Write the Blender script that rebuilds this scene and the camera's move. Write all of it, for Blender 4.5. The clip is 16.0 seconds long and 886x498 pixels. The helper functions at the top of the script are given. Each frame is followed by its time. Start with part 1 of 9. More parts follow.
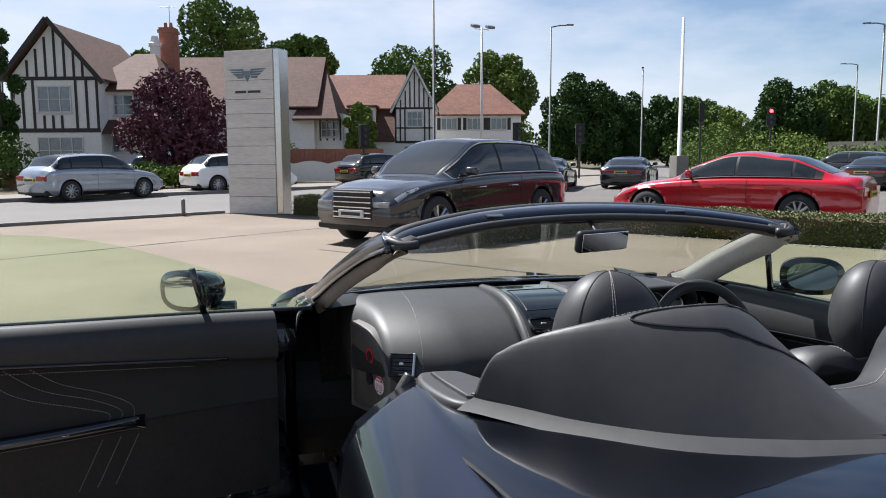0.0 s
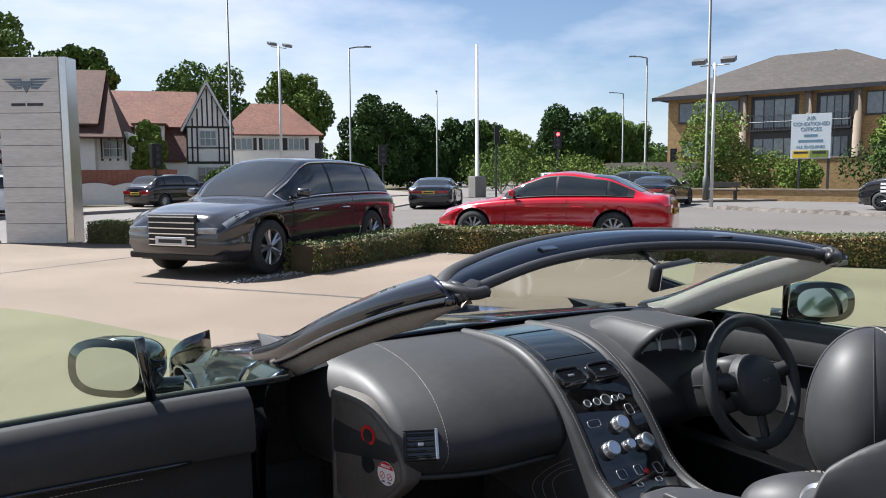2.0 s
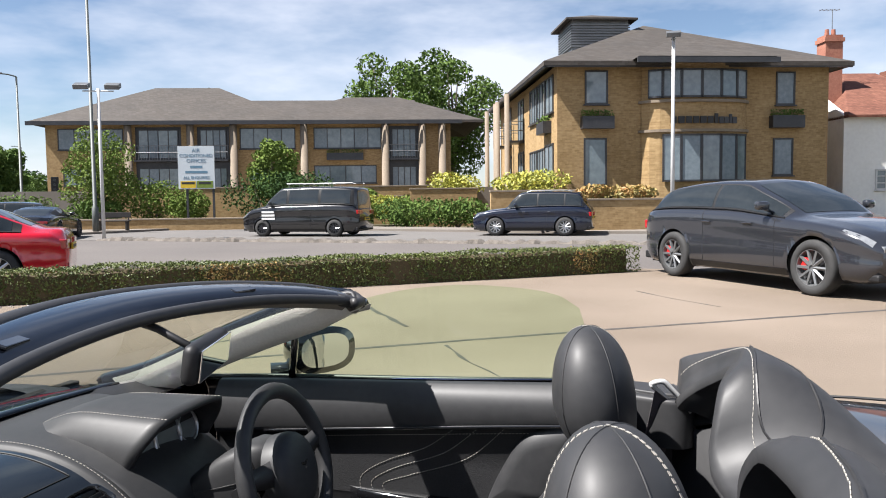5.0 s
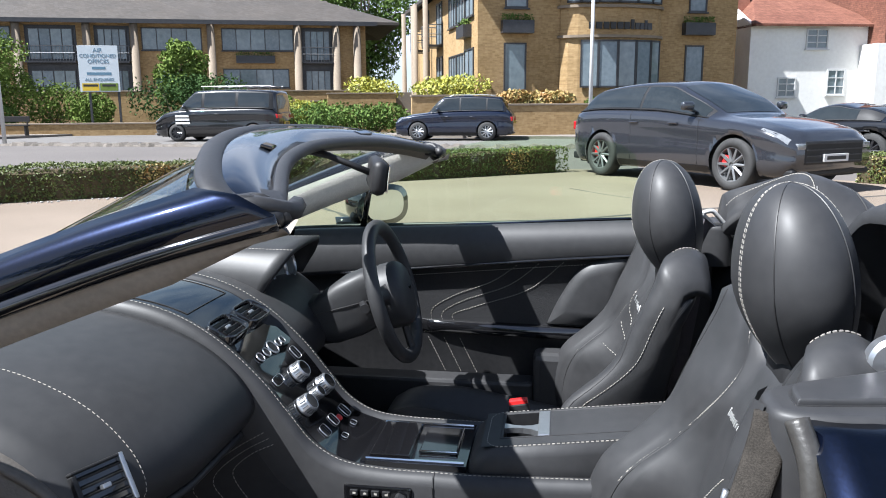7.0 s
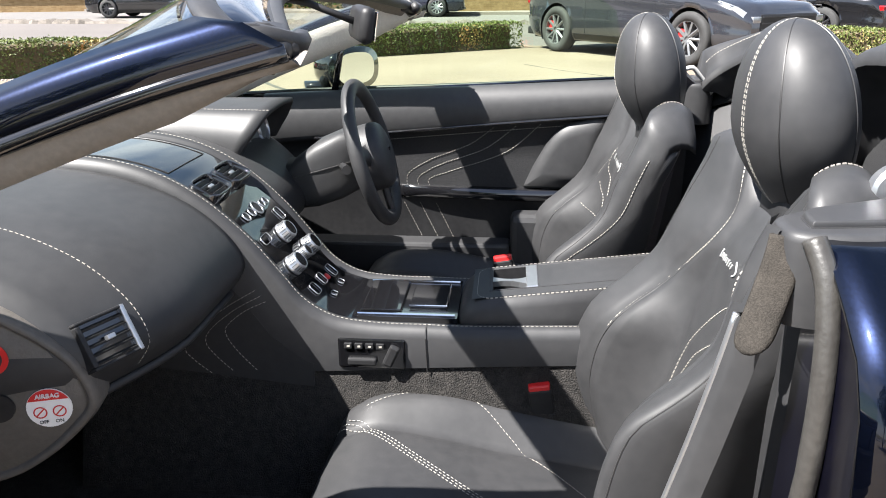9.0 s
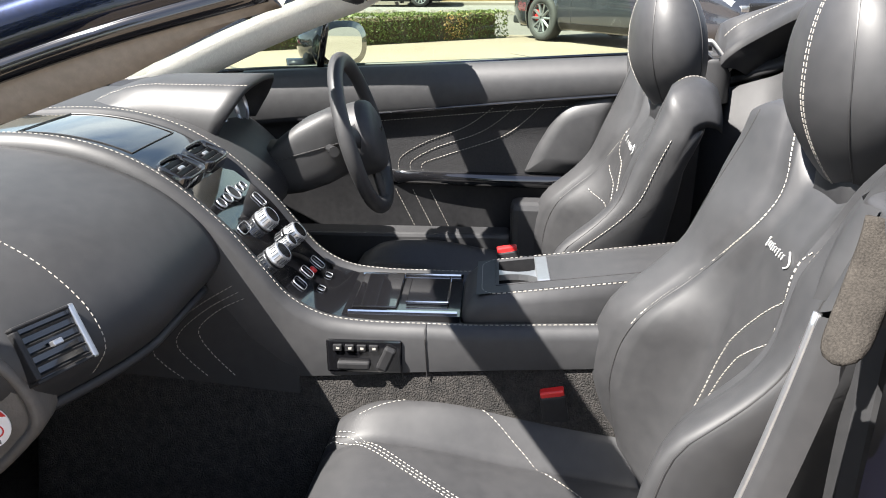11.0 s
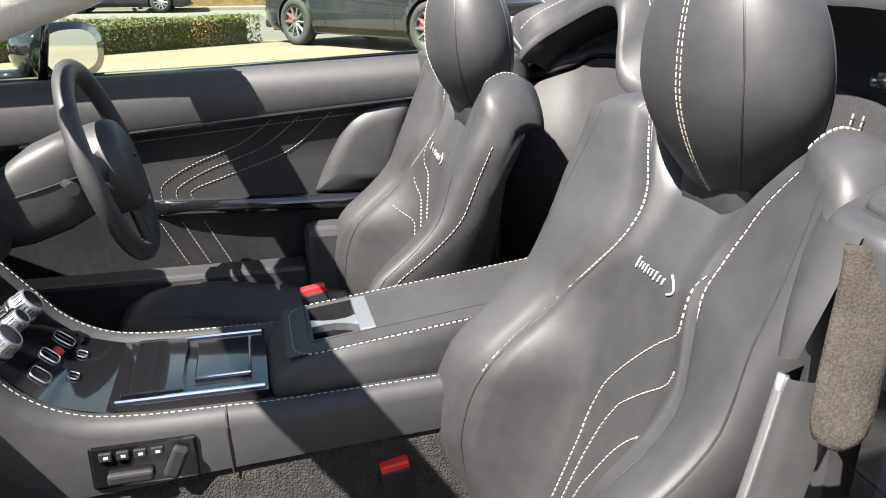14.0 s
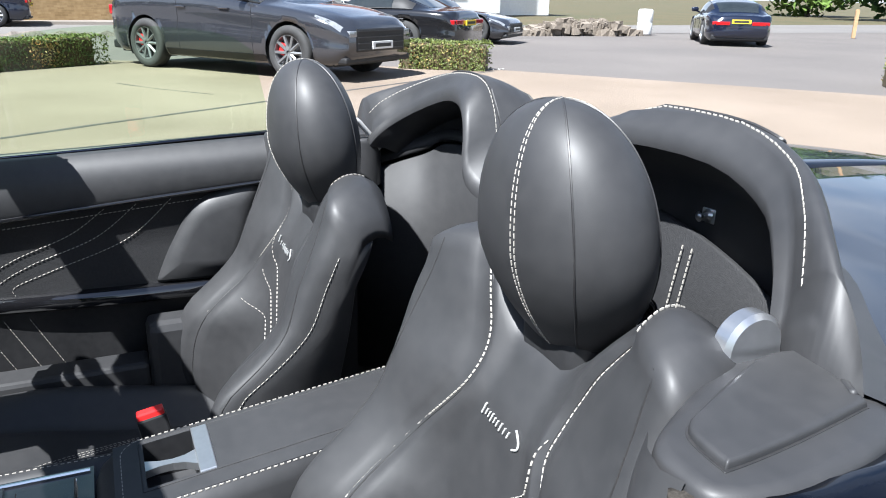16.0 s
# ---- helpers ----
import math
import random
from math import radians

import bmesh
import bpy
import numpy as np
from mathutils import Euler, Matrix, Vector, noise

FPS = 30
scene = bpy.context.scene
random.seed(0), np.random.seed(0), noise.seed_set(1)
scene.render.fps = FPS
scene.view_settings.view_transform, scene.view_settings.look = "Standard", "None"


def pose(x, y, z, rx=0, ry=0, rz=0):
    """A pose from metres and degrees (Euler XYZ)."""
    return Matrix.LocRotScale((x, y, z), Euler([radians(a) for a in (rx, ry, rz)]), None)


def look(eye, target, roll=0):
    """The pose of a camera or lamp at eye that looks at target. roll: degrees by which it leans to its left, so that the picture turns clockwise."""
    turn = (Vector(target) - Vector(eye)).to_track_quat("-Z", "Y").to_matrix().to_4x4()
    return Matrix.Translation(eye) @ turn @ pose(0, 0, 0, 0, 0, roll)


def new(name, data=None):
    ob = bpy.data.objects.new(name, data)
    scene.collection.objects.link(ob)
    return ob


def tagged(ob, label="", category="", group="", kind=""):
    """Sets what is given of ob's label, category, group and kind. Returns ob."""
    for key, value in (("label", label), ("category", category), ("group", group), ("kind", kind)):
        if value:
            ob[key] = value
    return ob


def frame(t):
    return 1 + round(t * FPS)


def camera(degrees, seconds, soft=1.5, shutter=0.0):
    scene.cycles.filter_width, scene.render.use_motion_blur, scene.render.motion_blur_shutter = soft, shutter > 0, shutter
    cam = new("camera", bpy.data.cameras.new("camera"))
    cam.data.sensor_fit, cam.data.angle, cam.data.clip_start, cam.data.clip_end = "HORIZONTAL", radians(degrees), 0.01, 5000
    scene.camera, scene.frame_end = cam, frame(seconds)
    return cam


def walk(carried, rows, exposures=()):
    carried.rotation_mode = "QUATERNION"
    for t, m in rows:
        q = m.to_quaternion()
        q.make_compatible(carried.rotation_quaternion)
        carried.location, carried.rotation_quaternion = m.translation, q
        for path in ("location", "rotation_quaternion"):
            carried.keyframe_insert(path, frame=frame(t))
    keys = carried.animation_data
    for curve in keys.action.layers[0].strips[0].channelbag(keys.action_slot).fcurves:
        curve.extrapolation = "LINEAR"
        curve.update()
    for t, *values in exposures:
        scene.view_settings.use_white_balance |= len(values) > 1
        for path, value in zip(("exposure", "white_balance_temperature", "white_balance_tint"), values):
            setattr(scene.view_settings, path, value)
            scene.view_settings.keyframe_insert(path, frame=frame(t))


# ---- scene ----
cam = camera(60.13, 16.0, soft=1.0)
PATH = [
    (0.0, pose(-1.084, -2.071, 1.387, 83.01, 0.23, -15.67)),
    (0.5, pose(-1.223, -1.893, 1.392, 83.62, 0.31, -18.31)),
    (1.0, pose(-1.301, -1.675, 1.367, 84.12, 0.31, -22.65)),
    (1.5, pose(-1.375, -1.485, 1.374, 84.37, 0.38, -26.48)),
    (2.0, pose(-1.464, -1.320, 1.381, 84.48, 0.38, -31.03)),
    (2.5, pose(-1.410, -1.172, 1.368, 84.47, 0.50, -37.29)),
    (3.0, pose(-1.263, -1.021, 1.393, 84.58, 0.45, -43.03)),
    (3.5, pose(-1.165, -0.891, 1.401, 85.01, 0.37, -50.15)),
    (4.0, pose(-1.099, -0.786, 1.412, 86.11, 0.34, -60.92)),
    (4.5, pose(-1.089, -0.756, 1.408, 87.05, 0.61, -70.55)),
    (4.7, pose(-1.109, -0.760, 1.404, 87.17, 0.59, -73.03)),
    (6.8, pose(-1.514, -0.377, 1.283, 81.38, 0.34, -80.74)),
    (7.0, pose(-1.530, -0.367, 1.267, 79.43, 0.38, -81.32)),
    (7.5, pose(-1.557, -0.343, 1.238, 75.67, 0.42, -82.90)),
    (8.0, pose(-1.551, -0.302, 1.218, 73.09, 0.42, -84.11)),
    (8.5, pose(-1.538, -0.291, 1.206, 71.62, 0.36, -84.75)),
    (9.0, pose(-1.542, -0.287, 1.208, 70.71, 0.29, -85.15)),
    (11.5, pose(-1.312, -0.234, 1.119, 70.12, 0.09, -87.19)),
    (12.0, pose(-1.242, -0.226, 1.096, 70.18, 0.35, -88.90)),
    (12.5, pose(-1.206, -0.204, 1.092, 70.29, 0.43, -91.94)),
    (13.0, pose(-1.178, -0.208, 1.097, 70.34, 0.41, -95.87)),
    (13.5, pose(-1.148, -0.199, 1.101, 70.34, 0.15, -100.32)),
    (14.0, pose(-1.108, -0.196, 1.111, 70.44, 0.07, -104.18)),
    (14.5, pose(-1.081, -0.212, 1.136, 70.51, -0.10, -107.34)),
    (15.0, pose(-1.064, -0.229, 1.183, 70.55, -0.53, -110.04)),
    (15.5, pose(-1.045, -0.247, 1.227, 70.80, -0.93, -112.10)),
    (16.0, pose(-1.035, -0.259, 1.255, 71.54, -1.17, -113.90)),
]
walk(cam, PATH, [(0, 1.22, 6200, 10), (2, 1.38, 6200, 10), (3, 1.44, 6200, 10), (4.7, 1.50, 6450, 11), (7, 1.70, 5950, 9), (7.5, 1.86, 5950, 9), (8, 2.09, 6250, 9), (9, 2.34, 6450, 10), (12, 2.56, 6700, 10), (14, 2.50, 6750, 11), (15.5, 2.12, 6500, 11), (16, 1.95, 5950, 8)])

# ---- world, sun, exposure ----
SUN = Vector((-0.30, 0.49, 0.82)).normalized()
world = bpy.data.worlds.new("world")
scene.world = world
world.use_nodes = True
wn = world.node_tree
wn.nodes.clear()
w_out = wn.nodes.new("ShaderNodeOutputWorld")
w_bg = wn.nodes.new("ShaderNodeBackground")
w_sky = wn.nodes.new("ShaderNodeTexSky")
w_sky.sky_type = "NISHITA"
w_sky.sun_disc = False
w_sky.sun_elevation = math.asin(SUN.z)
w_sky.sun_rotation = math.atan2(SUN.x, SUN.y)
w_sky.air_density, w_sky.dust_density, w_sky.ozone_density = 0.85, 0.6, 1.2
w_co = wn.nodes.new("ShaderNodeTexCoord")
w_map = wn.nodes.new("ShaderNodeMapping")
w_map.inputs["Scale"].default_value = (1.0, 1.0, 3.2)
w_noise = wn.nodes.new("ShaderNodeTexNoise")
w_noise.inputs["Scale"].default_value = 2.2
w_noise.inputs["Detail"].default_value = 6.0
w_noise.inputs["Roughness"].default_value = 0.55
w_ramp = wn.nodes.new("ShaderNodeValToRGB")
w_ramp.color_ramp.elements[0].position, w_ramp.color_ramp.elements[0].color = 0.36, (0, 0, 0, 1)
w_ramp.color_ramp.elements[1].position, w_ramp.color_ramp.elements[1].color = 0.60, (0.85, 0.85, 0.85, 1)
w_mix = wn.nodes.new("ShaderNodeMixRGB")
w_mix.inputs["Color2"].default_value = (7.4, 7.7, 8.5, 1)
wn.links.new(w_co.outputs["Generated"], w_map.inputs["Vector"])
wn.links.new(w_map.outputs["Vector"], w_noise.inputs["Vector"])
wn.links.new(w_noise.outputs["Fac"], w_ramp.inputs["Fac"])
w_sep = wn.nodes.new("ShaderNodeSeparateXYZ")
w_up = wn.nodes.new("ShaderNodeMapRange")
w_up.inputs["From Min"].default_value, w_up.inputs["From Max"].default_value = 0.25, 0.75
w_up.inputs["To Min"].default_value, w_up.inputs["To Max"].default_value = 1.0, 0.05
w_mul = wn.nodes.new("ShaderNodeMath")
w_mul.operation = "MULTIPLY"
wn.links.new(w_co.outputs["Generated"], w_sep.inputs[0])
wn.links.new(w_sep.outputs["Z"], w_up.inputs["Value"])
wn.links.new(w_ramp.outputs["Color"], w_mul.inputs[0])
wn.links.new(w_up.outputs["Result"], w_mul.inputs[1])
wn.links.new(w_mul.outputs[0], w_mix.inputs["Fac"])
wn.links.new(w_sky.outputs["Color"], w_mix.inputs["Color1"])
wn.links.new(w_mix.outputs["Color"], w_bg.inputs["Color"])
w_bg.inputs["Strength"].default_value = 0.050
wn.links.new(w_bg.outputs["Background"], w_out.inputs["Surface"])
sun = new("sun", bpy.data.lights.new("sun", "SUN"))
sun.data.energy, sun.data.angle, sun.data.color = 5.0, radians(0.55), (1.0, 0.965, 0.92)
sun.matrix_world = look(SUN * 60, (0, 0, 0))


# ---- materials ----
def mat(name, color, rough=0.5, metal=0.0, color2=None, scale=4.0, bump=0.0, bump_scale=None, coat=0.0,
        fine=0.0, detail=5.0, spec=0.5, rand=0.0, stretch=None, island=False):
    """A procedural surface: two colours mixed by noise at two scales, with relief."""
    m = bpy.data.materials.new(name)
    m.use_nodes = True
    nt = m.node_tree
    b = nt.nodes["Principled BSDF"]
    b.inputs["Roughness"].default_value = rough
    b.inputs["Metallic"].default_value = metal
    b.inputs["Coat Weight"].default_value = coat
    b.inputs["Coat Roughness"].default_value = 0.03
    b.inputs["Specular IOR Level"].default_value = spec
    b.inputs["Base Color"].default_value = (*color, 1)
    co = nt.nodes.new("ShaderNodeTexCoord")
    src = co.outputs["Object"]
    if stretch:
        mp = nt.nodes.new("ShaderNodeMapping")
        mp.inputs["Scale"].default_value = stretch
        nt.links.new(src, mp.inputs["Vector"])
        src = mp.outputs["Vector"]
    if color2:
        n1 = nt.nodes.new("ShaderNodeTexNoise")
        n1.inputs["Scale"].default_value, n1.inputs["Detail"].default_value = scale, detail
        n2 = nt.nodes.new("ShaderNodeTexNoise")
        n2.inputs["Scale"].default_value, n2.inputs["Detail"].default_value = fine or scale * 9, 2.0
        nt.links.new(src, n1.inputs["Vector"])
        nt.links.new(src, n2.inputs["Vector"])
        ad = nt.nodes.new("ShaderNodeMath")
        ad.operation = "ADD"
        nt.links.new(n1.outputs["Fac"], ad.inputs[0])
        nt.links.new(n2.outputs["Fac"], ad.inputs[1])
        mr = nt.nodes.new("ShaderNodeMapRange")
        mr.inputs["From Min"].default_value, mr.inputs["From Max"].default_value = 0.72, 1.28
        nt.links.new(ad.outputs[0], mr.inputs["Value"])
        val = mr.outputs["Result"]
        if rand:
            oi = nt.nodes.new("ShaderNodeNewGeometry" if island else "ShaderNodeObjectInfo")
            mx = nt.nodes.new("ShaderNodeMath")
            mx.operation = "MULTIPLY_ADD"
            mx.inputs[1].default_value = rand
            nt.links.new(oi.outputs["Random Per Island" if island else "Random"], mx.inputs[0])
            nt.links.new(val, mx.inputs[2])
            val = mx.outputs[0]
        mix = nt.nodes.new("ShaderNodeMixRGB")
        mix.inputs["Color1"].default_value, mix.inputs["Color2"].default_value = (*color, 1), (*color2, 1)
        nt.links.new(val, mix.inputs["Fac"])
        nt.links.new(mix.outputs["Color"], b.inputs["Base Color"])
    if bump:
        nb = nt.nodes.new("ShaderNodeTexNoise")
        nb.inputs["Scale"].default_value, nb.inputs["Detail"].default_value = bump_scale or scale * 10, 3.0
        nt.links.new(src, nb.inputs["Vector"])
        bp = nt.nodes.new("ShaderNodeBump")
        bp.inputs["Strength"].default_value, bp.inputs["Distance"].default_value = bump, 0.01
        nt.links.new(nb.outputs["Fac"], bp.inputs["Height"])
        nt.links.new(bp.outputs["Normal"], b.inputs["Normal"])
    return m


def glass(name, tint, ior=0.06, rough=0.0):
    """A thin pane: tinted see-through with mirror gloss that grows towards grazing."""
    m = bpy.data.materials.new(name)
    m.use_nodes = True
    nt = m.node_tree
    nt.nodes.clear()
    out = nt.nodes.new("ShaderNodeOutputMaterial")
    tr = nt.nodes.new("ShaderNodeBsdfTransparent")
    tr.inputs["Color"].default_value = (*tint, 1)
    gl = nt.nodes.new("ShaderNodeBsdfGlossy")
    gl.inputs["Roughness"].default_value = rough
    lw = nt.nodes.new("ShaderNodeLayerWeight")
    lw.inputs["Blend"].default_value = 0.5
    po = nt.nodes.new("ShaderNodeMath")
    po.operation = "POWER"
    po.inputs[1].default_value = 4.0
    nt.links.new(lw.outputs["Facing"], po.inputs[0])
    fr = nt.nodes.new("ShaderNodeMath")
    fr.operation = "MULTIPLY_ADD"
    fr.inputs[1].default_value, fr.inputs[2].default_value = 0.9, ior
    nt.links.new(po.outputs[0], fr.inputs[0])
    mx = nt.nodes.new("ShaderNodeMixShader")
    nt.links.new(fr.outputs[0], mx.inputs["Fac"])
    nt.links.new(tr.outputs["BSDF"], mx.inputs[1])
    nt.links.new(gl.outputs["BSDF"], mx.inputs[2])
    nt.links.new(mx.outputs["Shader"], out.inputs["Surface"])
    return m


def glow(name, color, strength):
    m = mat(name, color, 0.4)
    b = m.node_tree.nodes["Principled BSDF"]
    b.inputs["Emission Color"].default_value = (*color, 1)
    b.inputs["Emission Strength"].default_value = strength
    return m


GRAVEL = mat("resin_gravel", (0.127, 0.097, 0.070), 0.9, color2=(0.217, 0.173, 0.134), scale=0.35, fine=150, bump=0.7, bump_scale=170)
ASPHALT = mat("asphalt", (0.080, 0.071, 0.066), 0.9, color2=(0.113, 0.100, 0.091), scale=0.3, fine=90, bump=0.4, bump_scale=90)
ROAD = mat("road_asphalt", (0.099, 0.092, 0.088), 0.9, color2=(0.136, 0.127, 0.117), scale=0.2, fine=60, bump=0.3, bump_scale=70)
PAVING = mat("pavement", (0.148, 0.127, 0.106), 0.9, color2=(0.182, 0.162, 0.141), scale=0.7, fine=30, bump=0.2, bump_scale=30)
DRYGRASS = mat("dry_grass", (0.078, 0.057, 0.026), 0.95, color2=(0.041, 0.044, 0.016), scale=0.25, fine=8, bump=0.5, bump_scale=20)
KERB = mat("kerb_stone", (0.194, 0.185, 0.171), 0.85, color2=(0.147, 0.139, 0.129), scale=2, bump=0.3)
CRACK = mat("tar_joint", (0.030, 0.028, 0.027), 0.9, color2=(0.075, 0.066, 0.058), scale=5)
RUBBLE = mat("broken_edge", (0.080, 0.070, 0.060), 0.95, color2=(0.160, 0.140, 0.120), scale=2.5, bump=0.8, bump_scale=18)
PEBBLE = mat("white_pebble", (0.433, 0.421, 0.404), 0.8, color2=(0.346, 0.335, 0.317), scale=9)
HEDGE = mat("hedge_leaf", (0.032, 0.055, 0.010), 0.55, color2=(0.092, 0.115, 0.020), scale=1.2, fine=9, rand=0.5, island=True)
HEDGE_DRY = mat("hedge_inner", (0.05, 0.04, 0.018), 0.9, color2=(0.09, 0.065, 0.03), scale=6)
LEAF = mat("leaf_green", (0.036, 0.078, 0.018), 0.8, color2=(0.105, 0.160, 0.036), scale=0.45, fine=3, rand=0.5, island=True, spec=0.15)
LEAF_LIGHT = mat("leaf_light", (0.062, 0.105, 0.018), 0.8, color2=(0.145, 0.200, 0.044), scale=0.9, fine=4, rand=0.5, island=True, spec=0.15)
LEAF_DARK = mat("leaf_dark", (0.018, 0.042, 0.012), 0.8, color2=(0.044, 0.085, 0.022), scale=0.5, fine=3, rand=0.5, island=True, spec=0.15)
LEAF_PURPLE = mat("leaf_purple", (0.035, 0.010, 0.016), 0.85, color2=(0.10, 0.025, 0.04), scale=0.8, fine=4, rand=0.5, island=True)
LEAF_YELLOW = mat("leaf_yellow", (0.491, 0.421, 0.047), 0.55, color2=(0.257, 0.281, 0.047), scale=1.5, fine=7, rand=0.5, island=True)
LEAF_RUST = mat("leaf_rust", (0.35, 0.14, 0.04), 0.6, color2=(0.25, 0.22, 0.07), scale=1.5, fine=7, rand=0.5, island=True)
BARK = mat("bark", (0.09, 0.07, 0.05), 0.95, color2=(0.16, 0.13, 0.10), scale=3, bump=0.7, bump_scale=20, stretch=(3, 3, 0.6))
BRICK = mat("yellow_brick", (0.291, 0.193, 0.087), 0.85, color2=(0.400, 0.277, 0.139), scale=0.5, fine=6, bump=0.3, bump_scale=8)


def add_courses(m, length, height, mortar):
    """Lays brick or tile courses over a material's colour, along x + y and up z."""
    nt = m.node_tree
    b = nt.nodes["Principled BSDF"]
    old = b.inputs["Base Color"].links[0].from_socket
    co = nt.nodes.new("ShaderNodeTexCoord")
    sx = nt.nodes.new("ShaderNodeSeparateXYZ")
    ad = nt.nodes.new("ShaderNodeMath")
    cx = nt.nodes.new("ShaderNodeCombineXYZ")
    nt.links.new(co.outputs["Object"], sx.inputs[0])
    nt.links.new(sx.outputs["X"], ad.inputs[0])
    nt.links.new(sx.outputs["Y"], ad.inputs[1])
    nt.links.new(ad.outputs[0], cx.inputs["X"])
    nt.links.new(sx.outputs["Z"], cx.inputs["Y"])
    br = nt.nodes.new("ShaderNodeTexBrick")
    br.inputs["Scale"].default_value = 1.0
    br.inputs["Brick Width"].default_value, br.inputs["Row Height"].default_value = length, height
    br.inputs["Mortar Size"].default_value = 0.008
    br.inputs["Color1"].default_value = (1, 1, 1, 1)
    br.inputs["Color2"].default_value = (0.72, 0.68, 0.62, 1)
    br.inputs["Mortar"].default_value = (*mortar, 1)
    nt.links.new(cx.outputs[0], br.inputs["Vector"])
    mu = nt.nodes.new("ShaderNodeMixRGB")
    mu.blend_type = "MULTIPLY"
    mu.inputs["Fac"].default_value = 1.0
    nt.links.new(old, mu.inputs["Color1"])
    nt.links.new(br.outputs["Color"], mu.inputs["Color2"])
    nt.links.new(mu.outputs["Color"], b.inputs["Base Color"])


add_courses(BRICK, 0.225, 0.075, (0.9, 0.88, 0.82))
STONE = mat("sandstone", (0.225, 0.182, 0.134), 0.85, color2=(0.182, 0.143, 0.104), scale=1.2, bump=0.2)
SLATE = mat("slate_roof", (0.046, 0.040, 0.035), 0.8, color2=(0.067, 0.057, 0.049), scale=0.5, fine=5, bump=0.3, bump_scale=6)
REDTILE = mat("red_roof_tile", (0.125, 0.044, 0.027), 0.85, color2=(0.20, 0.082, 0.052), scale=0.5, fine=5, bump=0.4, bump_scale=5)
BROWNTILE = mat("brown_roof_tile", (0.075, 0.034, 0.024), 0.85, color2=(0.125, 0.060, 0.042), scale=0.5, fine=5, bump=0.4, bump_scale=5)
add_courses(SLATE, 0.30, 0.11, (0.55, 0.53, 0.52))
RENDER = mat("white_render", (0.772, 0.764, 0.734), 0.85, color2=(0.695, 0.684, 0.654), scale=0.6, bump=0.15, bump_scale=25)
add_courses(REDTILE, 0.25, 0.10, (0.55, 0.5, 0.48))
add_courses(BROWNTILE, 0.25, 0.10, (0.55, 0.5, 0.48))
TIMBER = mat("black_timber", (0.018, 0.016, 0.015), 0.7, color2=(0.035, 0.03, 0.028), scale=3, bump=0.2)
REDBRICK = mat("red_brick", (0.24, 0.09, 0.06), 0.9, color2=(0.34, 0.15, 0.10), scale=1.5, bump=0.3)
WHITEPAINT = mat("white_paint", (0.554, 0.554, 0.547), 0.4, color2=(0.499, 0.499, 0.492), scale=2)
LAMPPOST = mat("grey_green_post", (0.074, 0.085, 0.081), 0.55, 0.2, color2=(0.104, 0.111, 0.107), scale=2)
GREYMETAL = mat("galvanised_steel", (0.197, 0.202, 0.207), 0.45, 0.6, color2=(0.150, 0.156, 0.161), scale=2)
DARKMETAL = mat("dark_metal", (0.03, 0.032, 0.035), 0.4, 0.3, color2=(0.05, 0.05, 0.055), scale=3)
TRAVERTINE = mat("pale_travertine", (0.66, 0.63, 0.58), 0.6, color2=(0.50, 0.475, 0.435), scale=1.2, fine=9, bump=0.15, bump_scale=12, stretch=(0.5, 0.5, 4.0))
STEEL = mat("polished_steel", (0.62, 0.61, 0.59), 0.18, 1.0, color2=(0.55, 0.54, 0.52), scale=1.5)
PANE = mat("building_pane", (0.10, 0.13, 0.15), 0.06, color2=(0.16, 0.20, 0.22), scale=0.4, spec=0.9)
# second pane tone, its blue-grey painted in as reflected sky
PANE_SKY = mat("sky_toned_pane", (0.19, 0.23, 0.26), 0.22, color2=(0.13, 0.165, 0.19), scale=0.6)
TYRE = mat("tyre_rubber", (0.018, 0.018, 0.018), 0.8, color2=(0.03, 0.03, 0.03), scale=9, bump=0.2, bump_scale=60)
ALLOY = mat("alloy", (0.55, 0.56, 0.57), 0.28, 0.9, color2=(0.48, 0.49, 0.5), scale=8)
ALLOY_DARK = mat("dark_alloy", (0.05, 0.05, 0.055), 0.3, 0.7, color2=(0.07, 0.07, 0.075), scale=8)
CARGLASS = mat("dark_car_glass", (0.012, 0.015, 0.016), 0.03, color2=(0.02, 0.024, 0.025), scale=2, spec=0.8)
PLASTIC = mat("black_plastic", (0.012, 0.012, 0.013), 0.5, color2=(0.019, 0.019, 0.020), scale=8, spec=0.3)
EMBLEM = mat("emblem_blue_grey", (0.13, 0.17, 0.20), 0.4, 0.4)
CHROME = mat("chrome", (0.80, 0.80, 0.80), 0.10, 1.0)
TAILRED = mat("tail_lamp_red", (0.30, 0.008, 0.010), 0.12, coat=1.0)
LAMPGLASS = mat("headlamp_lens", (0.45, 0.48, 0.50), 0.08, 0.4)
PLATE_W = mat("plate_white", (0.592, 0.592, 0.577), 0.4)
PLATE_Y = mat("plate_yellow", (0.555, 0.385, 0.022), 0.4)
INK = mat("black_ink", (0.015, 0.015, 0.015), 0.5)
INK_BLUE = mat("blue_grey_ink", (0.10, 0.19, 0.26), 0.5)
SIGNWHITE = mat("sign_white", (0.512, 0.554, 0.582), 0.45, color2=(0.470, 0.520, 0.547), scale=2)
REDGLOW = glow("red_signal", (1.0, 0.03, 0.03), 6.0)
CALIPER = mat("red_caliper", (0.55, 0.02, 0.02), 0.3)


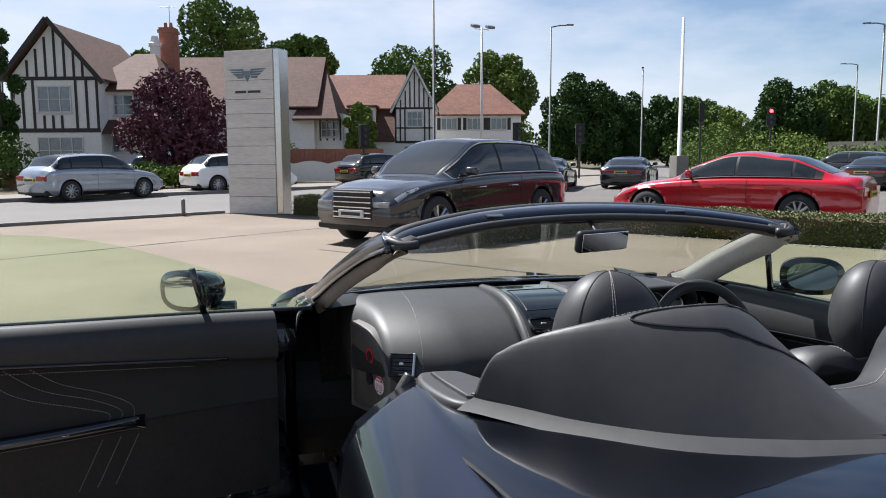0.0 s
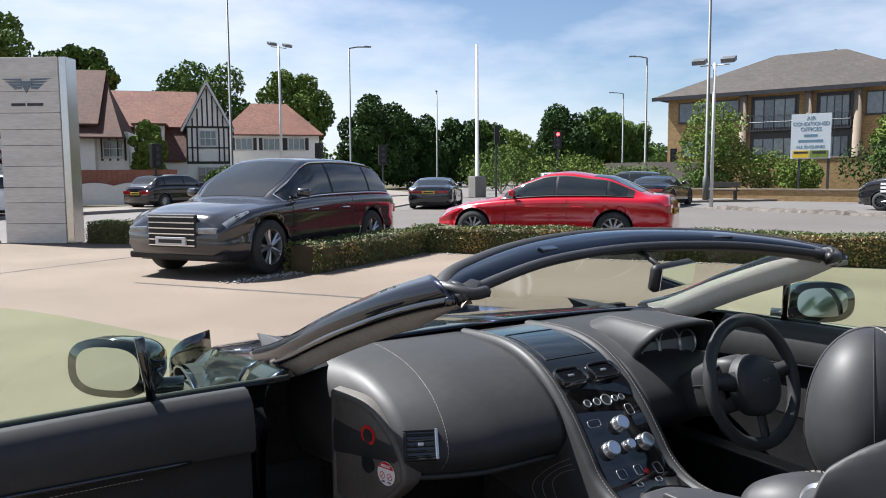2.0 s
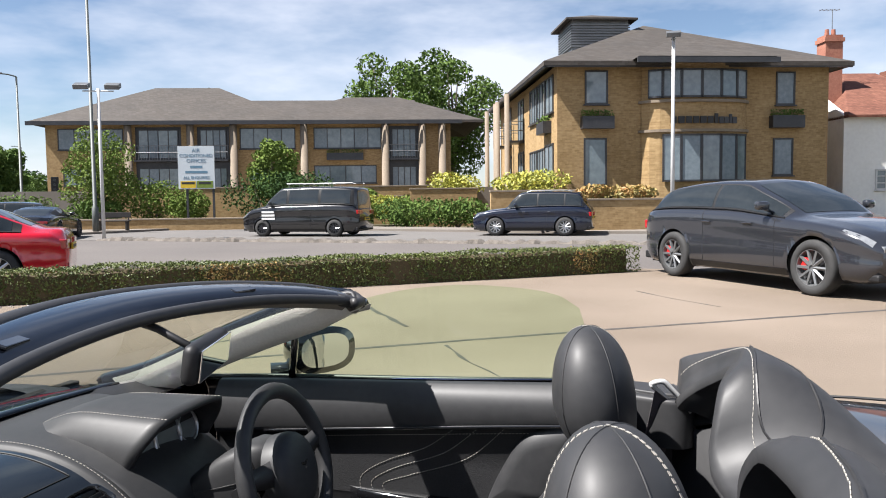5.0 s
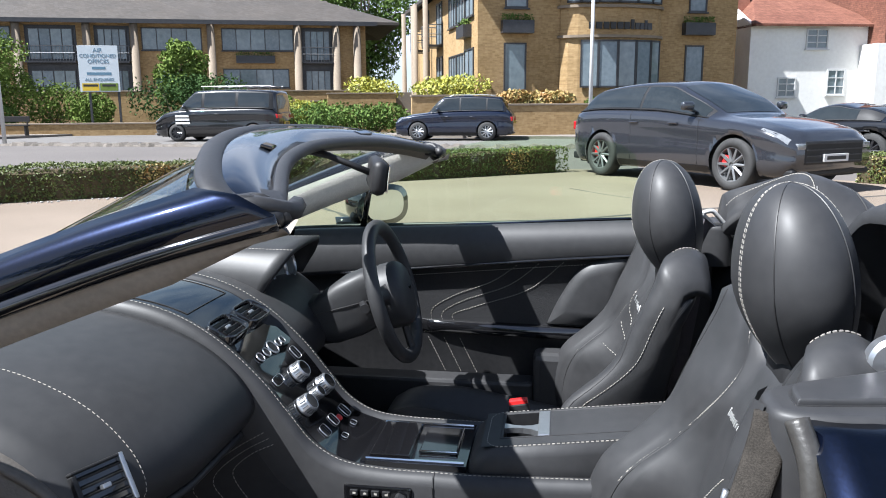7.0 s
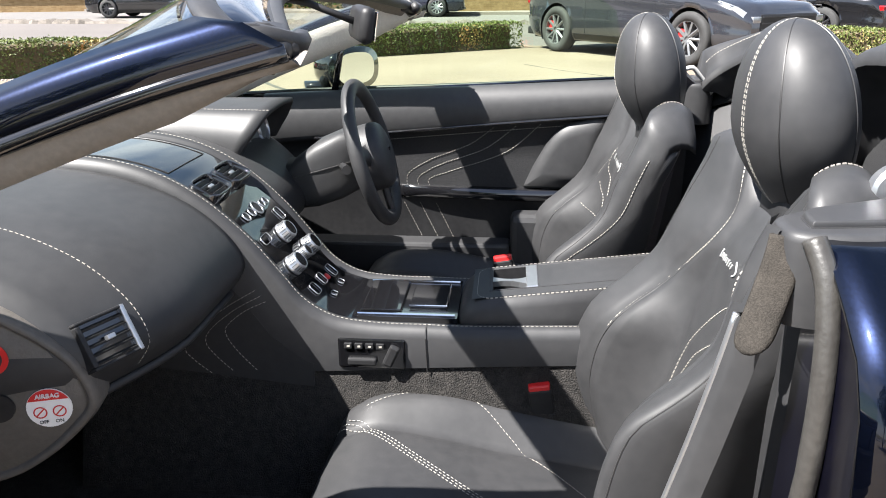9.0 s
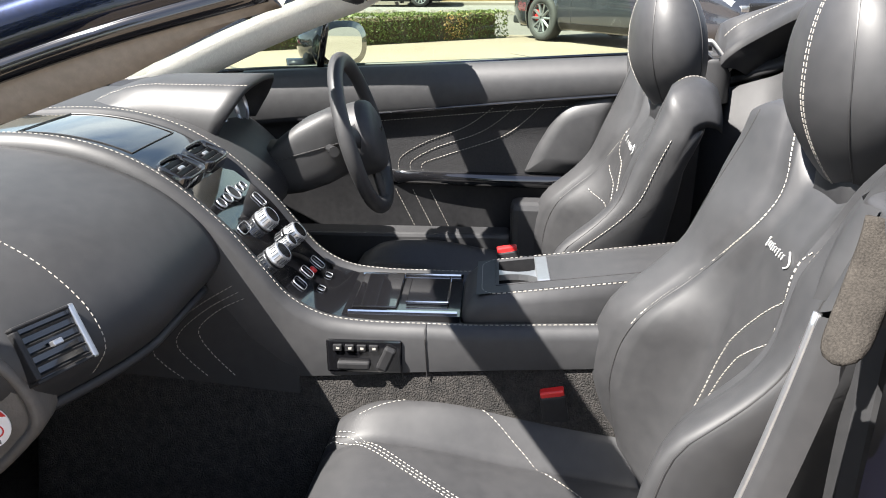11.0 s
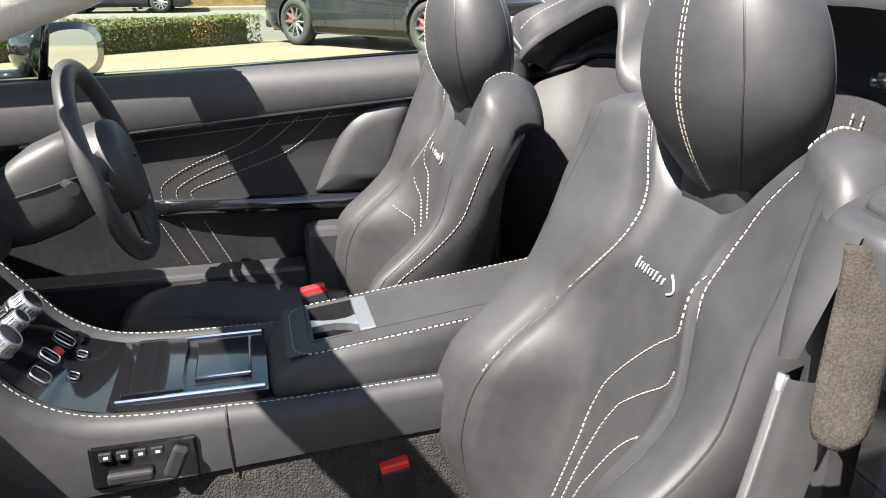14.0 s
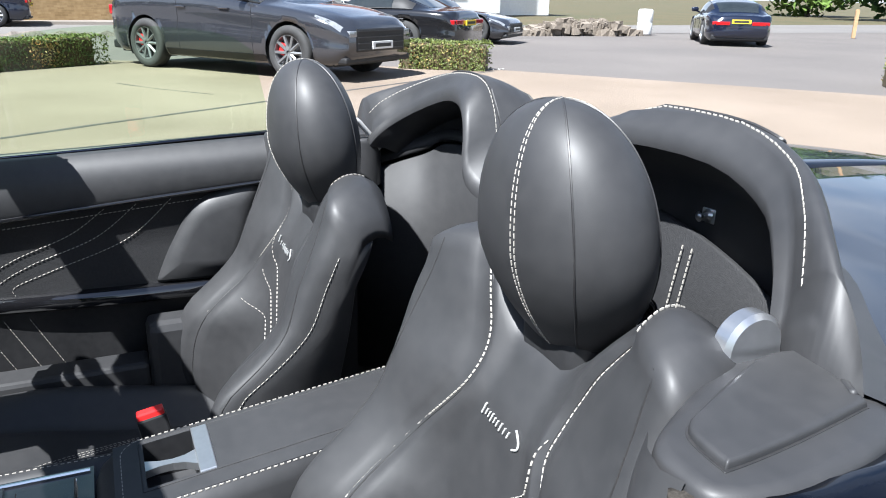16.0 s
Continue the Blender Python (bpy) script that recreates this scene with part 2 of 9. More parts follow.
# ---- mesh helpers ----
def part(name, bm, material, parent=None, label="", smooth=False, pose_m=None):
    """Links a bmesh as one mesh object, under its thing or part."""
    me = bpy.data.meshes.new(name)
    bm.normal_update()
    bm.to_mesh(me)
    bm.free()
    if smooth:
        me.shade_smooth()
    for m in (material if isinstance(material, (list, tuple)) else (material,)):
        me.materials.append(m)
    ob = new(name, me)
    if parent:
        ob.parent = parent
    if pose_m is not None:
        ob.matrix_basis = pose_m
    if label:
        ob["label"] = label
    return ob


def thing(name, label, category, m=None, group="", kind=""):
    ob = new(name)
    ob.empty_display_size = 0.1
    if m is not None:
        ob.matrix_basis = m
    return tagged(ob, label, category, group, kind)


def box(bm, lo, hi, bevel=0.0, m=None):
    """A box between two corners, its edges bevelled if asked."""
    vs = []
    for x in (lo[0], hi[0]):
        for y in (lo[1], hi[1]):
            for z in (lo[2], hi[2]):
                vs.append(bm.verts.new((x, y, z)))
    fs = [bm.faces.new([vs[i] for i in q]) for q in
          ((0, 1, 3, 2), (4, 6, 7, 5), (0, 4, 5, 1), (2, 3, 7, 6), (0, 2, 6, 4), (1, 5, 7, 3))]
    if bevel:
        es = list({e for f in fs for e in f.edges})
        r = bmesh.ops.bevel(bm, geom=es, offset=bevel, segments=2, affect="EDGES", profile=0.5)
        vs = list({v for f in bm.faces if f.is_valid for v in f.verts if v in set(r["verts"]) or v in vs})
    if m is not None:
        bmesh.ops.transform(bm, matrix=m, verts=[v for v in vs if v.is_valid])
    return vs


def one_box(name, lo, hi, material, parent=None, label="", bevel=0.0, pose_m=None):
    bm = bmesh.new()
    box(bm, lo, hi, bevel)
    return part(name, bm, material, parent, label, False, pose_m)


def skin(bm, rows, closed_u=False, closed_v=False, caps=False, flip=False):
    """Faces over a grid of points: rows of equal length."""
    g = [[bm.verts.new(p) for p in r] for r in rows]
    n, k = len(g), len(g[0])
    for i in range(n if closed_v else n - 1):
        for j in range(k if closed_u else k - 1):
            q = [g[i][j], g[i][(j + 1) % k], g[(i + 1) % n][(j + 1) % k], g[(i + 1) % n][j]]
            q = q[::-1] if flip else q
            try:
                bm.faces.new(q)
            except ValueError:
                pass
    if caps:
        for r, rev in ((g[0], True), (g[-1], False)):
            try:
                bm.faces.new(r[::-1] if rev != flip else r)
            except ValueError:
                pass
    return g


def spline(pts, n):
    """n points on a smooth curve through pts."""
    P = [Vector(p) for p in pts]
    out = []
    for k in range(n):
        s = k / (n - 1) * (len(P) - 1)
        i = min(int(s), len(P) - 2)
        t = s - i
        a, b, c, d = P[max(i - 1, 0)], P[i], P[i + 1], P[min(i + 2, len(P) - 1)]
        out.append(0.5 * (2 * b + (c - a) * t + (2 * a - 5 * b + 4 * c - d) * t * t + (3 * b - a - 3 * c + d) * t ** 3))
    return out


def curve1(keys, x):
    """A smooth function through (x, y) keys."""
    if x <= keys[0][0]:
        return keys[0][1]
    for i in range(len(keys) - 1):
        if x <= keys[i + 1][0]:
            (x0, y0), (x1, y1) = keys[i], keys[i + 1]
            h = x1 - x0
            m0 = (y1 - keys[i - 1][1]) / (x1 - keys[i - 1][0]) if i > 0 else (y1 - y0) / h
            m1 = (keys[i + 2][1] - y0) / (keys[i + 2][0] - x0) if i + 2 < len(keys) else (y1 - y0) / h
            t = (x - x0) / h
            return ((2 * t ** 3 - 3 * t * t + 1) * y0 + (t ** 3 - 2 * t * t + t) * h * m0
                    + (3 * t * t - 2 * t ** 3) * y1 + (t ** 3 - t * t) * h * m1)
    return keys[-1][1]


def tube(bm, pts, radius, sides=10, flat=1.0, caps=True, up=(0, 0, 1)):
    """A tube along pts; radius a number or one for each point."""
    P = [Vector(p) for p in pts]
    rows = []
    for i, p in enumerate(P):
        d = (P[min(i + 1, len(P) - 1)] - P[max(i - 1, 0)]).normalized()
        a = d.cross(Vector(up))
        a = a.normalized() if a.length > 1e-4 else d.orthogonal().normalized()
        b = a.cross(d).normalized()
        r = radius[i] if isinstance(radius, (list, tuple)) else radius
        rows.append([p + a * (r * math.cos(t)) + b * (r * flat * math.sin(t))
                     for t in (2 * math.pi * k / sides for k in range(sides))])
    skin(bm, rows, closed_u=True, caps=caps)


def lathe(bm, profile, sides=24, axis="z", center=(0, 0, 0), caps=True):
    """A turned shape from (radius, height) pairs."""
    rows = []
    for r, h in profile:
        row = []
        for k in range(sides):
            a = 2 * math.pi * k / sides
            c, s = r * math.cos(a), r * math.sin(a)
            p = {"z": (c, s, h), "x": (h, c, s), "y": (s, h, c)}[axis]
            row.append((p[0] + center[0], p[1] + center[1], p[2] + center[2]))
        rows.append(row)
    skin(bm, rows, closed_u=True, caps=caps)


def prism(bm, outline, depth, m=None):
    """A flat outline in x, z pushed along y by depth."""
    a = [bm.verts.new((x, 0, z)) for x, z in outline]
    b = [bm.verts.new((x, depth, z)) for x, z in outline]
    bm.faces.new(a)
    bm.faces.new(b[::-1])
    n = len(a)
    for i in range(n):
        bm.faces.new((a[(i + 1) % n], a[i], b[i], b[(i + 1) % n]))
    if m is not None:
        bmesh.ops.transform(bm, matrix=m, verts=a + b)


def span(a, b, step):
    n = max(1, round(abs(b - a) / step))
    return [a + (b - a) * k / n for k in range(n + 1)]


def heading(x, y, fx, fy, z=0.0):
    """A pose at a place whose y axis points along (fx, fy)."""
    return pose(x, y, z, 0, 0, math.degrees(math.atan2(-fx, fy)))


def text_part(name, words, size, material, parent, m, align="CENTER"):
    cu = bpy.data.curves.new(name, "FONT")
    cu.body, cu.size, cu.align_x, cu.align_y, cu.extrude = words, size, align, "CENTER", 0.004
    ob = new(name, cu)
    dg = bpy.context.evaluated_depsgraph_get()
    me = bpy.data.meshes.new_from_object(ob.evaluated_get(dg))
    bpy.data.objects.remove(ob)
    me.materials.clear()
    me.materials.append(material)
    o = new(name, me)
    o.parent = parent
    o.matrix_basis = m
    return o


# ---- setting: ground, roads, kerbs ----
# D runs along the hedge, N out across it to the main road; H runs along the side road, past the houses.
D, N = Vector((0.60, -0.80, 0)), Vector((0.80, 0.60, 0))


def flat(name, pts, z, material, label, kind="structure", thick=0.0):
    bm = bmesh.new()
    vs = [bm.verts.new((x, y, z)) for x, y in pts]
    f = bm.faces.new(vs)
    bm.normal_update()
    if f.normal.z < 0:
        f.normal_flip()
    if thick:
        r = bmesh.ops.extrude_face_region(bm, geom=[f])
        bmesh.ops.translate(bm, vec=(0, 0, thick), verts=[v for v in r["geom"] if isinstance(v, bmesh.types.BMVert)])
    return tagged(part(name, bm, material), label, "ground", "", kind)


flat("ground", [(-2500, -2500), (2500, -2500), (2500, 2500), (-2500, 2500)], -0.06, DRYGRASS, "sun-dried grass and earth reaching the horizon")
flat("car_park", [(-1, 17.4), (24, 40), (24.2, 22), (22.6, 8), (22.2, -8), (26, -45), (-20, -45), (4, -12), (10, -4), (4, 11)], -0.012, ASPHALT, "worn grey asphalt of the parking area behind the hedge")
flat("forecourt", [(-1.2, 17.25), (0.4, 16.3), (4.9, 13.2), (5.9, 10.9), (14.2, -0.6), (11.9, -5.6), (11.0, -6.9), (6.9, -10.2), (-6, -20), (-40, -24), (-40, -3.5)], 0.0, GRAVEL, "buff resin-bound gravel forecourt with dark tar joints")
flat("main_road", [(23.2, 19.2), (24.6, 42), (70, 130), (84, 122), (40, 42), (36.5, 25), (33.0, 12), (30.0, 2), (29.0, -12), (34, -60), (24, -60), (22.6, 0)], -0.004, ROAD, "grey tarmac main road")
flat("side_road", [(-60, -14.4), (-1.2, 17.4), (24, 32), (24, 44), (-2, 27.2), (-60, -4.2)], -0.003, ROAD, "pale grey tarmac side road with a worn surface")
flat("pavement", [(24.6, 27), (37.5, 27), (34.2, 12.5), (31.3, 2.8), (30.4, -1), (29.6, -12), (28.3, -12), (28.8, 2), (31.6, 12), (34.0, 22), (24.6, 24.5)], -0.004, PAVING, "buff pavement beside the main road", thick=0.10)
flat("pavement", [(-60, -4.0), (-2, 27.4), (24, 44), (24, 48), (-3, 30.4), (-60, -1)], -0.004, PAVING, "buff pavement in front of the houses", thick=0.10)
flat("verge", [(12, 26), (24, 40), (33, 70), (20, 66), (8, 40)], 0.0, PAVING, "parched verge by the traffic lights", thick=0.05)


def strip(name, pts, width, height, material, label, z=0.0, category="kerb", rough=0.0, step=0.25):
    """A low strip along a line, its edge uneven where rough."""
    rows = []
    for (a, b) in zip(pts[:-1], pts[1:]):
        A, B = Vector((*a, 0)), Vector((*b, 0))
        n = max(1, int((B - A).length / step)) if rough else 1
        d = (B - A).normalized()
        s = Vector((-d.y, d.x, 0))
        for k in range(n + (1 if b == pts[-1] else 0)):
            p = A + (B - A) * (k / n)
            e = [random.uniform(-rough, rough) for _ in range(3)]
            h = height * (1 + (random.uniform(-0.7, 0.7) if rough else 0))
            rows.append([p - s * (width / 2 + e[0]) + Vector((0, 0, z)), p - s * (width / 2 + e[0]) * 0.8 + Vector((0, 0, z + h)),
                         p + s * (width / 2 + e[1]) * 0.8 + Vector((0, 0, z + h)), p + s * (width / 2 + e[1]) + Vector((0, 0, z))])
    bm = bmesh.new()
    skin(bm, rows, caps=True, flip=True)
    bmesh.ops.recalc_face_normals(bm, faces=bm.faces)
    return tagged(part(name, bm, material), label, category, "", "structure")


strip("kerb", [(23.3, 19.3), (22.8, 12), (22.4, 5), (22.3, -1), (22.6, -8)], 0.60, 0.085, RUBBLE, "broken, crumbling edge between car park and road", -0.01, rough=0.055, step=0.16)
strip("kerb", [(-60, -14.2), (-1.2, 17.3)], 0.15, 0.07, KERB, "pale concrete kerb along the side road")
strip("kerb", [(-60, -4.1), (-2, 27.3), (24, 43.9)], 0.15, 0.12, KERB, "pale concrete kerb before the houses")
strip("tar_joint", [(-4.1, 9.48), (-1.15, 11.56), (1.72, 13.4)], 0.05, 0.003, CRACK, "dark tar joint in the gravel", 0.001, "joint", 0.008)
strip("tar_joint", [(0.2, 9.3), (1.72, 7.15), (2.78, 5.6), (5.42, 2.03), (6.85, -0.05), (8.49, -2.57), (11.0, -6.6)], 0.07, 0.003, CRACK, "dark tar joint in the gravel", 0.001, "joint", 0.01)
strip("tar_joint", [(9.33, 3.78), (8.1, 2.8), (6.77, 1.86)], 0.06, 0.003, CRACK, "jagged dark crack in the gravel", 0.001, "joint", 0.02)
strip("tar_joint", [(5.82, 1.16), (5.1, 0.75), (4.32, 0.16)], 0.03, 0.003, CRACK, "thin crack in the gravel", 0.001, "joint", 0.02)
strip("tar_joint", [(10.48, -0.51), (9.7, -1.0), (8.96, -1.58)], 0.025, 0.003, CRACK, "thin crack in the gravel", 0.001, "joint", 0.01)
strip("tar_joint", [(-14, 3), (-7, 7.6), (-4.1, 9.48)], 0.04, 0.003, CRACK, "dark tar joint in the gravel", 0.001, "joint", 0.008)


# ---- foliage ----
def leaf_mesh(name, pts, nrm, size, material, parent=None, label="", seed=0, jitter=0.9, cup=0.25):
    """Many small folded leaves as one mesh."""
    rng = np.random.default_rng(seed)
    n = len(pts)
    v = nrm + rng.normal(0, jitter, (n, 3))
    v /= np.linalg.norm(v, axis=1, keepdims=True) + 1e-9
    a = np.cross(v, rng.normal(0, 1, (n, 3)))
    a /= np.linalg.norm(a, axis=1, keepdims=True) + 1e-9
    b = np.cross(v, a)
    s = size * rng.uniform(0.6, 1.35, (n, 1))
    q = np.stack([pts - a * s, pts - b * s * 0.55 + v * s * cup, pts + a * s, pts + b * s * 0.55 + v * s * cup], 1).reshape(-1, 3)
    me = bpy.data.meshes.new(name)
    f = np.arange(4 * n).reshape(-1, 4)
    me.from_pydata(q.tolist(), [], f.tolist())
    me.materials.append(material)
    ob = new(name, me)
    if parent:
        ob.parent = parent
    if label:
        ob["label"] = label
    return ob


def crown_points(lobes, count, seed, shell=0.45):
    rng = np.random.default_rng(seed)
    w = np.array([l[3] * l[4] for l in lobes])
    pick = rng.choice(len(lobes), count, p=w / w.sum())
    L = np.array(lobes)[pick]
    d = rng.normal(0, 1, (count, 3))
    d /= np.linalg.norm(d, axis=1, keepdims=True)
    r = 1 - shell * rng.random((count, 1)) ** 2.0
    r *= 1 + 0.12 * np.sin(7 * d[:, :1] + pick[:, None]) * np.cos(5 * d[:, 1:2] - pick[:, None])
    rad = np.stack([L[:, 3], L[:, 3], L[:, 4]], 1)
    return L[:, :3] + d * r * rad, d


def tree(x, y, h, r, material, label, seed, trunk=0.3, leaf=0.20, count=5200, category="tree", z=0.0, slim=1.0, lobes_n=15):
    rng = random.Random(seed)
    t = thing("tree", label, category, pose(x, y, z))
    th = h * trunk
    bm = bmesh.new()
    rad = 0.022 * h
    tube(bm, spline([(0, 0, -0.1), (rng.uniform(-.1, .1) * r * .3, 0, th * 0.6), (rng.uniform(-.1, .1) * r, rng.uniform(-.1, .1) * r, th * 1.3), (0, 0, h * 0.8)], 8),
         [rad * 1.3, rad * 1.05, rad, rad * .9, rad * .7, rad * .5, rad * .3, rad * .1], 8)
    lobes = []
    for k in range(lobes_n):
        a = k * 2.4 + rng.uniform(-.4, .4)
        f = (k + 0.5) / lobes_n
        zz = th * 0.8 + (h - th * 0.8) * (0.10 + 0.80 * f)
        spread = r * (math.sin(math.pi * (0.12 + 0.80 * f)) ** 0.7) * rng.uniform(0.35, 0.72)
        lr = r * rng.uniform(0.34, 0.52) * (1.05 - 0.45 * f)
        lobes.append((spread * math.cos(a), spread * math.sin(a), zz, lr, lr * rng.uniform(0.7, 1.0) * slim))
        tube(bm, [(0, 0, th * 0.7 + 0.3 * zz * f), (spread * math.cos(a) * .5, spread * math.sin(a) * .5, (th + zz) / 2), (spread * math.cos(a), spread * math.sin(a), zz)], [rad * .45, rad * .3, rad * .1], 5)
    part("trunk", bm, BARK, t, "brown bark", True)
    p, d = crown_points(lobes, count, seed)
    leaf_mesh("crown", p, d, leaf, material, t, "", seed)
    return t


def shrub(x, y, w, h, material, label, seed, z=0.0, leaf=0.07, count=1500, category="shrub", depth=None):
    rng = random.Random(seed)
    t = thing("shrub", label if len(label.split()) > 3 else label + " in the bed", category, pose(x, y, z))
    dpt = depth or w
    lobes = []
    for k in range(8):
        a = k * 2.4
        s = rng.uniform(0.2, 0.55)
        lr = rng.uniform(0.3, 0.42)
        lobes.append((s * math.cos(a) * w / 2, s * math.sin(a) * dpt / 2, h * rng.uniform(0.38, 0.62), lr * min(w, dpt) * 0.9, h * 0.40))
    p, d = crown_points(lobes, count, seed, 0.3)
    p[:, 2] = np.maximum(p[:, 2], 0.02)
    bm = bmesh.new()
    for k in range(6):
        a = k * 1.05
        tube(bm, [(0, 0, -0.05), (math.cos(a) * w * 0.15, math.sin(a) * dpt * 0.15, h * 0.35), (math.cos(a) * w * 0.3, math.sin(a) * dpt * 0.3, h * 0.7)], [0.03, 0.02, 0.008], 5)
    part("stem", bm, BARK, t)
    leaf_mesh("foliage", p, d, leaf, material, t, "", seed)
    return t


def hedge(a, b, width, height, label, seed, leaf=0.022, density=1500):
    """A clipped hedge from a to b: a dark inner body under a coat of small leaves."""
    A, B = Vector((*a, 0)), Vector((*b, 0))
    ln = (B - A).length
    d = (B - A).normalized()
    t = thing("hedge", label, "hedge", heading(A.x, A.y, d.x, d.y))
    rng = np.random.default_rng(seed)
    bm = bmesh.new()
    rows = []
    for k in range(int(ln / 0.3) + 1):
        y = min(k * 0.3, ln)
        j = rng.normal(0, 0.015, 4)
        w, h = width / 2 - 0.03 + j[0], height - 0.03 + j[1]
        rows.append([(-w, y, 0), (-w, y, h - .04), (-w + .05, y, h), (w - .05, y, h), (w, y, h - .04), (w, y, 0)])
    skin(bm, rows, caps=True, flip=True)
    bmesh.ops.recalc_face_normals(bm, faces=bm.faces)
    part("inner_growth", bm, HEDGE_DRY, t)
    area = ln * (2 * height + width)
    n = int(area * density)
    y = rng.uniform(0, ln, n)
    s = rng.uniform(0, 2 * height + width, n)
    wob = 0.03 * np.sin(y * 2.1 + seed) + 0.02 * np.sin(y * 5.3)
    side = np.where(s < height, -1, np.where(s > height + width, 1, 0))
    x = np.where(side == 0, s - height - width / 2, side * (width / 2 + wob * 0.5))
    z = np.where(side == -1, s, np.where(side == 1, s - height - width, height + wob * 0.6))
    nrm = np.stack([side.astype(float), np.zeros(n), (side == 0).astype(float)], 1)
    p = np.stack([x, y, z], 1) + rng.normal(0, 0.016, (n, 3))
    p[:, 2] = np.maximum(p[:, 2], 0.02)
    leaf_mesh("leaves", p, nrm, leaf, HEDGE, t, "", seed, 0.7)
    # thin brown patches where the clipping reached the wood
    m = int(n * 0.10)
    c = rng.uniform(0, ln, 7)
    yy = np.clip(rng.choice(c, m) + rng.normal(0, 0.18, m), 0, ln)
    zz = rng.uniform(0.03, height, m)
    pp = np.stack([np.full(m, -1.0) * (width / 2 + 0.012) * rng.choice([-1, 1], m), yy, zz], 1)
    leaf_mesh("dry_leaves", pp + rng.normal(0, .012, (m, 3)), np.tile([1.0, 0, 0], (m, 1)), leaf, LEAF_RUST, t, "brown dried leaves", seed + 1, 0.8)
    return t


hedge((5.35, 10.95), (13.75, -0.35), 0.55, 0.46, "long low clipped box hedge, brown patches, on gravel", 3)
hedge((5.75, 11.05), (2.35, 9.0), 0.50, 0.42, "short low clipped box hedge beside the parked estate car", 4)
hedge((0.55, 16.45), (2.6, 14.3), 0.5, 0.45, "low clipped box hedge beside the stone pillar", 5)
hedge((11.95, -5.25), (11.1, -6.55), 0.5, 0.45, "short yellowing clipped hedge at the forecourt edge", 6)
hedge((7.3, -11.6), (5.6, -13.6), 0.6, 0.5, "short clipped hedge at the forecourt corner", 7)


def pebbles(a, b, width, n, seed, label):
    rng = random.Random(seed)
    A, B = Vector((*a, 0)), Vector((*b, 0))
    s = Vector((-(B - A).y, (B - A).x, 0)).normalized()
    bm = bmesh.new()
    for _ in range(n):
        p = A + (B - A) * rng.random() + s * rng.gauss(0, width / 2.5)
        r = rng.uniform(0.008, 0.02)
        bmesh.ops.create_icosphere(bm, subdivisions=1, radius=r, matrix=Matrix.Translation(p + Vector((0, 0, r * .5))) @ Matrix.Diagonal((1, rng.uniform(.6, 1), .7, 1)))
    return tagged(part("pebbles", bm, PEBBLE), label, "pebbles", "", "stuff")


pebbles((1.2, 8.5), (5.15, 10.55), 0.22, 420, 1, "white pebbles spilling out along the hedge foot")
pebbles((5.2, 10.4), (8.8, 5.5), 0.10, 160, 2, "white pebbles along the hedge foot")
pebbles((11.2, -6.9), (11.9, -5.2), 0.2, 120, 5, "white pebbles at the hedge corner")


# ---- posts, lamps, pillar ----
def brand_pillar(m):
    t = thing("stone_pillar", "tall pale travertine pillar with steel edge and winged emblem", "pillar", m)
    slabs = [0.0, 0.42, 0.86, 1.18, 1.62, 2.05, 2.38, 2.72, 3.16, 3.86]
    for z0, z1 in zip(slabs[:-1], slabs[1:]):
        one_box("stone_slab", (-0.68, 0, z0 + 0.004), (0.62, 0.50, z1 - 0.004), TRAVERTINE, t, bevel=0.006)
    one_box("core", (-0.66, 0.02, 0), (0.60, 0.48, 3.85), PLASTIC, t)
    one_box("steel_edge", (0.62, 0.03, 0), (0.78, 0.44, 3.86), STEEL, t, "polished steel side strip", 0.01)
    bm = bmesh.new()
    for s in (-1, 1):
        for k in range(4):
            z = 3.42 - k * 0.055
            w = 0.54 - k * 0.08
            prism(bm, [(s * 0.10, z), (s * 0.10, z - 0.042), (s * (w * 0.8), z - 0.026 - 0.01 * k), (s * w, z + 0.0)], -0.012, pose(-0.06, -0.001, 0))
    prism(bm, [(-0.12, 3.37), (0.12, 3.37), (0.12, 3.29), (-0.12, 3.29)], -0.016, pose(-0.06, -0.001, 0))
    prism(bm, [(-0.09, 3.28), (0.09, 3.28), (0.0, 3.12)], -0.012, pose(-0.06, -0.001, 0))
    part("winged_emblem", bm, EMBLEM, t, "blue-grey metal winged emblem")
    bm = bmesh.new()
    x = -0.40
    for w in (0.30, 0.34):
        prism(bm, [(x, 2.92), (x + w, 2.92), (x + w, 2.86), (x, 2.86)], -0.006, pose(0, -0.001, 0))
        x += w + 0.04
    part("lettering_bar", bm, DARKMETAL, t, "dark lettering shown as bars")


brand_pillar(heading(-0.50, 16.85, 0.56, 0.83))
bm = bmesh.new()
lathe(bm, [(0.045, 0), (0.045, 0.36), (0.03, 0.40)], 12)
tagged(part("bollard", bm, GREYMETAL, None, "", True, pose(-2.1, 16.7, 0)), "short grey metal bollard at the kerb", "bollard")


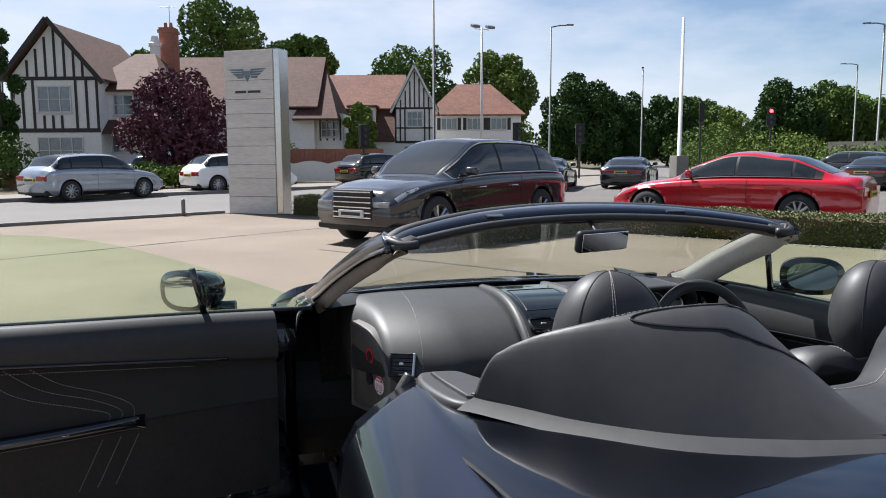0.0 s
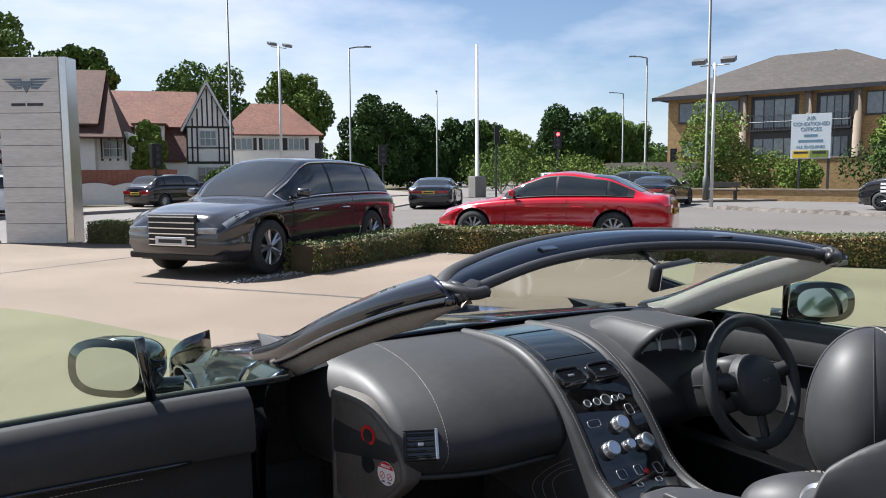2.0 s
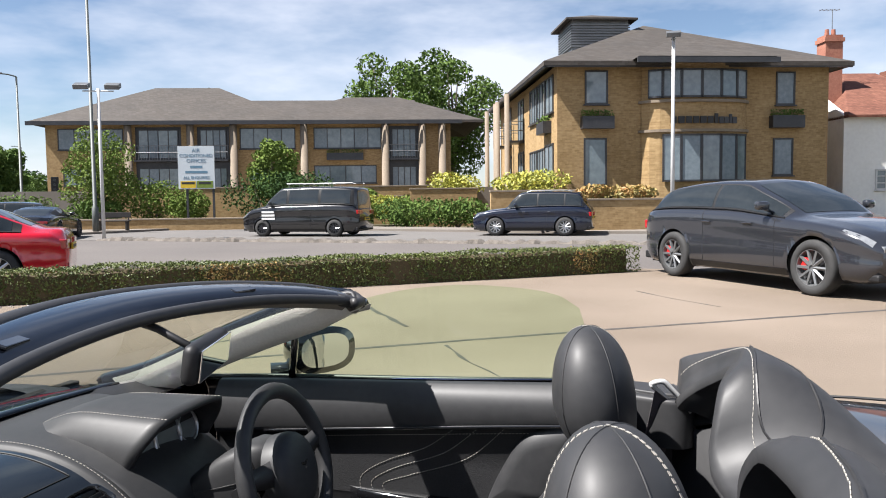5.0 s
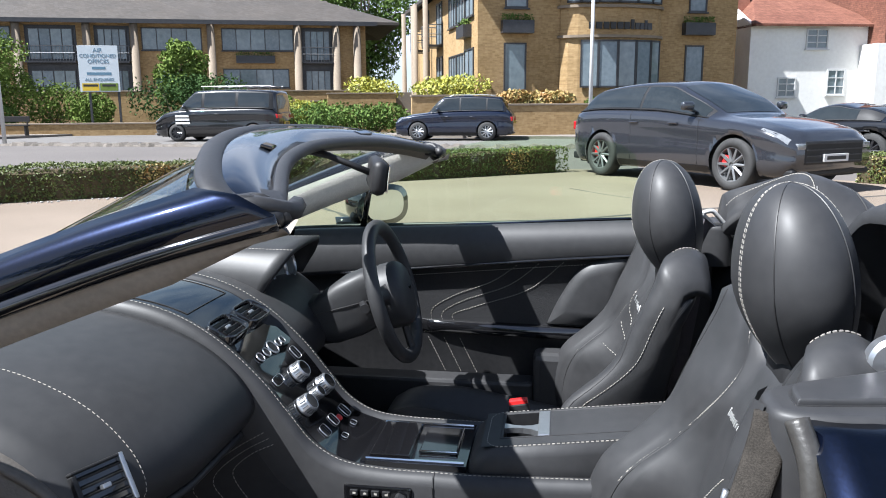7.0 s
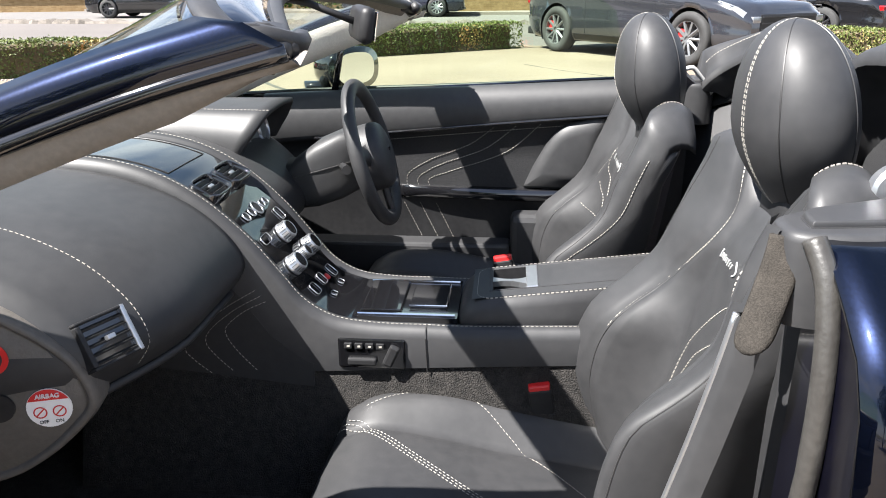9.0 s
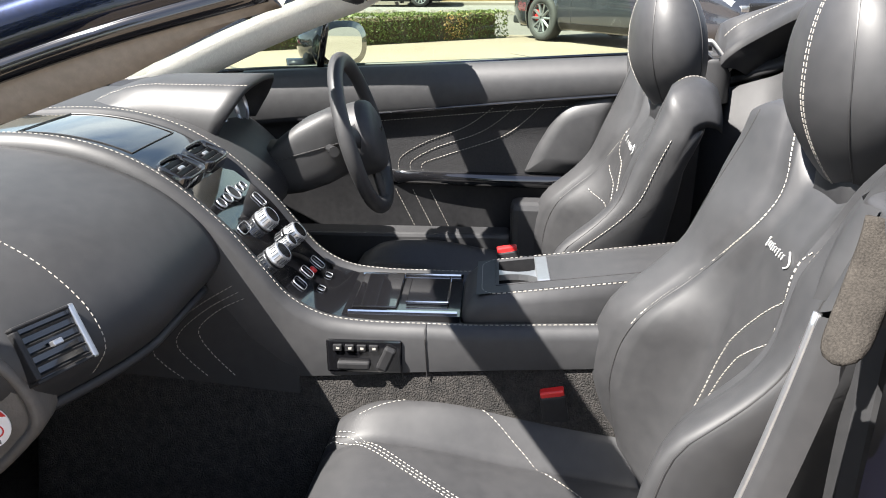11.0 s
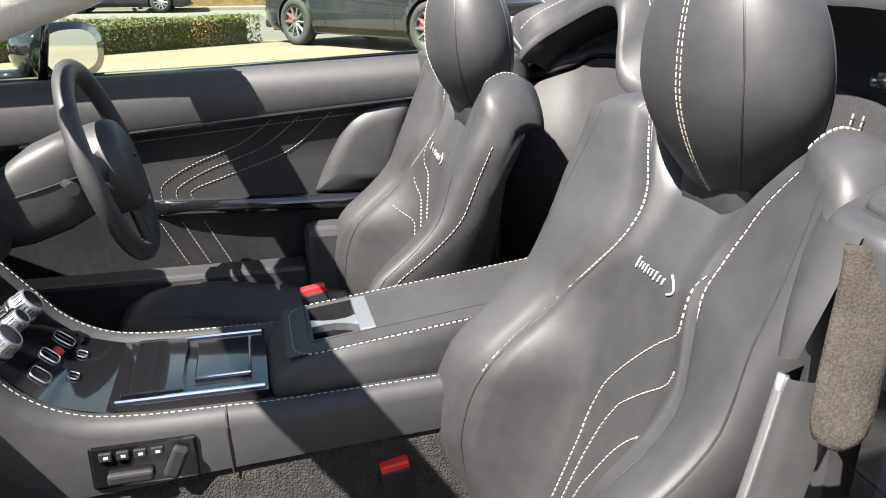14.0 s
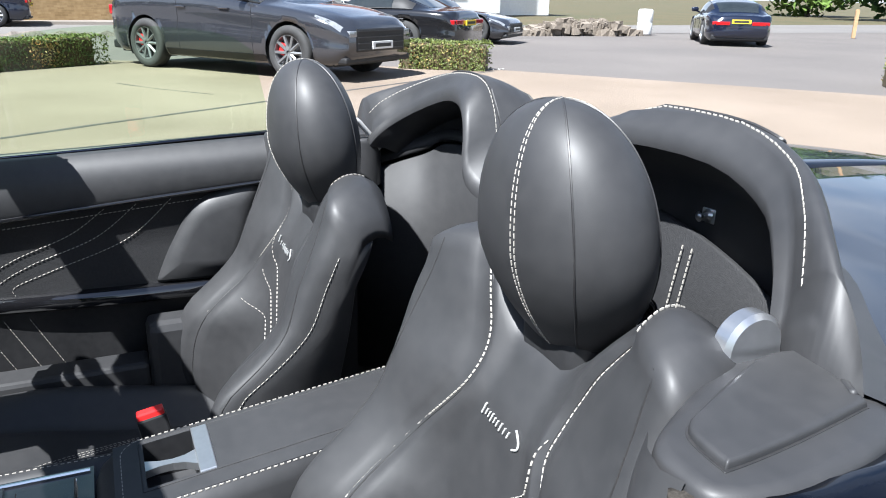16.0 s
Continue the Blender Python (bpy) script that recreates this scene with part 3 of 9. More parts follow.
def street_lamp(x, y, h, label, arm=(1, 0), reach=1.0, r=0.06, material=None, head=True):
    t = thing("street_lamp", label, "street lamp", pose(x, y, 0), "street lamps")
    bm = bmesh.new()
    tube(bm, [(0, 0, 0), (0, 0, 1.2), (0, 0, 1.25), (0, 0, h)], [r * 1.6, r * 1.6, r, r * 0.6], 8)
    part("post", bm, material or LAMPPOST, t, "", True)
    if head:
        a = Vector((*arm, 0)).normalized()
        bm = bmesh.new()
        tube(bm, [Vector((0, 0, h)), a * reach * 0.5 + Vector((0, 0, h + 0.12)), a * reach + Vector((0, 0, h + 0.15))], r * 0.5, 6)
        part("arm", bm, material or LAMPPOST, t)
        bm = bmesh.new()
        box(bm, (-0.15, -0.1, -0.05), (0.35, 0.1, 0.05), 0.02)
        part("lamp_head", bm, GREYMETAL, t, "", False, heading(a.x * reach, a.y * reach, -a.y, a.x, h + 0.17))
    return t


def flood_mast(x, y, h, label, n=2, face=(0, -1), r=0.06):
    t = thing("floodlight_mast", label, "floodlight", heading(x, y, -face[0], -face[1]), "floodlight masts")
    bm = bmesh.new()
    tube(bm, [(0, 0, 0), (0, 0, h)], [r, r * 0.75], 10)
    part("post", bm, WHITEPAINT, t, "", True)
    bm = bmesh.new()
    w = 0.55 if n == 2 else 0.1
    tube(bm, [(-w, 0, h - 0.1), (w, 0, h - 0.1)], 0.025, 6)
    part("crossbar", bm, WHITEPAINT, t)
    for k in range(n):
        xx = (-w, w)[k] if n == 2 else 0
        bm = bmesh.new()
        box(bm, (-0.26, -0.2, -0.02), (0.26, 0.2, 0.16), 0.02, pose(xx, -0.1, h, 20, 0, 0))
        part("floodlight", bm, GREYMETAL, t, "grey floodlight head")
    return t


street_lamp(24.9, 38.4, 9.3, "thick white camera mast on a concrete foot", r=0.13, material=WHITEPAINT, head=False)
one_box("concrete_foot", (24.5, 38.0, 0), (25.3, 38.8, 1.3), KERB, None, "", 0.03)
tagged(bpy.data.objects["concrete_foot"], "grey concrete foot around the white mast", "plinth")
street_lamp(42.8, 41.8, 10.2, "tall grey street lamp", (-0.7, 0.7), 1.0, 0.10)
street_lamp(60, 62, 10.2, "tall grey street lamp far along the road", (-0.7, 0.7), 1.2, 0.10)
street_lamp(28.5, 23.9, 13.5, "tall thin grey lamp post", (1, 0), 1.0, 0.09)
street_lamp(10.9, 42.6, 13.5, "tall thin grey lamp post by the verge", (1, 0), 1.0, 0.09)
street_lamp(20.5, 47.5, 10.0, "grey street lamp with a short arm", (1, -0.2), 1.2, 0.09)
street_lamp(36, 62, 9.0, "grey street lamp far off", (-0.5, -0.8), 1.0, 0.09)
street_lamp(95, 92, 10.0, "grey street lamp far off", (-0.5, 0.8), 1.0, 0.10)
flood_mast(15.2, 46.5, 9.6, "white floodlight mast with twin lamps", 2, (0.2, -1), 0.09)
flood_mast(23.2, 19.15, 5.65, "white floodlight mast with cameras", 2, (-0.9, -0.4), 0.07)
flood_mast(28.85, -1.45, 7.3, "white floodlight mast with a single lamp", 1, (-1, 0), 0.08)


def traffic_light(x, y, h, face, label, red=False):
    t = thing("traffic_light", label, "traffic light", heading(x, y, -face[0], -face[1]), "traffic lights")
    bm = bmesh.new()
    tube(bm, [(0, 0, 0), (0, 0, h)], 0.06, 8)
    part("post", bm, DARKMETAL, t)
    bm = bmesh.new()
    box(bm, (-0.24, -0.18, h - 1.0), (0.24, 0.10, h + 0.1), 0.03)
    part("signal_head", bm, PLASTIC, t)
    for k in range(3):
        bm = bmesh.new()
        lathe(bm, [(0.10, -0.22), (0.10, -0.17)], 14, "y", (0, 0, h - 0.12 - 0.33 * k))
        part("signal_lens", bm, REDGLOW if red and k == 0 else DARKMETAL, t, "lit red lens" if red and k == 0 else "")
    return t


traffic_light(29.8, 36.6, 4.0, (-0.6, -0.8), "black traffic light showing red", True)
traffic_light(15.6, 41.2, 3.2, (0.5, -0.8), "black traffic light seen from the side")
traffic_light(18.2, 38.0, 3.0, (-0.3, -0.9), "black traffic light on the verge")
traffic_light(25.0, 36.5, 4.2, (0.8, -0.5), "black traffic light beside the white mast")
traffic_light(5.5, 36.0, 2.8, (0.3, -0.9), "black traffic light in front of the houses")
traffic_light(44.5, 40.5, 3.2, (-0.8, -0.5), "black traffic light across the road")

# ---- trees and shrubs ----
TREES = [(-1.0, 66, 14.5, 5.6, LEAF, "broad green tree behind the houses", .3), (5.8, 68, 12.5, 3.8, LEAF, "green tree behind the houses", .3), (-6.5, 62, 9.8, 3.0, LEAF, "green tree behind the chimney", .3),
         (17.5, 76, 12.2, 6.0, LEAF, "round green tree behind the red roof", .3), (30, 84, 13.5, 4.8, LEAF_LIGHT, "thin-crowned light green tree", .45),
         (34.5, 72, 9.6, 5.0, LEAF_DARK, "dense dark green tree by the junction", .12), (41, 76, 8.6, 4.6, LEAF_DARK, "dense dark green tree by the junction", .12),
         (50, 80, 8.6, 4.6, LEAF_DARK, "dark green tree in a row", .15), (57, 84, 8.4, 4.2, LEAF, "green tree in a row", .15), (60, 72, 9.4, 5.0, LEAF_DARK, "dark green tree in a row", .15),
         (67, 72, 9.6, 5.0, LEAF, "green tree in a row", .15), (73, 74, 8.2, 4.4, LEAF, "green tree in a row", .15), (47, 64, 6.0, 2.6, LEAF_LIGHT, "small light green tree", .15),
         (88, 84, 6.0, 3.6, LEAF, "low green tree by the road", .15), (98, 80, 5.4, 4.0, LEAF_DARK, "low dark tree by the road", .1), (75, 58, 6.2, 4.0, LEAF, "low green tree by the road", .12),
         (66, 52, 5.0, 4.2, LEAF, "bushy green tree by the road", .05), (78, 50, 6.0, 4.2, LEAF, "bushy green tree by the road", .05),
         (79.5, 27, 17.5, 7.5, LEAF, "tall green tree behind the offices", .3), (86, 22, 19, 7.0, LEAF, "tall green tree behind the offices", .3), (72, 44, 13.5, 4.5, LEAF, "green tree behind the office roof", .4),
         (7.6, 49.5, 5.0, 1.2, LEAF_LIGHT, "young light green street tree", .35), (-12.3, 31.0, 4.0, 2.2, LEAF_LIGHT, "small leafy tree in a front garden", .2)]
for k, (x, y, h, r, m_, lab, tr) in enumerate(TREES):
    tree(x, y, h, r, m_, lab, 20 + k, tr, leaf=0.23 if h > 7 else 0.15, count=13000 if h > 7 else 7500)
tree(-3.2, 36.2, 5.4, 2.9, LEAF_PURPLE, "copper-leaved purple plum tree", 7, 0.2, 0.13, 7000)
tree(-11.3, 38.8, 8.4, 1.1, LEAF_DARK, "tall narrow dark conifer", 8, 0.05, 0.11, 7000, slim=1.5)
tree(33.5, 27.6, 5.5, 2.5, LEAF_LIGHT, "pale slender birch by the low wall", 9, 0.3, 0.085, 6500)
tree(38.8, 20.2, 4.6, 1.7, LEAF_LIGHT, "bright green young tree in the terrace", 11, 0.3, 0.12, 5000, z=0.4)
tree(-11.5, 3.5, 7.5, 3.0, LEAF, "leafy green tree beside the forecourt", 12, 0.35, 0.12, 5500)
# mostly out of view: trees added to darken the reflection in the rear deck
for k, (x_, y_) in enumerate(((8, -62), (19, -57), (29, -62), (40, -56), (52, -60))):
    tree(x_, y_, 10.5 + k % 2, 6.4, LEAF_DARK if k % 2 else LEAF, "broad green tree behind the car park", 90 + k, 0.12, 0.42, 2600)
for k in range(16):
    a = radians(-2 + k * 4.2)
    tree(150 * math.sin(a) + 40, 150 * math.cos(a) + 30, random.uniform(7, 11), random.uniform(6, 9), random.choice((LEAF, LEAF_DARK)), "distant green woodland tree", 60 + k, 0.1, 0.55, 1500)


# ---- buildings ----
def window_unit(parent, x0, x1, z0, z1, y=0.0, bars=2, frame=None, pane=None, name="window", rows=1, sill=True, depth=0.06):
    """A window on the plane y: a frame with mullions, panes and a sill."""
    fr, pn = frame or WHITEPAINT, pane or PANE
    t = 0.07
    bm = bmesh.new()
    d0, d1 = y - depth, y + 0.02
    for a, b, c, d in ((x0, x1, z1 - t, z1), (x0, x1, z0, z0 + t), (x0, x0 + t, z0 + t, z1 - t), (x1 - t, x1, z0 + t, z1 - t)):
        box(bm, (a, d0, c), (b, d1, d))
    posts = []
    for k in range(1, bars):
        x = x0 + (x1 - x0) * k / bars
        posts.append(((x - t * .4, d0 + .005, z0 + t), (x + t * .4, d1, z1 - t)))
    for k in range(1, rows):
        z = z0 + (z1 - z0) * k / rows
        posts.append(((x0 + t, d0 + .008, z - t * .3), (x1 - t, d1, z + t * .3)))
    w = part(name, bm, fr, parent)
    for lo, hi in posts:
        one_box("glazing_bar", lo, hi, fr, w)
    for k in range(bars):
        a, b = x0 + (x1 - x0) * k / bars, x0 + (x1 - x0) * (k + 1) / bars
        one_box("pane", (a + .02, y - depth * 0.35, z0 + .03), (b - .02, y - depth * 0.1, z1 - .03), pn if (k + int(x0 * 3)) % 3 else (PANE_SKY if pane is None and frame is not None else pn), w)
    if sill:
        one_box("sill", (x0 - .06, y - depth - .06, z0 - .06), (x1 + .06, y + .01, z0), fr, w)
    return w


def gable_roof(bm, x0, x1, y0, y1, eave, ridge, over=0.35, axis="x", thick=0.12, hip=0.0):
    """A pitched roof whose ridge runs along the axis; hip draws its ends in."""
    if axis == "x":
        ym = (y0 + y1) / 2
        A = [(x0 - over, y0 - over, eave), (x1 + over, y0 - over, eave), (x1 + over, y1 + over, eave), (x0 - over, y1 + over, eave)]
        R = [(x0 - (over if not hip else -hip), ym, ridge), (x1 + (over if not hip else -hip), ym, ridge)]
        F = [(A[0], A[1], R[1], R[0]), (A[2], A[3], R[0], R[1])]
        if hip:
            F += [(A[1], A[2], R[1]), (A[3], A[0], R[0])]
    else:
        xm = (x0 + x1) / 2
        A = [(x0 - over, y0 - over, eave), (x1 + over, y0 - over, eave), (x1 + over, y1 + over, eave), (x0 - over, y1 + over, eave)]
        R = [(xm, y0 - (over if not hip else -hip), ridge), (xm, y1 + (over if not hip else -hip), ridge)]
        F = [(A[1], A[2], R[1], R[0]), (A[3], A[0], R[0], R[1])]
        if hip:
            F += [(A[0], A[1], R[0]), (A[2], A[3], R[1])]
    for f in F:
        a = [bm.verts.new(p) for p in f]
        b = [bm.verts.new((p[0], p[1], p[2] - thick)) for p in f]
        bm.faces.new(a)
        bm.faces.new(b[::-1])
        for i in range(len(a)):
            bm.faces.new((a[i], b[i], b[(i + 1) % len(a)], a[(i + 1) % len(a)]))


def volume(parent, x0, x1, y0, y1, z0, eave, ridge=None, axis="x", material=None, name="wall"):
    """Outer walls of a house, with gable ends where a ridge is given."""
    bm = bmesh.new()
    box(bm, (x0, y0, z0), (x1, y1, eave))
    if ridge:
        if axis == "y":
            xm = (x0 + x1) / 2
            prism(bm, [(x0, eave), (x1, eave), (xm, ridge - .05)], y1 - y0, pose(0, y0, 0))
        else:
            ym = (y0 + y1) / 2
            for x in (x0, x1 - .2):
                vs = [bm.verts.new(p) for p in ((x, y0, eave), (x, y1, eave), (x, ym, ridge - .05), (x + .2, y0, eave), (x + .2, y1, eave), (x + .2, ym, ridge - .05))]
                for f in ((0, 1, 2), (5, 4, 3), (0, 3, 4, 1), (1, 4, 5, 2), (2, 5, 3, 0)):
                    bm.faces.new([vs[i] for i in f])
    bmesh.ops.recalc_face_normals(bm, faces=bm.faces)
    return part(name, bm, material or RENDER, parent)


def beams(parent, rects, y, proud=0.04, name="timber_beam"):
    for x0, x1, z0, z1 in rects:
        one_box(name, (x0, y - proud, z0), (x1, y, z1), TIMBER, parent)


def slant(parent, a, b, width, y, name="barge_board", material=None, proud=0.06):
    """A sloping board in the plane y between two (x, z) ends."""
    d = Vector((b[0] - a[0], b[1] - a[1])).normalized()
    n = Vector((-d.y, d.x)) * width / 2
    bm = bmesh.new()
    prism(bm, [(a[0] - n.x, a[1] - n.y), (b[0] - n.x, b[1] - n.y), (b[0] + n.x, b[1] + n.y), (a[0] + n.x, a[1] + n.y)], -proud, pose(0, y, 0))
    bmesh.ops.recalc_face_normals(bm, faces=bm.faces)
    return part(name, bm, material or TIMBER, parent)


def chimney(parent, x, y, z0, z1, w=0.7, material=None):
    bm = bmesh.new()
    box(bm, (x - w / 2, y - w / 2, z0), (x + w / 2, y + w / 2, z1))
    box(bm, (x - w / 2 - .07, y - w / 2 - .07, z1 - .35), (x + w / 2 + .07, y + w / 2 + .07, z1 - .15))
    c = part("chimney", bm, material or REDBRICK, parent)
    for k in (-.17, .17):
        bm = bmesh.new()
        lathe(bm, [(0.12, z1), (0.10, z1 + .35)], 10, "z", (x + k, y, 0))
        part("chimney_pot", bm, REDBRICK, c)
    bm = bmesh.new()
    tube(bm, [(x + .1, y, z1), (x + .1, y, z1 + 1.4)], 0.02, 5)
    for k in range(5):
        tube(bm, [(x - .5 + k * .22, y - .2, z1 + 1.35), (x - .5 + k * .22, y + .2, z1 + 1.35)], 0.012, 4)
    tube(bm, [(x - .6, y, z1 + 1.35), (x + .5, y, z1 + 1.35)], 0.015, 4)
    part("aerial", bm, GREYMETAL, c)


VIEW = (0.27, 0.963)


def house_one():
    t = thing("house", "white house with black timbered gable and brown tile roof", "house", heading(-10.3, 46.0, *VIEW))
    volume(t, -2.5, 2.5, 0, 9, 0, 5.75, 8.75, "y")
    bm = bmesh.new()
    gable_roof(bm, -2.5, 2.5, 0, 9, 5.7, 8.85, 0.4, "y")
    part("roof", bm, BROWNTILE, t)
    volume(t, 2.5, 5.6, 1.2, 8, 0, 5.2)
    bm = bmesh.new()
    gable_roof(bm, 1.2, 5.6, 1.2, 8.5, 5.2, 7.7, 0.35, "x", hip=1.6)
    part("roof", bm, BROWNTILE, t)
    slant(t, (-2.95, 5.45), (0, 8.98), 0.26, -0.42)
    slant(t, (2.95, 5.45), (0, 8.98), 0.26, -0.42)
    beams(t, [(-2.5, 2.5, 5.65, 5.85), (-2.5, 2.5, 2.75, 2.98)], 0)
    for x in (-2.42, -1.85, -1.25, 1.15, 1.75, 2.34):
        beams(t, [(x, x + .14, 2.98, 5.65)], 0)
    for x in (-1.5, -0.98, -0.45, 0.08, 0.6, 1.12, 1.6):
        beams(t, [(x, x + .13, 5.85, 8.55 - abs(x) * 1.2)], 0)
    for x in (-0.7, -0.2, 0.3):
        beams(t, [(x, x + .13, 2.98, 3.7)], 0)
    window_unit(t, -0.95, 0.95, 3.85, 5.35, 0, 3, rows=2)
    window_unit(t, -1.1, 1.5, 1.0, 2.5, 0, 4, rows=2)
    window_unit(t, 2.8, 5.1, 3.75, 4.95, 1.2, 4, rows=2)
    window_unit(t, 2.6, 3.9, 1.6, 2.6, 1.2, 2)
    bm = bmesh.new()
    gable_roof(bm, 2.5, 5.6, 0.3, 1.9, 2.75, 3.5, 0.2, "x")
    part("porch_roof", bm, BROWNTILE, t)
    one_box("door", (4.4, 1.1, 0.6), (5.2, 1.2, 2.6), TIMBER, t, "dark wooden front door")
    bm = bmesh.new()
    lathe(bm, [(.33, 6.0), (.33, 8.3), (.42, 8.3), (.42, 8.5), (.3, 8.55), (.2, 8.95)], 8, "z", (3.6, 6.0, 0))
    part("chimney", bm, RENDER, t)


def house_two():
    t = thing("house", "house with brick chimney and steep brown tile roof", "house", heading(1.2, 49.5, *VIEW))
    volume(t, -7.2, 3.2, 1, 9, 0, 4.4, 7.9, "x")
    bm = bmesh.new()
    gable_roof(bm, -7.2, 3.2, 1, 9, 4.6, 8.3, 0.3, "x")
    part("roof", bm, BROWNTILE, t)
    volume(t, 3.2, 5.0, 2, 8, 0, 4.2)
    bm = bmesh.new()
    gable_roof(bm, 2.2, 4.6, 0.5, 8, 3.8, 7.4, 0.3, "x", hip=1.0)
    part("roof", bm, BROWNTILE, t)
    chimney(t, -6.0, 0.6, 0, 9.6, 0.95)
    beams(t, [(3.4 + k * .45, 3.52 + k * .45, 2.4, 3.9) for k in range(4)], 2.0)
    window_unit(t, 3.5, 4.7, 2.6, 3.7, 2.0, 3, rows=2)
    window_unit(t, -5, -3, 1.2, 2.6, 1.0, 3)


def house_three():
    t = thing("house", "white house with red tile roof and timbered gable", "house", heading(9.2, 56.2, *VIEW))
    volume(t, -4.6, 2.0, 1.5, 9, 0, 5.0, 7.8, "x")
    bm = bmesh.new()
    gable_roof(bm, -4.6, 3.4, 1.5, 9, 5.0, 7.95, 0.35, "x", hip=0.6)
    part("roof", bm, REDTILE, t)
    volume(t, 2.2, 5.2, 0, 9, 0, 4.95, 7.9, "y")
    bm = bmesh.new()
    gable_roof(bm, 2.2, 5.2, 0, 9, 4.85, 8.0, 0.35, "y")
    part("roof", bm, REDTILE, t)
    bm = bmesh.new()
    rows = [[(-3.4, 1.4, 5.0), (2.2, 1.4, 5.0)], [(-3.4, -0.7, 2.55), (2.2, -0.7, 2.55)], [(-3.4, -0.7, 2.40), (2.2, -0.7, 2.40)]]
    skin(bm, rows)
    part("lower_roof", bm, BROWNTILE, t, "dark brown sweeping lower roof")
    volume(t, -3.2, 2.2, -0.4, 1.5, 0, 2.5)
    slant(t, (1.9, 4.6), (3.7, 8.1), 0.16, -0.38, material=WHITEPAINT)
    slant(t, (5.5, 4.6), (3.7, 8.1), 0.16, -0.38, material=WHITEPAINT)
    beams(t, [(2.2, 5.2, 4.85, 5.0), (2.2, 5.2, 2.3, 2.48), (2.2, 5.2, 3.4, 3.5)], 0)
    for x in (2.2, 2.55, 2.9, 4.4, 4.75, 5.08):
        beams(t, [(x, x + .11, 2.48, 4.85)], 0)
    for x in (2.6, 2.95, 3.3, 3.65, 4.0, 4.35, 4.7):
        beams(t, [(x, x + .10, 5.0, 7.75 - abs(x - 3.7) * 2.0)], 0)
    window_unit(t, 3.1, 4.3, 3.55, 4.7, 0, 3, rows=2)
    window_unit(t, 2.9, 4.6, 0.9, 2.1, 0, 3, rows=2)
    bm = bmesh.new()
    box(bm, (-1.2, -0.1, 3.5), (0.7, 1.8, 5.0))
    part("dormer", bm, RENDER, t)
    one_box("dormer_roof", (-1.4, -0.35, 5.0), (0.9, 1.9, 5.15), BROWNTILE, t)
    window_unit(t, -1.1, 0.6, 3.65, 4.85, -0.1, 4, rows=2)
    window_unit(t, -1.6, 0.6, 0.9, 2.1, -0.4, 4, rows=2)
    beams(t, [(-3.0 + k * .5, -2.88 + k * .5, 0.3, 2.4) for k in range(3)], -0.4)


def house_four():
    t = thing("house", "white house with hipped red tile roof", "house", heading(21.0, 66.2, *VIEW))
    volume(t, -4.0, 4.4, 0, 8, 0, 5.1)
    bm = bmesh.new()
    gable_roof(bm, -4.0, 4.4, 0, 8, 5.1, 8.2, 0.4, "x", hip=2.6)
    part("roof", bm, REDTILE, t)
    for x in (-3.0, -0.6, 1.6):
        window_unit(t, x, x + 1.5, 3.7, 4.8, 0, 3)
        beams(t, [(x - .35, x - .05, 3.7, 4.8), (x + 1.55, x + 1.85, 3.7, 4.8)], 0, name="shutter")
    window_unit(t, -2.6, -0.6, 1.0, 2.3, 0, 4)
    window_unit(t, 0.6, 2.8, 1.0, 2.3, 0, 4)


house_one(), house_two(), house_three(), house_four()


def wavy_wall():
    """The garden wall with a scalloped white top."""
    t = thing("garden_wall", "white garden wall with scalloped top and dark hedge", "wall", heading(4.2, 40.0, *VIEW))
    out = [(-3.2, 0.0)]
    for k in range(49):
        x = -3.2 + k * 6.4 / 48
        out.append((x, 0.95 + 0.16 * abs(math.sin(x * 1.7))))
    out.append((3.2, 0.0))
    bm = bmesh.new()
    prism(bm, out, 0.2)
    bmesh.ops.recalc_face_normals(bm, faces=bm.faces)
    part("wall", bm, RENDER, t)
    one_box("fence_panel", (-3.2, 0.3, 0), (3.0, 0.4, 1.75), REDBRICK, t, "dark red-brown fence behind")
    for k in range(26):
        one_box("fence_board", (-3.2 + k * .24, 0.27, 0.1), (-2.98 + k * .24, 0.3, 1.7), REDBRICK, t)


wavy_wall()
strip("garden_wall", [(-16, 34.6), (-7, 37.2), (-0.5, 38.6)], 0.25, 0.75, REDBRICK, "low brick garden wall before the houses", 0, "wall")
for k, (x, y, w, h, m_, lab) in enumerate([(-11, 35.5, 4.5, 2.6, LEAF, "rounded green garden shrub"), (-13.5, 33.5, 4, 2.2, LEAF_LIGHT, "yellow-green garden shrub"), (1.6, 41.8, 2.2, 2.6, LEAF_LIGHT, "green shrub beside the pillar"),
        (-4.5, 34.0, 2.0, 1.2, LEAF, "low green shrub"), (-2.8, 33.0, 2.5, 1.0, LEAF_LIGHT, "low green shrub"), (9.0, 54.2, 1.8, 2.4, LEAF_LIGHT, "green shrub before the white house"), (13.5, 52, 1.8, 2.2, LEAF, "green shrub before the white house"),
        (12.0, 50.8, 1.6, 1.8, LEAF, "green shrub before the white house"), (41, 60, 3.0, 2.8, LEAF_LIGHT, "yellow-green shrub at the junction"), (37, 56, 2.6, 2.4, LEAF_LIGHT, "yellow-green shrub at the junction"),
        (58, 62, 3.6, 2.6, LEAF_LIGHT, "yellow-green shrub by the road"), (70, 66, 3.6, 2.6, LEAF, "green shrub by the road"), (62, 60, 3.6, 3.2, LEAF, "green shrub by the road"), (86, 70, 4, 2.5, LEAF_YELLOW, "yellowing shrub by the road")]):
    shrub(x, y, w, h, m_, lab, 200 + k, leaf=0.10, count=1800)
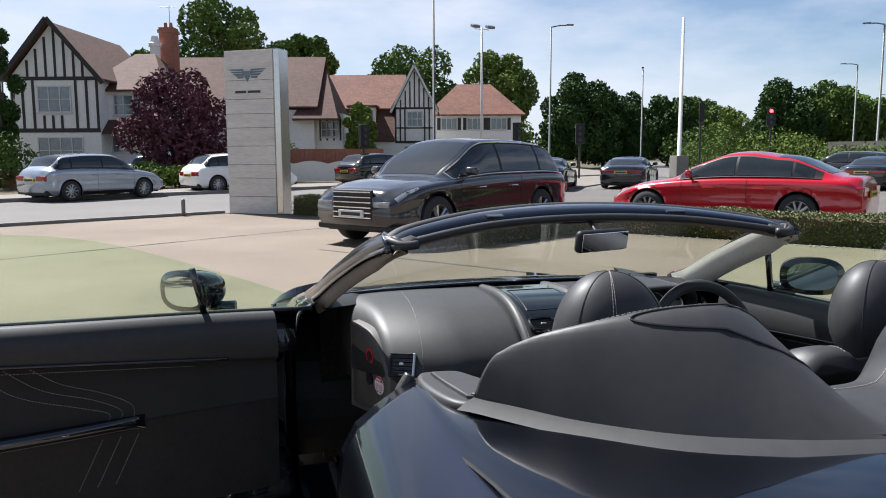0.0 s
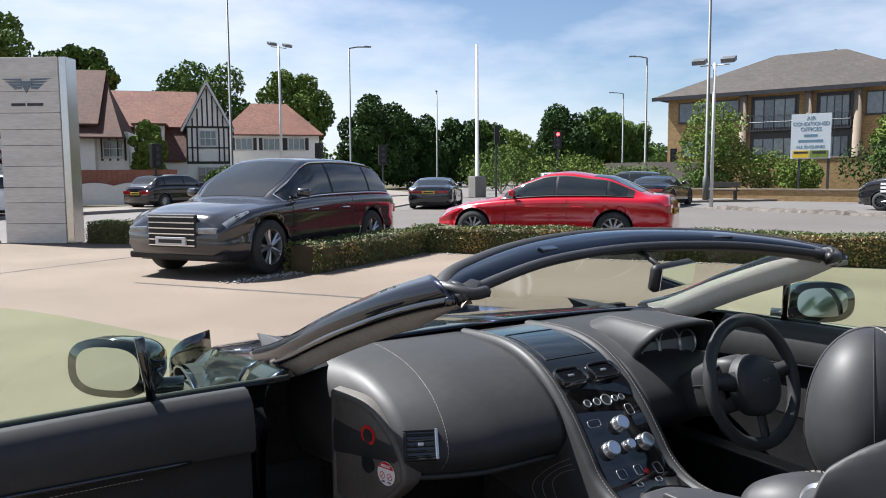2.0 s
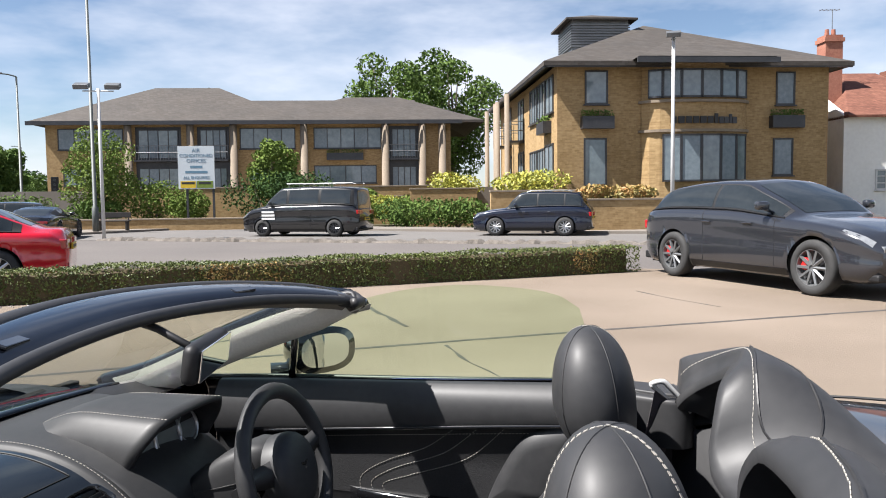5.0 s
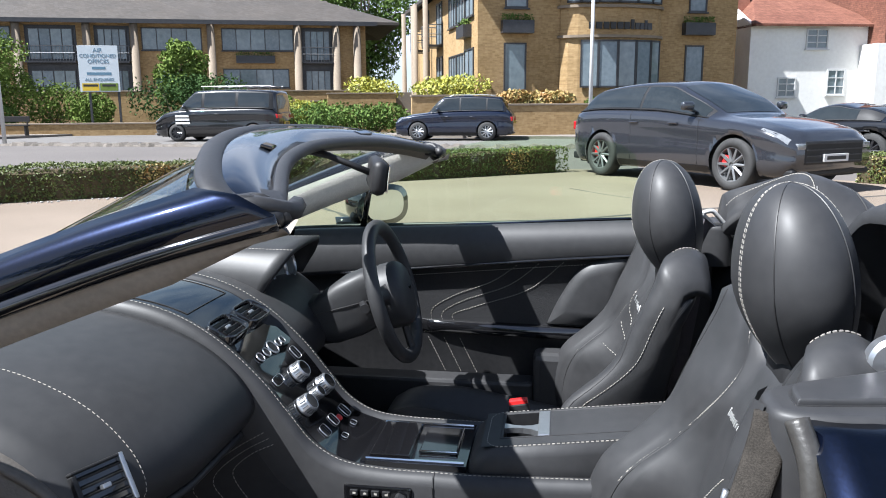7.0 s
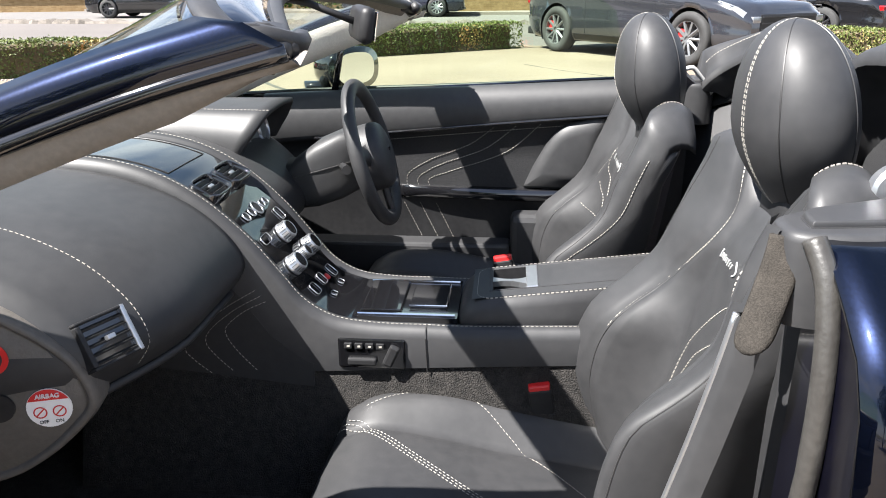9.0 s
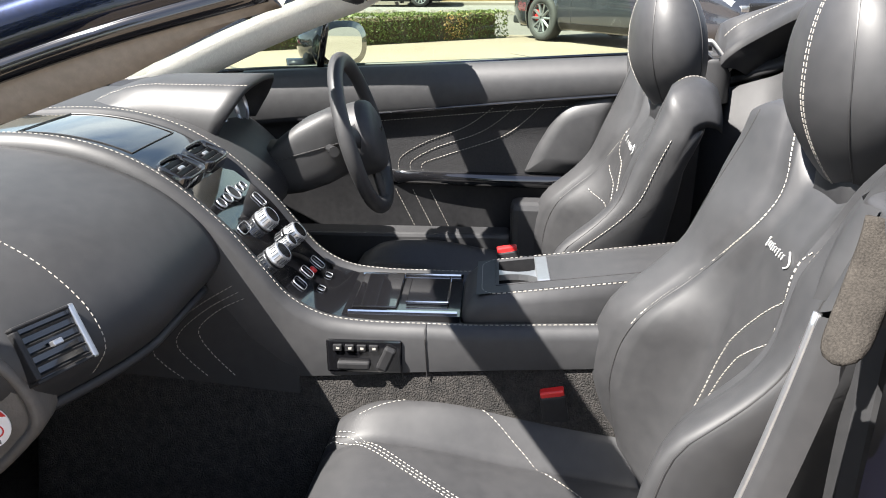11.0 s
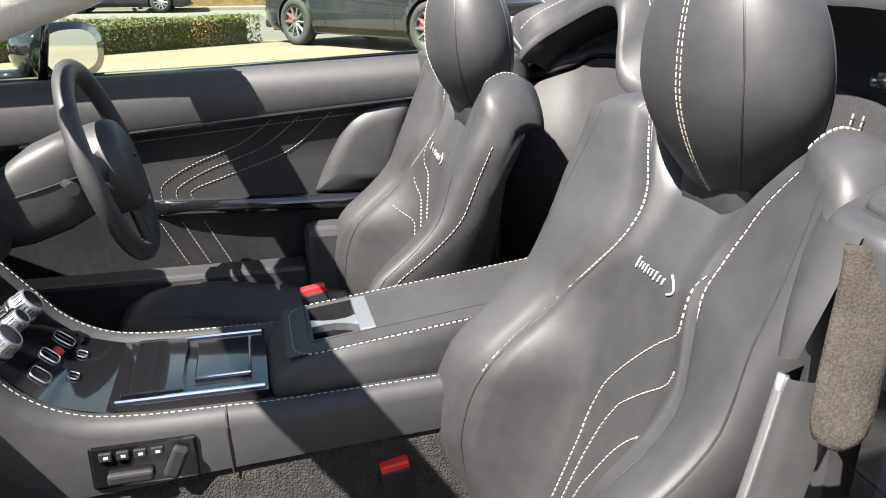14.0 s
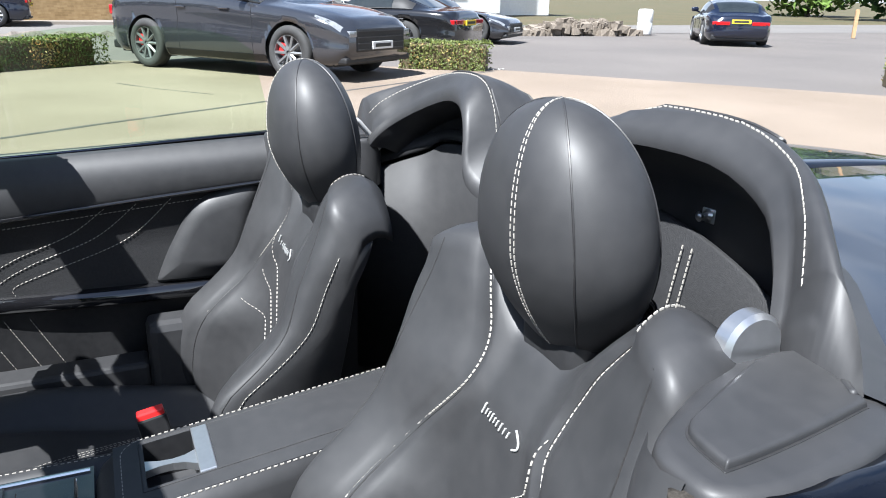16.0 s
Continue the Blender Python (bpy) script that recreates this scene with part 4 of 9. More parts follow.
one_box("clipped_hedge", (13.6, 52.6, 0), (18.2, 53.8, 1.9), HEDGE, None, "", 0.08)
tagged(bpy.data.objects["clipped_hedge"], "clipped green garden hedge before the white house", "hedge")

# offices: local x along the front, y inwards
OFFICE = heading(33.5, 3.4, 0.943, 0.334)


def place(x, y, z=0.0):
    return OFFICE @ Vector((x, y, z))


def balcony(parent, x0, x1, z, y, depth=0.9):
    b = one_box("balcony", (x0, y - depth, z - .12), (x1, y, z), DARKMETAL, parent, "grey steel balcony")
    bm = bmesh.new()
    for zz in (z + .55, z + 1.05):
        tube(bm, [(x0, y, zz), (x0, y - depth, zz), (x1, y - depth, zz), (x1, y, zz)], 0.025, 5)
    k = x0
    while k <= x1 + .01:
        tube(bm, [(k, y - depth, z), (k, y - depth, z + 1.05)], 0.015, 4)
        k += 0.2
    part("railing", bm, GREYMETAL, b)


def column(parent, x, y, z0, z1, r=0.26):
    bm = bmesh.new()
    lathe(bm, [(r * 1.2, z0), (r * 1.2, z0 + .2), (r, z0 + .25), (r * .92, z1)], 14, "z", (x, y, 0))
    return part("column", bm, STONE, parent, "round sandstone column", True)


def planter(parent, x0, x1, z, y):
    p = one_box("planter", (x0, y - .4, z), (x1, y, z + .55), DARKMETAL, parent, "black window box with a green plant")
    rng = np.random.default_rng(int(abs(x0) * 10) + 99)
    pts = np.stack([rng.uniform(x0, x1, 220), y - .2 + rng.normal(0, .09, 220), z + .55 + rng.uniform(0, .28, 220)], 1)
    leaf_mesh("plant", pts, np.tile([0, 0, 1.0], (220, 1)), 0.06, LEAF, p, "", 3)


def office_block():
    t = thing("office_block", "yellow brick office block with slate hip roof and bay", "office building", OFFICE)
    bm = bmesh.new()
    box(bm, (0, 0, 0), (12.6, 17, 7.3))
    # the bowed bay, as a many-sided front
    rows = []
    for z in (0, 7.3):
        rows.append([(6.25 + 2.5 * math.sin(a), 0.3 - 1.15 * max(0.0, math.cos(a)) ** 0.75, z) for a in (radians(-90 + 15 * k) for k in range(13))])
    skin(bm, rows, flip=True)
    bmesh.ops.recalc_face_normals(bm, faces=bm.faces)
    part("wall", bm, BRICK, t, "yellow stock brick wall")
    bm = bmesh.new()
    gable_roof(bm, 0, 12.6, 0, 17, 7.35, 10.6, 0.75, "y", 0.2, 7.0)
    bm2 = [(3.2, -1.7, 7.4), (9.3, -1.7, 7.4), (9.3, -.2, 7.4), (6.25, 2.6, 9.0), (3.2, -.2, 7.4)]
    vs = [bm.verts.new(p) for p in bm2]
    for f in ((0, 1, 3), (1, 2, 3), (4, 0, 3)):
        bm.faces.new([vs[i] for i in f])
    part("roof", bm, SLATE, t, "grey-brown slate hip roof")
    one_box("fascia", (-0.7, -0.72, 7.1), (13.3, -0.6, 7.33), DARKMETAL, t, "black gutter and fascia")
    one_box("fascia", (3.1, -1.75, 7.12), (9.4, -1.62, 7.36), DARKMETAL, t)
    one_box("fascia", (-0.72, -0.7, 7.1), (-0.6, 17, 7.33), DARKMETAL, t)
    cup = one_box("roof_lantern", (2.2, 6.2, 8.4), (5.2, 9.2, 10.75), GREYMETAL, t, "grey louvred roof lantern")
    for k in range(9):
        one_box("louvre", (2.12, 6.12, 9.3 + k * .14), (5.28, 6.2, 9.37 + k * .14), GREYMETAL, cup)
        one_box("louvre", (2.12, 6.2, 9.3 + k * .14), (2.2, 9.2, 9.37 + k * .14), GREYMETAL, cup)
    bm = bmesh.new()
    gable_roof(bm, 2.2, 5.2, 6.2, 9.2, 10.75, 11.3, 0.4, "x", 0.1, 1.45)
    part("lantern_roof", bm, SLATE, cup)
    for a, b, c, d in ((1.25, 2.3, 5.55, 7.05), (1.2, 2.25, 1.9, 4.05), (10.1, 11.0, 5.5, 7.0), (10.0, 10.95, 2.3, 4.0)):
        window_unit(t, a, b, c, d, 0, 1, DARKMETAL, PANE if a < 5 else PANE_SKY)
    for k in range(6):
        a = radians(-62 + 20.7 * k)
        b = radians(-62 + 20.7 * (k + 1))
        p = [Vector((6.25 + 2.55 * math.sin(q), 0.26 - 1.2 * max(0.0, math.cos(q)) ** 0.75, 0)) for q in (a, b)]
        d = p[1] - p[0]
        for z0, z1, which in ((5.75, 7.0, 0), (2.05, 4.15, 1)):
            if which and k in (0,):
                continue
            bm = bmesh.new()
            ln = d.length
            for q in ((0, ln, z1 - .08, z1), (0, ln, z0, z0 + .08), (0, .06, z0, z1), (ln - .06, ln, z0, z1)):
                box(bm, (q[0], -0.05, q[2]), (q[1], 0.03, q[3]))
            m = heading(p[0].x, p[0].y, -d.y, d.x)
            fr = part("bay_window", bm, DARKMETAL, t, "", False, m)
            one_box("pane", (.05, -.02, z0 + .05), (ln - .05, 0.0, z1 - .05), PANE_SKY if (k + which) % 2 else PANE, fr)
    bm = bmesh.new()
    for z in (5.55, 4.25):
        rows = []
        for r_, zz in ((0, z), (.1, z), (.1, z + .12), (0, z + .12)):
            rows.append([(6.25 + (2.5 + r_) * math.sin(a), 0.28 - (1.15 + r_) * max(0.0, math.cos(a)) ** 0.75, zz) for a in (radians(-85 + 10 * k) for k in range(18))])
        skin(bm, rows)
    part("stone_band", bm, STONE, t)
    planter(t, 1.05, 2.5, 4.45, 0)
    planter(t, 9.8, 11.3, 4.45, 0)
    # the name over the lower bay window, as bars of its size
    x = 4.9
    for w, h in ((.26, .30), (.28, .30), (.26, .30), (.26, .30), (.28, .30), (.26, .30), (.16, .42)):
        a = math.asin(max(-1, min(1, (x + w / 2 - 6.25) / 2.5)))
        yy = 0.28 - 1.17 * max(0.0, math.cos(a)) ** 0.75
        one_box("lettering_bar", (x, yy - .05, 4.62), (x + w, yy, 4.62 + h), INK, t)
        x += w + .06
    for w, h in ((.2, .28), (.2, .28), (.12, .4), (.2, .28)):
        a = math.asin(max(-1, min(1, (x + w / 2 - 6.25) / 2.5)))
        yy = 0.28 - 1.17 * max(0.0, math.cos(a)) ** 0.75
        one_box("lettering_bar", (x, yy - .05, 4.62), (x + w, yy, 4.62 + h), DARKMETAL, t)
        x += w + .05
    # the side towards the courtyard: glazed strip, then columns with balconies
    side = new("courtyard_side")
    side.parent = t
    side.matrix_basis = pose(0, 0, 0, 0, 0, -90)
    for a in (-6.4, -4.4):
        window_unit(side, a, a + 1.9, 5.2, 7.0, 0, 3, DARKMETAL)
        window_unit(side, a, a + 1.9, 2.0, 3.8, 0, 3, DARKMETAL)
    window_unit(side, -2.4, -.7, 5.3, 7.0, 0, 2, DARKMETAL, PANE_SKY)
    window_unit(side, -2.6, -.7, 2.2, 3.9, 0, 2, DARKMETAL, PANE_SKY)
    planter(side, -2.8, -1.2, 4.4, 0)
    for a in (-8.0, -11.6, -12.4, -16.4):
        column(side, a, -1.0, 1.5, 7.1, 0.15)
    for a in (-10.0, -14.2):
        balcony(side, a, a + 1.7, 4.6, 0)
        window_unit(side, a, a + 1.7, 4.6, 6.9, 0, 2, DARKMETAL)
        window_unit(side, a, a + 1.7, 1.8, 4.0, 0, 2, DARKMETAL)
    return t


def office_wing():
    t = thing("office_wing", "long yellow brick office wing with stone columns", "office building", OFFICE)
    bm = bmesh.new()
    box(bm, (-33.2, 26, 0), (-2.6, 38, 7.5))
    part("wall", bm, BRICK, t, "yellow stock brick wall")
    bm = bmesh.new()
    gable_roof(bm, -33.2, -15.0, 26, 38, 7.5, 10.9, 0.9, "x", 0.2, 6.5)
    part("roof", bm, SLATE, t, "grey-brown slate hip roof")
    bm = bmesh.new()
    gable_roof(bm, -16.5, -1, 26.1, 38, 7.5, 10.1, 0.9, "x", 0.2, 5.5)
    part("roof", bm, SLATE, t, "grey-brown slate hip roof")
    bm = bmesh.new()
    gable_roof(bm, -24.0, -6.0, 26.2, 37.8, 7.5, 9.85, 0.85, "x", 0.2, 0.0)
    part("roof", bm, SLATE, t, "grey-brown slate roof between the hips")
    one_box("fascia", (-34.2, 25.0, 7.2), (-1.8, 25.12, 7.5), DARKMETAL, t)
    for x in (-27.0, -22.4, -19.2, -13.9, -7.7, -4.85, -3.3):
        column(t, x, 25.5, 2.0, 7.3, 0.30)
    for a, b in ((-26.6, -23.2), (-22.0, -19.6), (-7.4, -5.1)):
        # no real recess: a flat dark sheet on the wall paints its shade
        one_box("recess", (a, 25.97, 2.4), (b, 26.02, 7.1), DARKMETAL, t, "flat dark panel as the shade of a recess behind the balcony")
        balcony(t, a, b, 4.6, 26.0, 0.7)
        window_unit(t, a + .2, b - .2, 4.7, 6.9, 25.95, 4, DARKMETAL)
        window_unit(t, a + .2, b - .2, 2.2, 4.0, 25.95, 4, DARKMETAL)
    for a, b, c, d, n in ((-32.3, -27.5, 5.4, 7.0, 4), (-18.8, -14.6, 5.4, 7.0, 4), (-13.2, -8.0, 5.4, 7.0, 5), (-13.2, -8.4, 2.7, 4.1, 4), (-18.0, -15.0, 2.7, 4.1, 3), (-32, -28, 2.7, 4.0, 3)):
        window_unit(t, a, b, c, d, 26, n, DARKMETAL)
    planter(t, -12.2, -9.4, 4.5, 26)


office_block(), office_wing()


def wall_run(x0, x1, y, top, label, thick=0.3):
    t = thing("retaining_wall", label, "wall", OFFICE, "", "structure")
    one_box("brickwork", (x0, y, -0.05), (x1, y + thick, top - .08), BRICK, t)
    one_box("coping", (x0 - .04, y - .04, top - .08), (x1 + .04, y + thick + .04, top), STONE, t, "pale stone coping", 0.01)
    return t


wall_run(-24.5, -8.8, 5.0, 0.60, "low yellow brick wall along the pavement")
wall_run(-13.4, -6.6, 12.0, 1.65, "yellow brick retaining wall with stone coping")
wall_run(-26, -2.0, 14.5, 2.30, "upper yellow brick retaining wall of the terrace")
wall_run(0.0, 9.5, -4.2, 1.35, "yellow brick wall before the office block")
wall_run(-3.2, 2.4, -1.4, 1.75, "stepped yellow brick wall at the office corner")
wall_run(-6.4, -2.8, 7.0, 2.0, "yellow brick planter wall by the steps")
terrace = one_box("terrace", (-33, 14.9, -0.05), (-0.4, 25.98, 2.15), PAVING, None, "", 0.0, OFFICE)
tagged(terrace, "raised paved terrace before the office wing", "terrace", "", "structure")
bed = one_box("planting_bed", (-24.4, 5.35, -0.05), (-8.8, 14.4, 0.40), DRYGRASS, None, "", 0.0, OFFICE)
tagged(bed, "planted earth bed behind the low wall", "planting bed", "", "structure")
bed = one_box("planting_bed", (0.3, -3.85, -0.05), (9.4, -0.05, 1.15), DRYGRASS, None, "", 0.0, OFFICE)
tagged(bed, "raised planting bed before the office block", "planting bed", "", "structure")
for k in range(6):
    st = one_box("step", (-2.6 + k * .0, 3.0 + k * .35, -0.05), (-0.4, 3.35 + k * .35, 0.17 * (k + 1)), STONE, None, "", 0.01, OFFICE)
    tagged(st, "pale stone step up to the terrace", "step", "terrace steps", "structure")
for k, (x, y, w, h, z, m_, lab) in enumerate([(-14.2, 8.4, 4.8, 2.9, .3, LEAF_DARK, "big rounded dark green shrub"), (-12.2, 8.2, 3.8, 2.8, .3, LEAF_DARK, "big rounded dark green shrub"), (-18.0, 7.0, 2.2, 1.8, .3, LEAF_LIGHT, "yellow-green rounded shrub"),
        (-20.2, 8.4, 3.4, 2.6, .3, LEAF_LIGHT, "light green arching shrub"), (-22.8, 7.5, 2.8, 1.4, .3, LEAF, "low green shrub"), (-9.4, 8.0, 2.4, 1.4, .3, LEAF_LIGHT, "yellow-green low shrub"), (-8.0, 9.0, 2.6, 1.4, .3, LEAF_YELLOW, "golden flowering shrub"),
        (-6.3, 8.6, 2.6, 1.4, .3, LEAF_LIGHT, "light green shrub"), (-6.6, 3.6, 3.2, 1.5, 0, LEAF, "rounded green shrub by the road"), (-4.2, 3.2, 3.4, 1.5, 0, LEAF, "rounded green shrub by the road"), (-3.6, 11.0, 3.0, 1.6, 1.4, LEAF_YELLOW, "golden yellow clipped shrub"),
        (-1.2, 0.4, 3.4, 1.1, 1.55, LEAF_YELLOW, "golden yellow clipped shrub"), (0.9, -2.6, 1.8, .8, 1.1, LEAF_RUST, "rusty orange flowering shrub"), (2.6, -2.6, 2.2, .8, 1.1, LEAF_RUST, "rusty orange flowering shrub"), (5.0, -2.6, 1.6, .6, 1.1, LEAF_LIGHT, "low green shrub"),
        (-10.8, 13.3, 1.8, 1.0, 1.2, LEAF, "green shrub on the wall"), (-9.0, 13.3, 1.8, .9, 1.2, LEAF_LIGHT, "green shrub on the wall"), (-28, 9, 5, 2.0, 0, LEAF, "green roadside shrub"), (-33, 10, 6, 3.0, 0, LEAF_LIGHT, "light roadside shrub"), (-40, 12, 6, 3.4, 0, LEAF, "green roadside shrub")]):
    p = place(x, y)
    shrub(p.x, p.y, w, h, m_, lab, 300 + k, z, 0.09, 2200)


def sign_board():
    t = thing("sign_board", "pale blue-white letting board on two posts", "sign", OFFICE @ pose(-17.2, 5.5, 0))
    for x in (-0.55, 0.75):
        one_box("post", (x, 0.03, 0), (x + .1, 0.13, 4.0), DARKMETAL, t)
    one_box("board", (-0.9, -0.02, 2.05), (0.9, 0.03, 4.2), SIGNWHITE, t, "", 0.005)
    for k, (w, s, z) in enumerate((("AIR", .27, 3.98), ("CONDITIONED", .235, 3.72), ("OFFICES", .26, 3.46), ("ALL ENQUIRIES", .19, 2.62))):
        text_part("lettering", w, s, INK_BLUE, t, pose(0, -0.024, z, 90, 0, 0))
    for a, b, z in ((-.3, .3, 3.16), (-.55, .55, 2.90)):
        one_box("lettering_bar", (a, -0.026, z - .06), (b, -0.02, z + .06), INK_BLUE, t)
    one_box("lower_panel", (-.8, -.03, 2.1), (-.05, -.02, 2.45), PLATE_Y, t, "yellow agent's panel")
    one_box("lower_panel", (.0, -.03, 2.1), (.8, -.02, 2.45), LEAF_LIGHT, t, "green agent's panel")
    one_box("lettering_bar", (-.75, -.035, 2.3), (-.1, -.03, 2.4), INK, t)
    one_box("lettering_bar", (.1, -.035, 2.3), (.7, -.03, 2.4), INK, t)


sign_board()


def bench():
    t = thing("bench", "dark wooden bench on the pavement", "bench", OFFICE @ pose(-20.6, 3.3, 0.1))
    one_box("seat", (-.75, -.22, .42), (.75, .22, .47), TIMBER, t, "", .008)
    one_box("backrest", (-.75, .18, .6), (.75, .23, .85), TIMBER, t, "", .008)
    for x in (-.65, .6):
        one_box("leg", (x, -.2, 0), (x + .06, .2, .42), TIMBER, t)
        one_box("leg", (x, .18, .42), (x + .06, .22, .85), TIMBER, t)


bench()
bm = bmesh.new()
lathe(bm, [(0.07, 0), (0.07, 0.85), (0.10, .86), (0.10, .92), (0.05, 1.0)], 12)
tagged(part("bollard", bm, DARKMETAL, None, "", True, pose(28.3, 3.15, 0.09)), "black cast bollard on the pavement", "bollard")


def white_house():
    t = thing("house", "white rendered house with red tile roof", "house", heading(41.2, -13.5, 0.95, 0.28))
    volume(t, -4.0, 16, 0, 10, 0, 5.2, 7.9, "x")
    bm = bmesh.new()
    gable_roof(bm, -3.6, 2.6, 0, 10, 5.2, 8.0, 0.4, "x", hip=2.2)
    part("roof", bm, REDTILE, t)
    volume(t, 2.0, 10, -1.4, 8, 0, 4.2)
    one_box("tiled_wall", (2.4, -1.3, 4.2), (10, 8, 8.5), REDTILE, t, "red hung tile upper wall")
    chimney(t, -3.2, 3, 4, 9.6, 0.9)
    for a, b, c, d, y in ((-1.0, 0.2, 4.0, 5.0, 0), (-2.4, -1.4, 1.6, 2.6, 0), (0.3, 1.3, 1.7, 3.0, 0), (3.2, 4.3, 1.5, 3.4, -1.4), (5.6, 6.8, 1.5, 3.4, -1.4), (3.0, 4.2, 5.0, 7.4, -1.3)):
        window_unit(t, a, b, c, d, y, 2, rows=3)


white_house()


# ---- parked cars ----
HEADLAMP = mat("headlamp_glass", (0.16, 0.17, 0.18), 0.08, 0.3, color2=(0.30, 0.31, 0.32), scale=14, coat=1.0)
def paint(name, color, metal=0.3, rough=0.20):
    return mat(name, color, rough, metal * 0.6, color2=tuple(c * 1.15 for c in color), scale=3.0, coat=1.0)


def wheel_parts(parent, x, y, r, width, rim, spokes, side, caliper=None, spoke_w=0.03):
    """A wheel: the tyre, and on it the rim with spokes over a dark drum."""
    bm = bmesh.new()
    w = width / 2
    lathe(bm, [(r * .66, -w), (r * .93, -w), (r, -w * .7), (r, w * .7), (r * .93, w), (r * .66, w), (r * .66, -w)], 32, "x", caps=False)
    tyre = part("wheel", bm, TYRE, parent, "", True, pose(x, y, r))
    bm = bmesh.new()
    s = side
    lathe(bm, [(r * .60, s * w * .1), (r * .68, s * w * .5), (r * .69, s * w * .98), (r * .64, s * w * .98), (r * .60, s * w * .4), (r * .60, s * w * .1)], 32, "x", caps=False)
    lathe(bm, [(0.001, s * w * .75), (r * .15, s * w * .78), (r * .17, s * w * .6), (0.001, s * w * .5)], 14, "x")
    for k in range(spokes):
        a = 2 * math.pi * k / spokes
        for off in ((-.09, .09) if spokes <= 7 else (0,)):
            p0 = Vector((s * w * .72, math.cos(a) * r * .1, math.sin(a) * r * .1))
            p1 = Vector((s * w * .80, math.cos(a + off * 2.2) * r * .66, math.sin(a + off * 2.2) * r * .66))
            tube(bm, [p0, p1], [spoke_w * .9, spoke_w * .75], 5)
    part("rim", bm, rim, tyre)
    bm = bmesh.new()
    lathe(bm, [(0.001, s * w * .25), (r * .6, s * w * .3), (r * .62, s * w * .05), (0.001, s * w * .0)], 20, "x")
    part("brake_disc", bm, ALLOY_DARK, tyre)
    if caliper:
        bm = bmesh.new()
        box(bm, (-.03, -r * .22, -.05), (.03, r * .22, .05), .01, pose(s * w * .42, -r * .38, r * .12, 70, 0, 0))
        part("brake_caliper", bm, caliper, tyre, "red brake caliper")
    return tyre


def parked_car(label, category, m, coat, L, W, H, wb, fo, belt, nose, hood, tail, ws, rr, wheel_r=0.34, rim=None, spokes=10, panes=((0, 1),), plate_f=True, plate_r=True,
               grille=(0.5, 0.28, 0.50), caliper=None, n_end=3.0, chrome=False, roof_dark=False, lift=0.20, name="car", shoulder=0.06, tumble=0.17, tail_lamp=(0.45, 0.16), box_back=False, rails=False):
    """A parked car: y forward. ws, rr: (base y, top y) of the front and rear glass, from the middle."""
    t = thing(name, label, category, m, "parked cars")
    rim = rim or ALLOY
    hl = L / 2
    yf, yr = hl - fo, hl - fo - wb

    slope_r = rr[0] - .05 > -hl + .3
    top_keys = [(-hl, tail - .16), (-hl + .07, tail - .03)] + ([(-hl + .28, tail), (rr[0] - .06, tail + .01)] if slope_r else []) + [
        (rr[0] * .80 + rr[1] * .20, tail + (H - tail) * .26), (rr[0] * .35 + rr[1] * .65, tail + (H - tail) * .74), (rr[1], H - .065), ((rr[1] + ws[1]) / 2, H), (ws[1] - .08, H - .02), (ws[1] + .10, H - .075),
        (ws[0] * .62 + ws[1] * .38, hood + (H - hood) * .46), (ws[0] - .02, hood + .035), (ws[0] + .12, hood), ((ws[0] + hl) / 2, hood * .52 + nose * .48 + .01), (hl - .26, nose), (hl - .09, nose - .05), (hl, nose - .15)]
    belt_keys = [(-hl, tail - .24), (-hl + .25, min(belt, tail) - .03), (-.3, belt), (ws[0] - .2, hood - .055), ((ws[0] + hl) / 2, (hood + nose) / 2 - .065), (hl - .25, nose - .09), (hl, nose - .24)]

    def zc(y):
        return curve1(top_keys, y)

    def half(y):
        e = max(0.0, (abs(y) - hl + .62) / .62)
        return W / 2 * (1 - .17 * e ** 2.4 - .035 * abs(y / hl) ** 2)

    def frame_pts(y):
        """Shoulder point, roof corner and height of the cabin at a place along the car."""
        w, zt, zs = half(y), zc(y), curve1(belt_keys, y)
        g = max(0.03, zt - zs)
        q = min(1.0, max(0.0, (g - .10) / .34))
        q = q * q * (3 - 2 * q)
        p5 = Vector((w - .085, y, zs + .012))
        corner = Vector((w * .66 + (w - .085 - tumble * min(1.0, g / .55) - w * .66) * q, y, zt - .022 - .035 * q))
        return w, zt, zs, g, q, p5, corner

    def low(y, f):
        """The flank from the sill (0) to the shoulder (1)."""
        w, zt, zs, g, q, p5, corner = frame_pts(y)
        e = max(0.0, (abs(y) - hl + .30) / .30)
        z0 = lift + .10 * e * e
        h = zs - z0
        pts = [(w - .10, 0, z0), (w - .028, 0, z0 + .10), (w - .004, 0, z0 + h * .36), (w - .020, 0, z0 + h * .60), (w - .004, 0, z0 + h * .82), (w - .030, 0, zs - .025), (p5.x, 0, p5.z)]
        k = min(5.999, max(0.0, f * 6))
        p = spline(pts, 61)[int(round(k * 10))]
        return Vector((p.x, y, p.z))

    def cab(y, f):
        """The cabin side from the shoulder (0) to the roof corner (1)."""
        w, zt, zs, g, q, p5, corner = frame_pts(y)
        p = p5 + (corner - p5) * f
        return p + Vector((.030 * q * math.sin(math.pi * f), 0, .02 * q * math.sin(math.pi * f)))

    def over(y, f):
        """The top from the roof corner (0) to the middle (1)."""
        w, zt, zs, g, q, p5, corner = frame_pts(y)
        return Vector((corner.x * (1 - f), y, corner.z + (zt - corner.z) * math.sin(math.pi / 2 * f) ** .7))

    ys = [hl * math.sin(math.pi / 2 * (1 - 2 * k / 96)) * .5 + hl * (1 - 2 * k / 96) * .5 for k in range(97)]
    rows = []
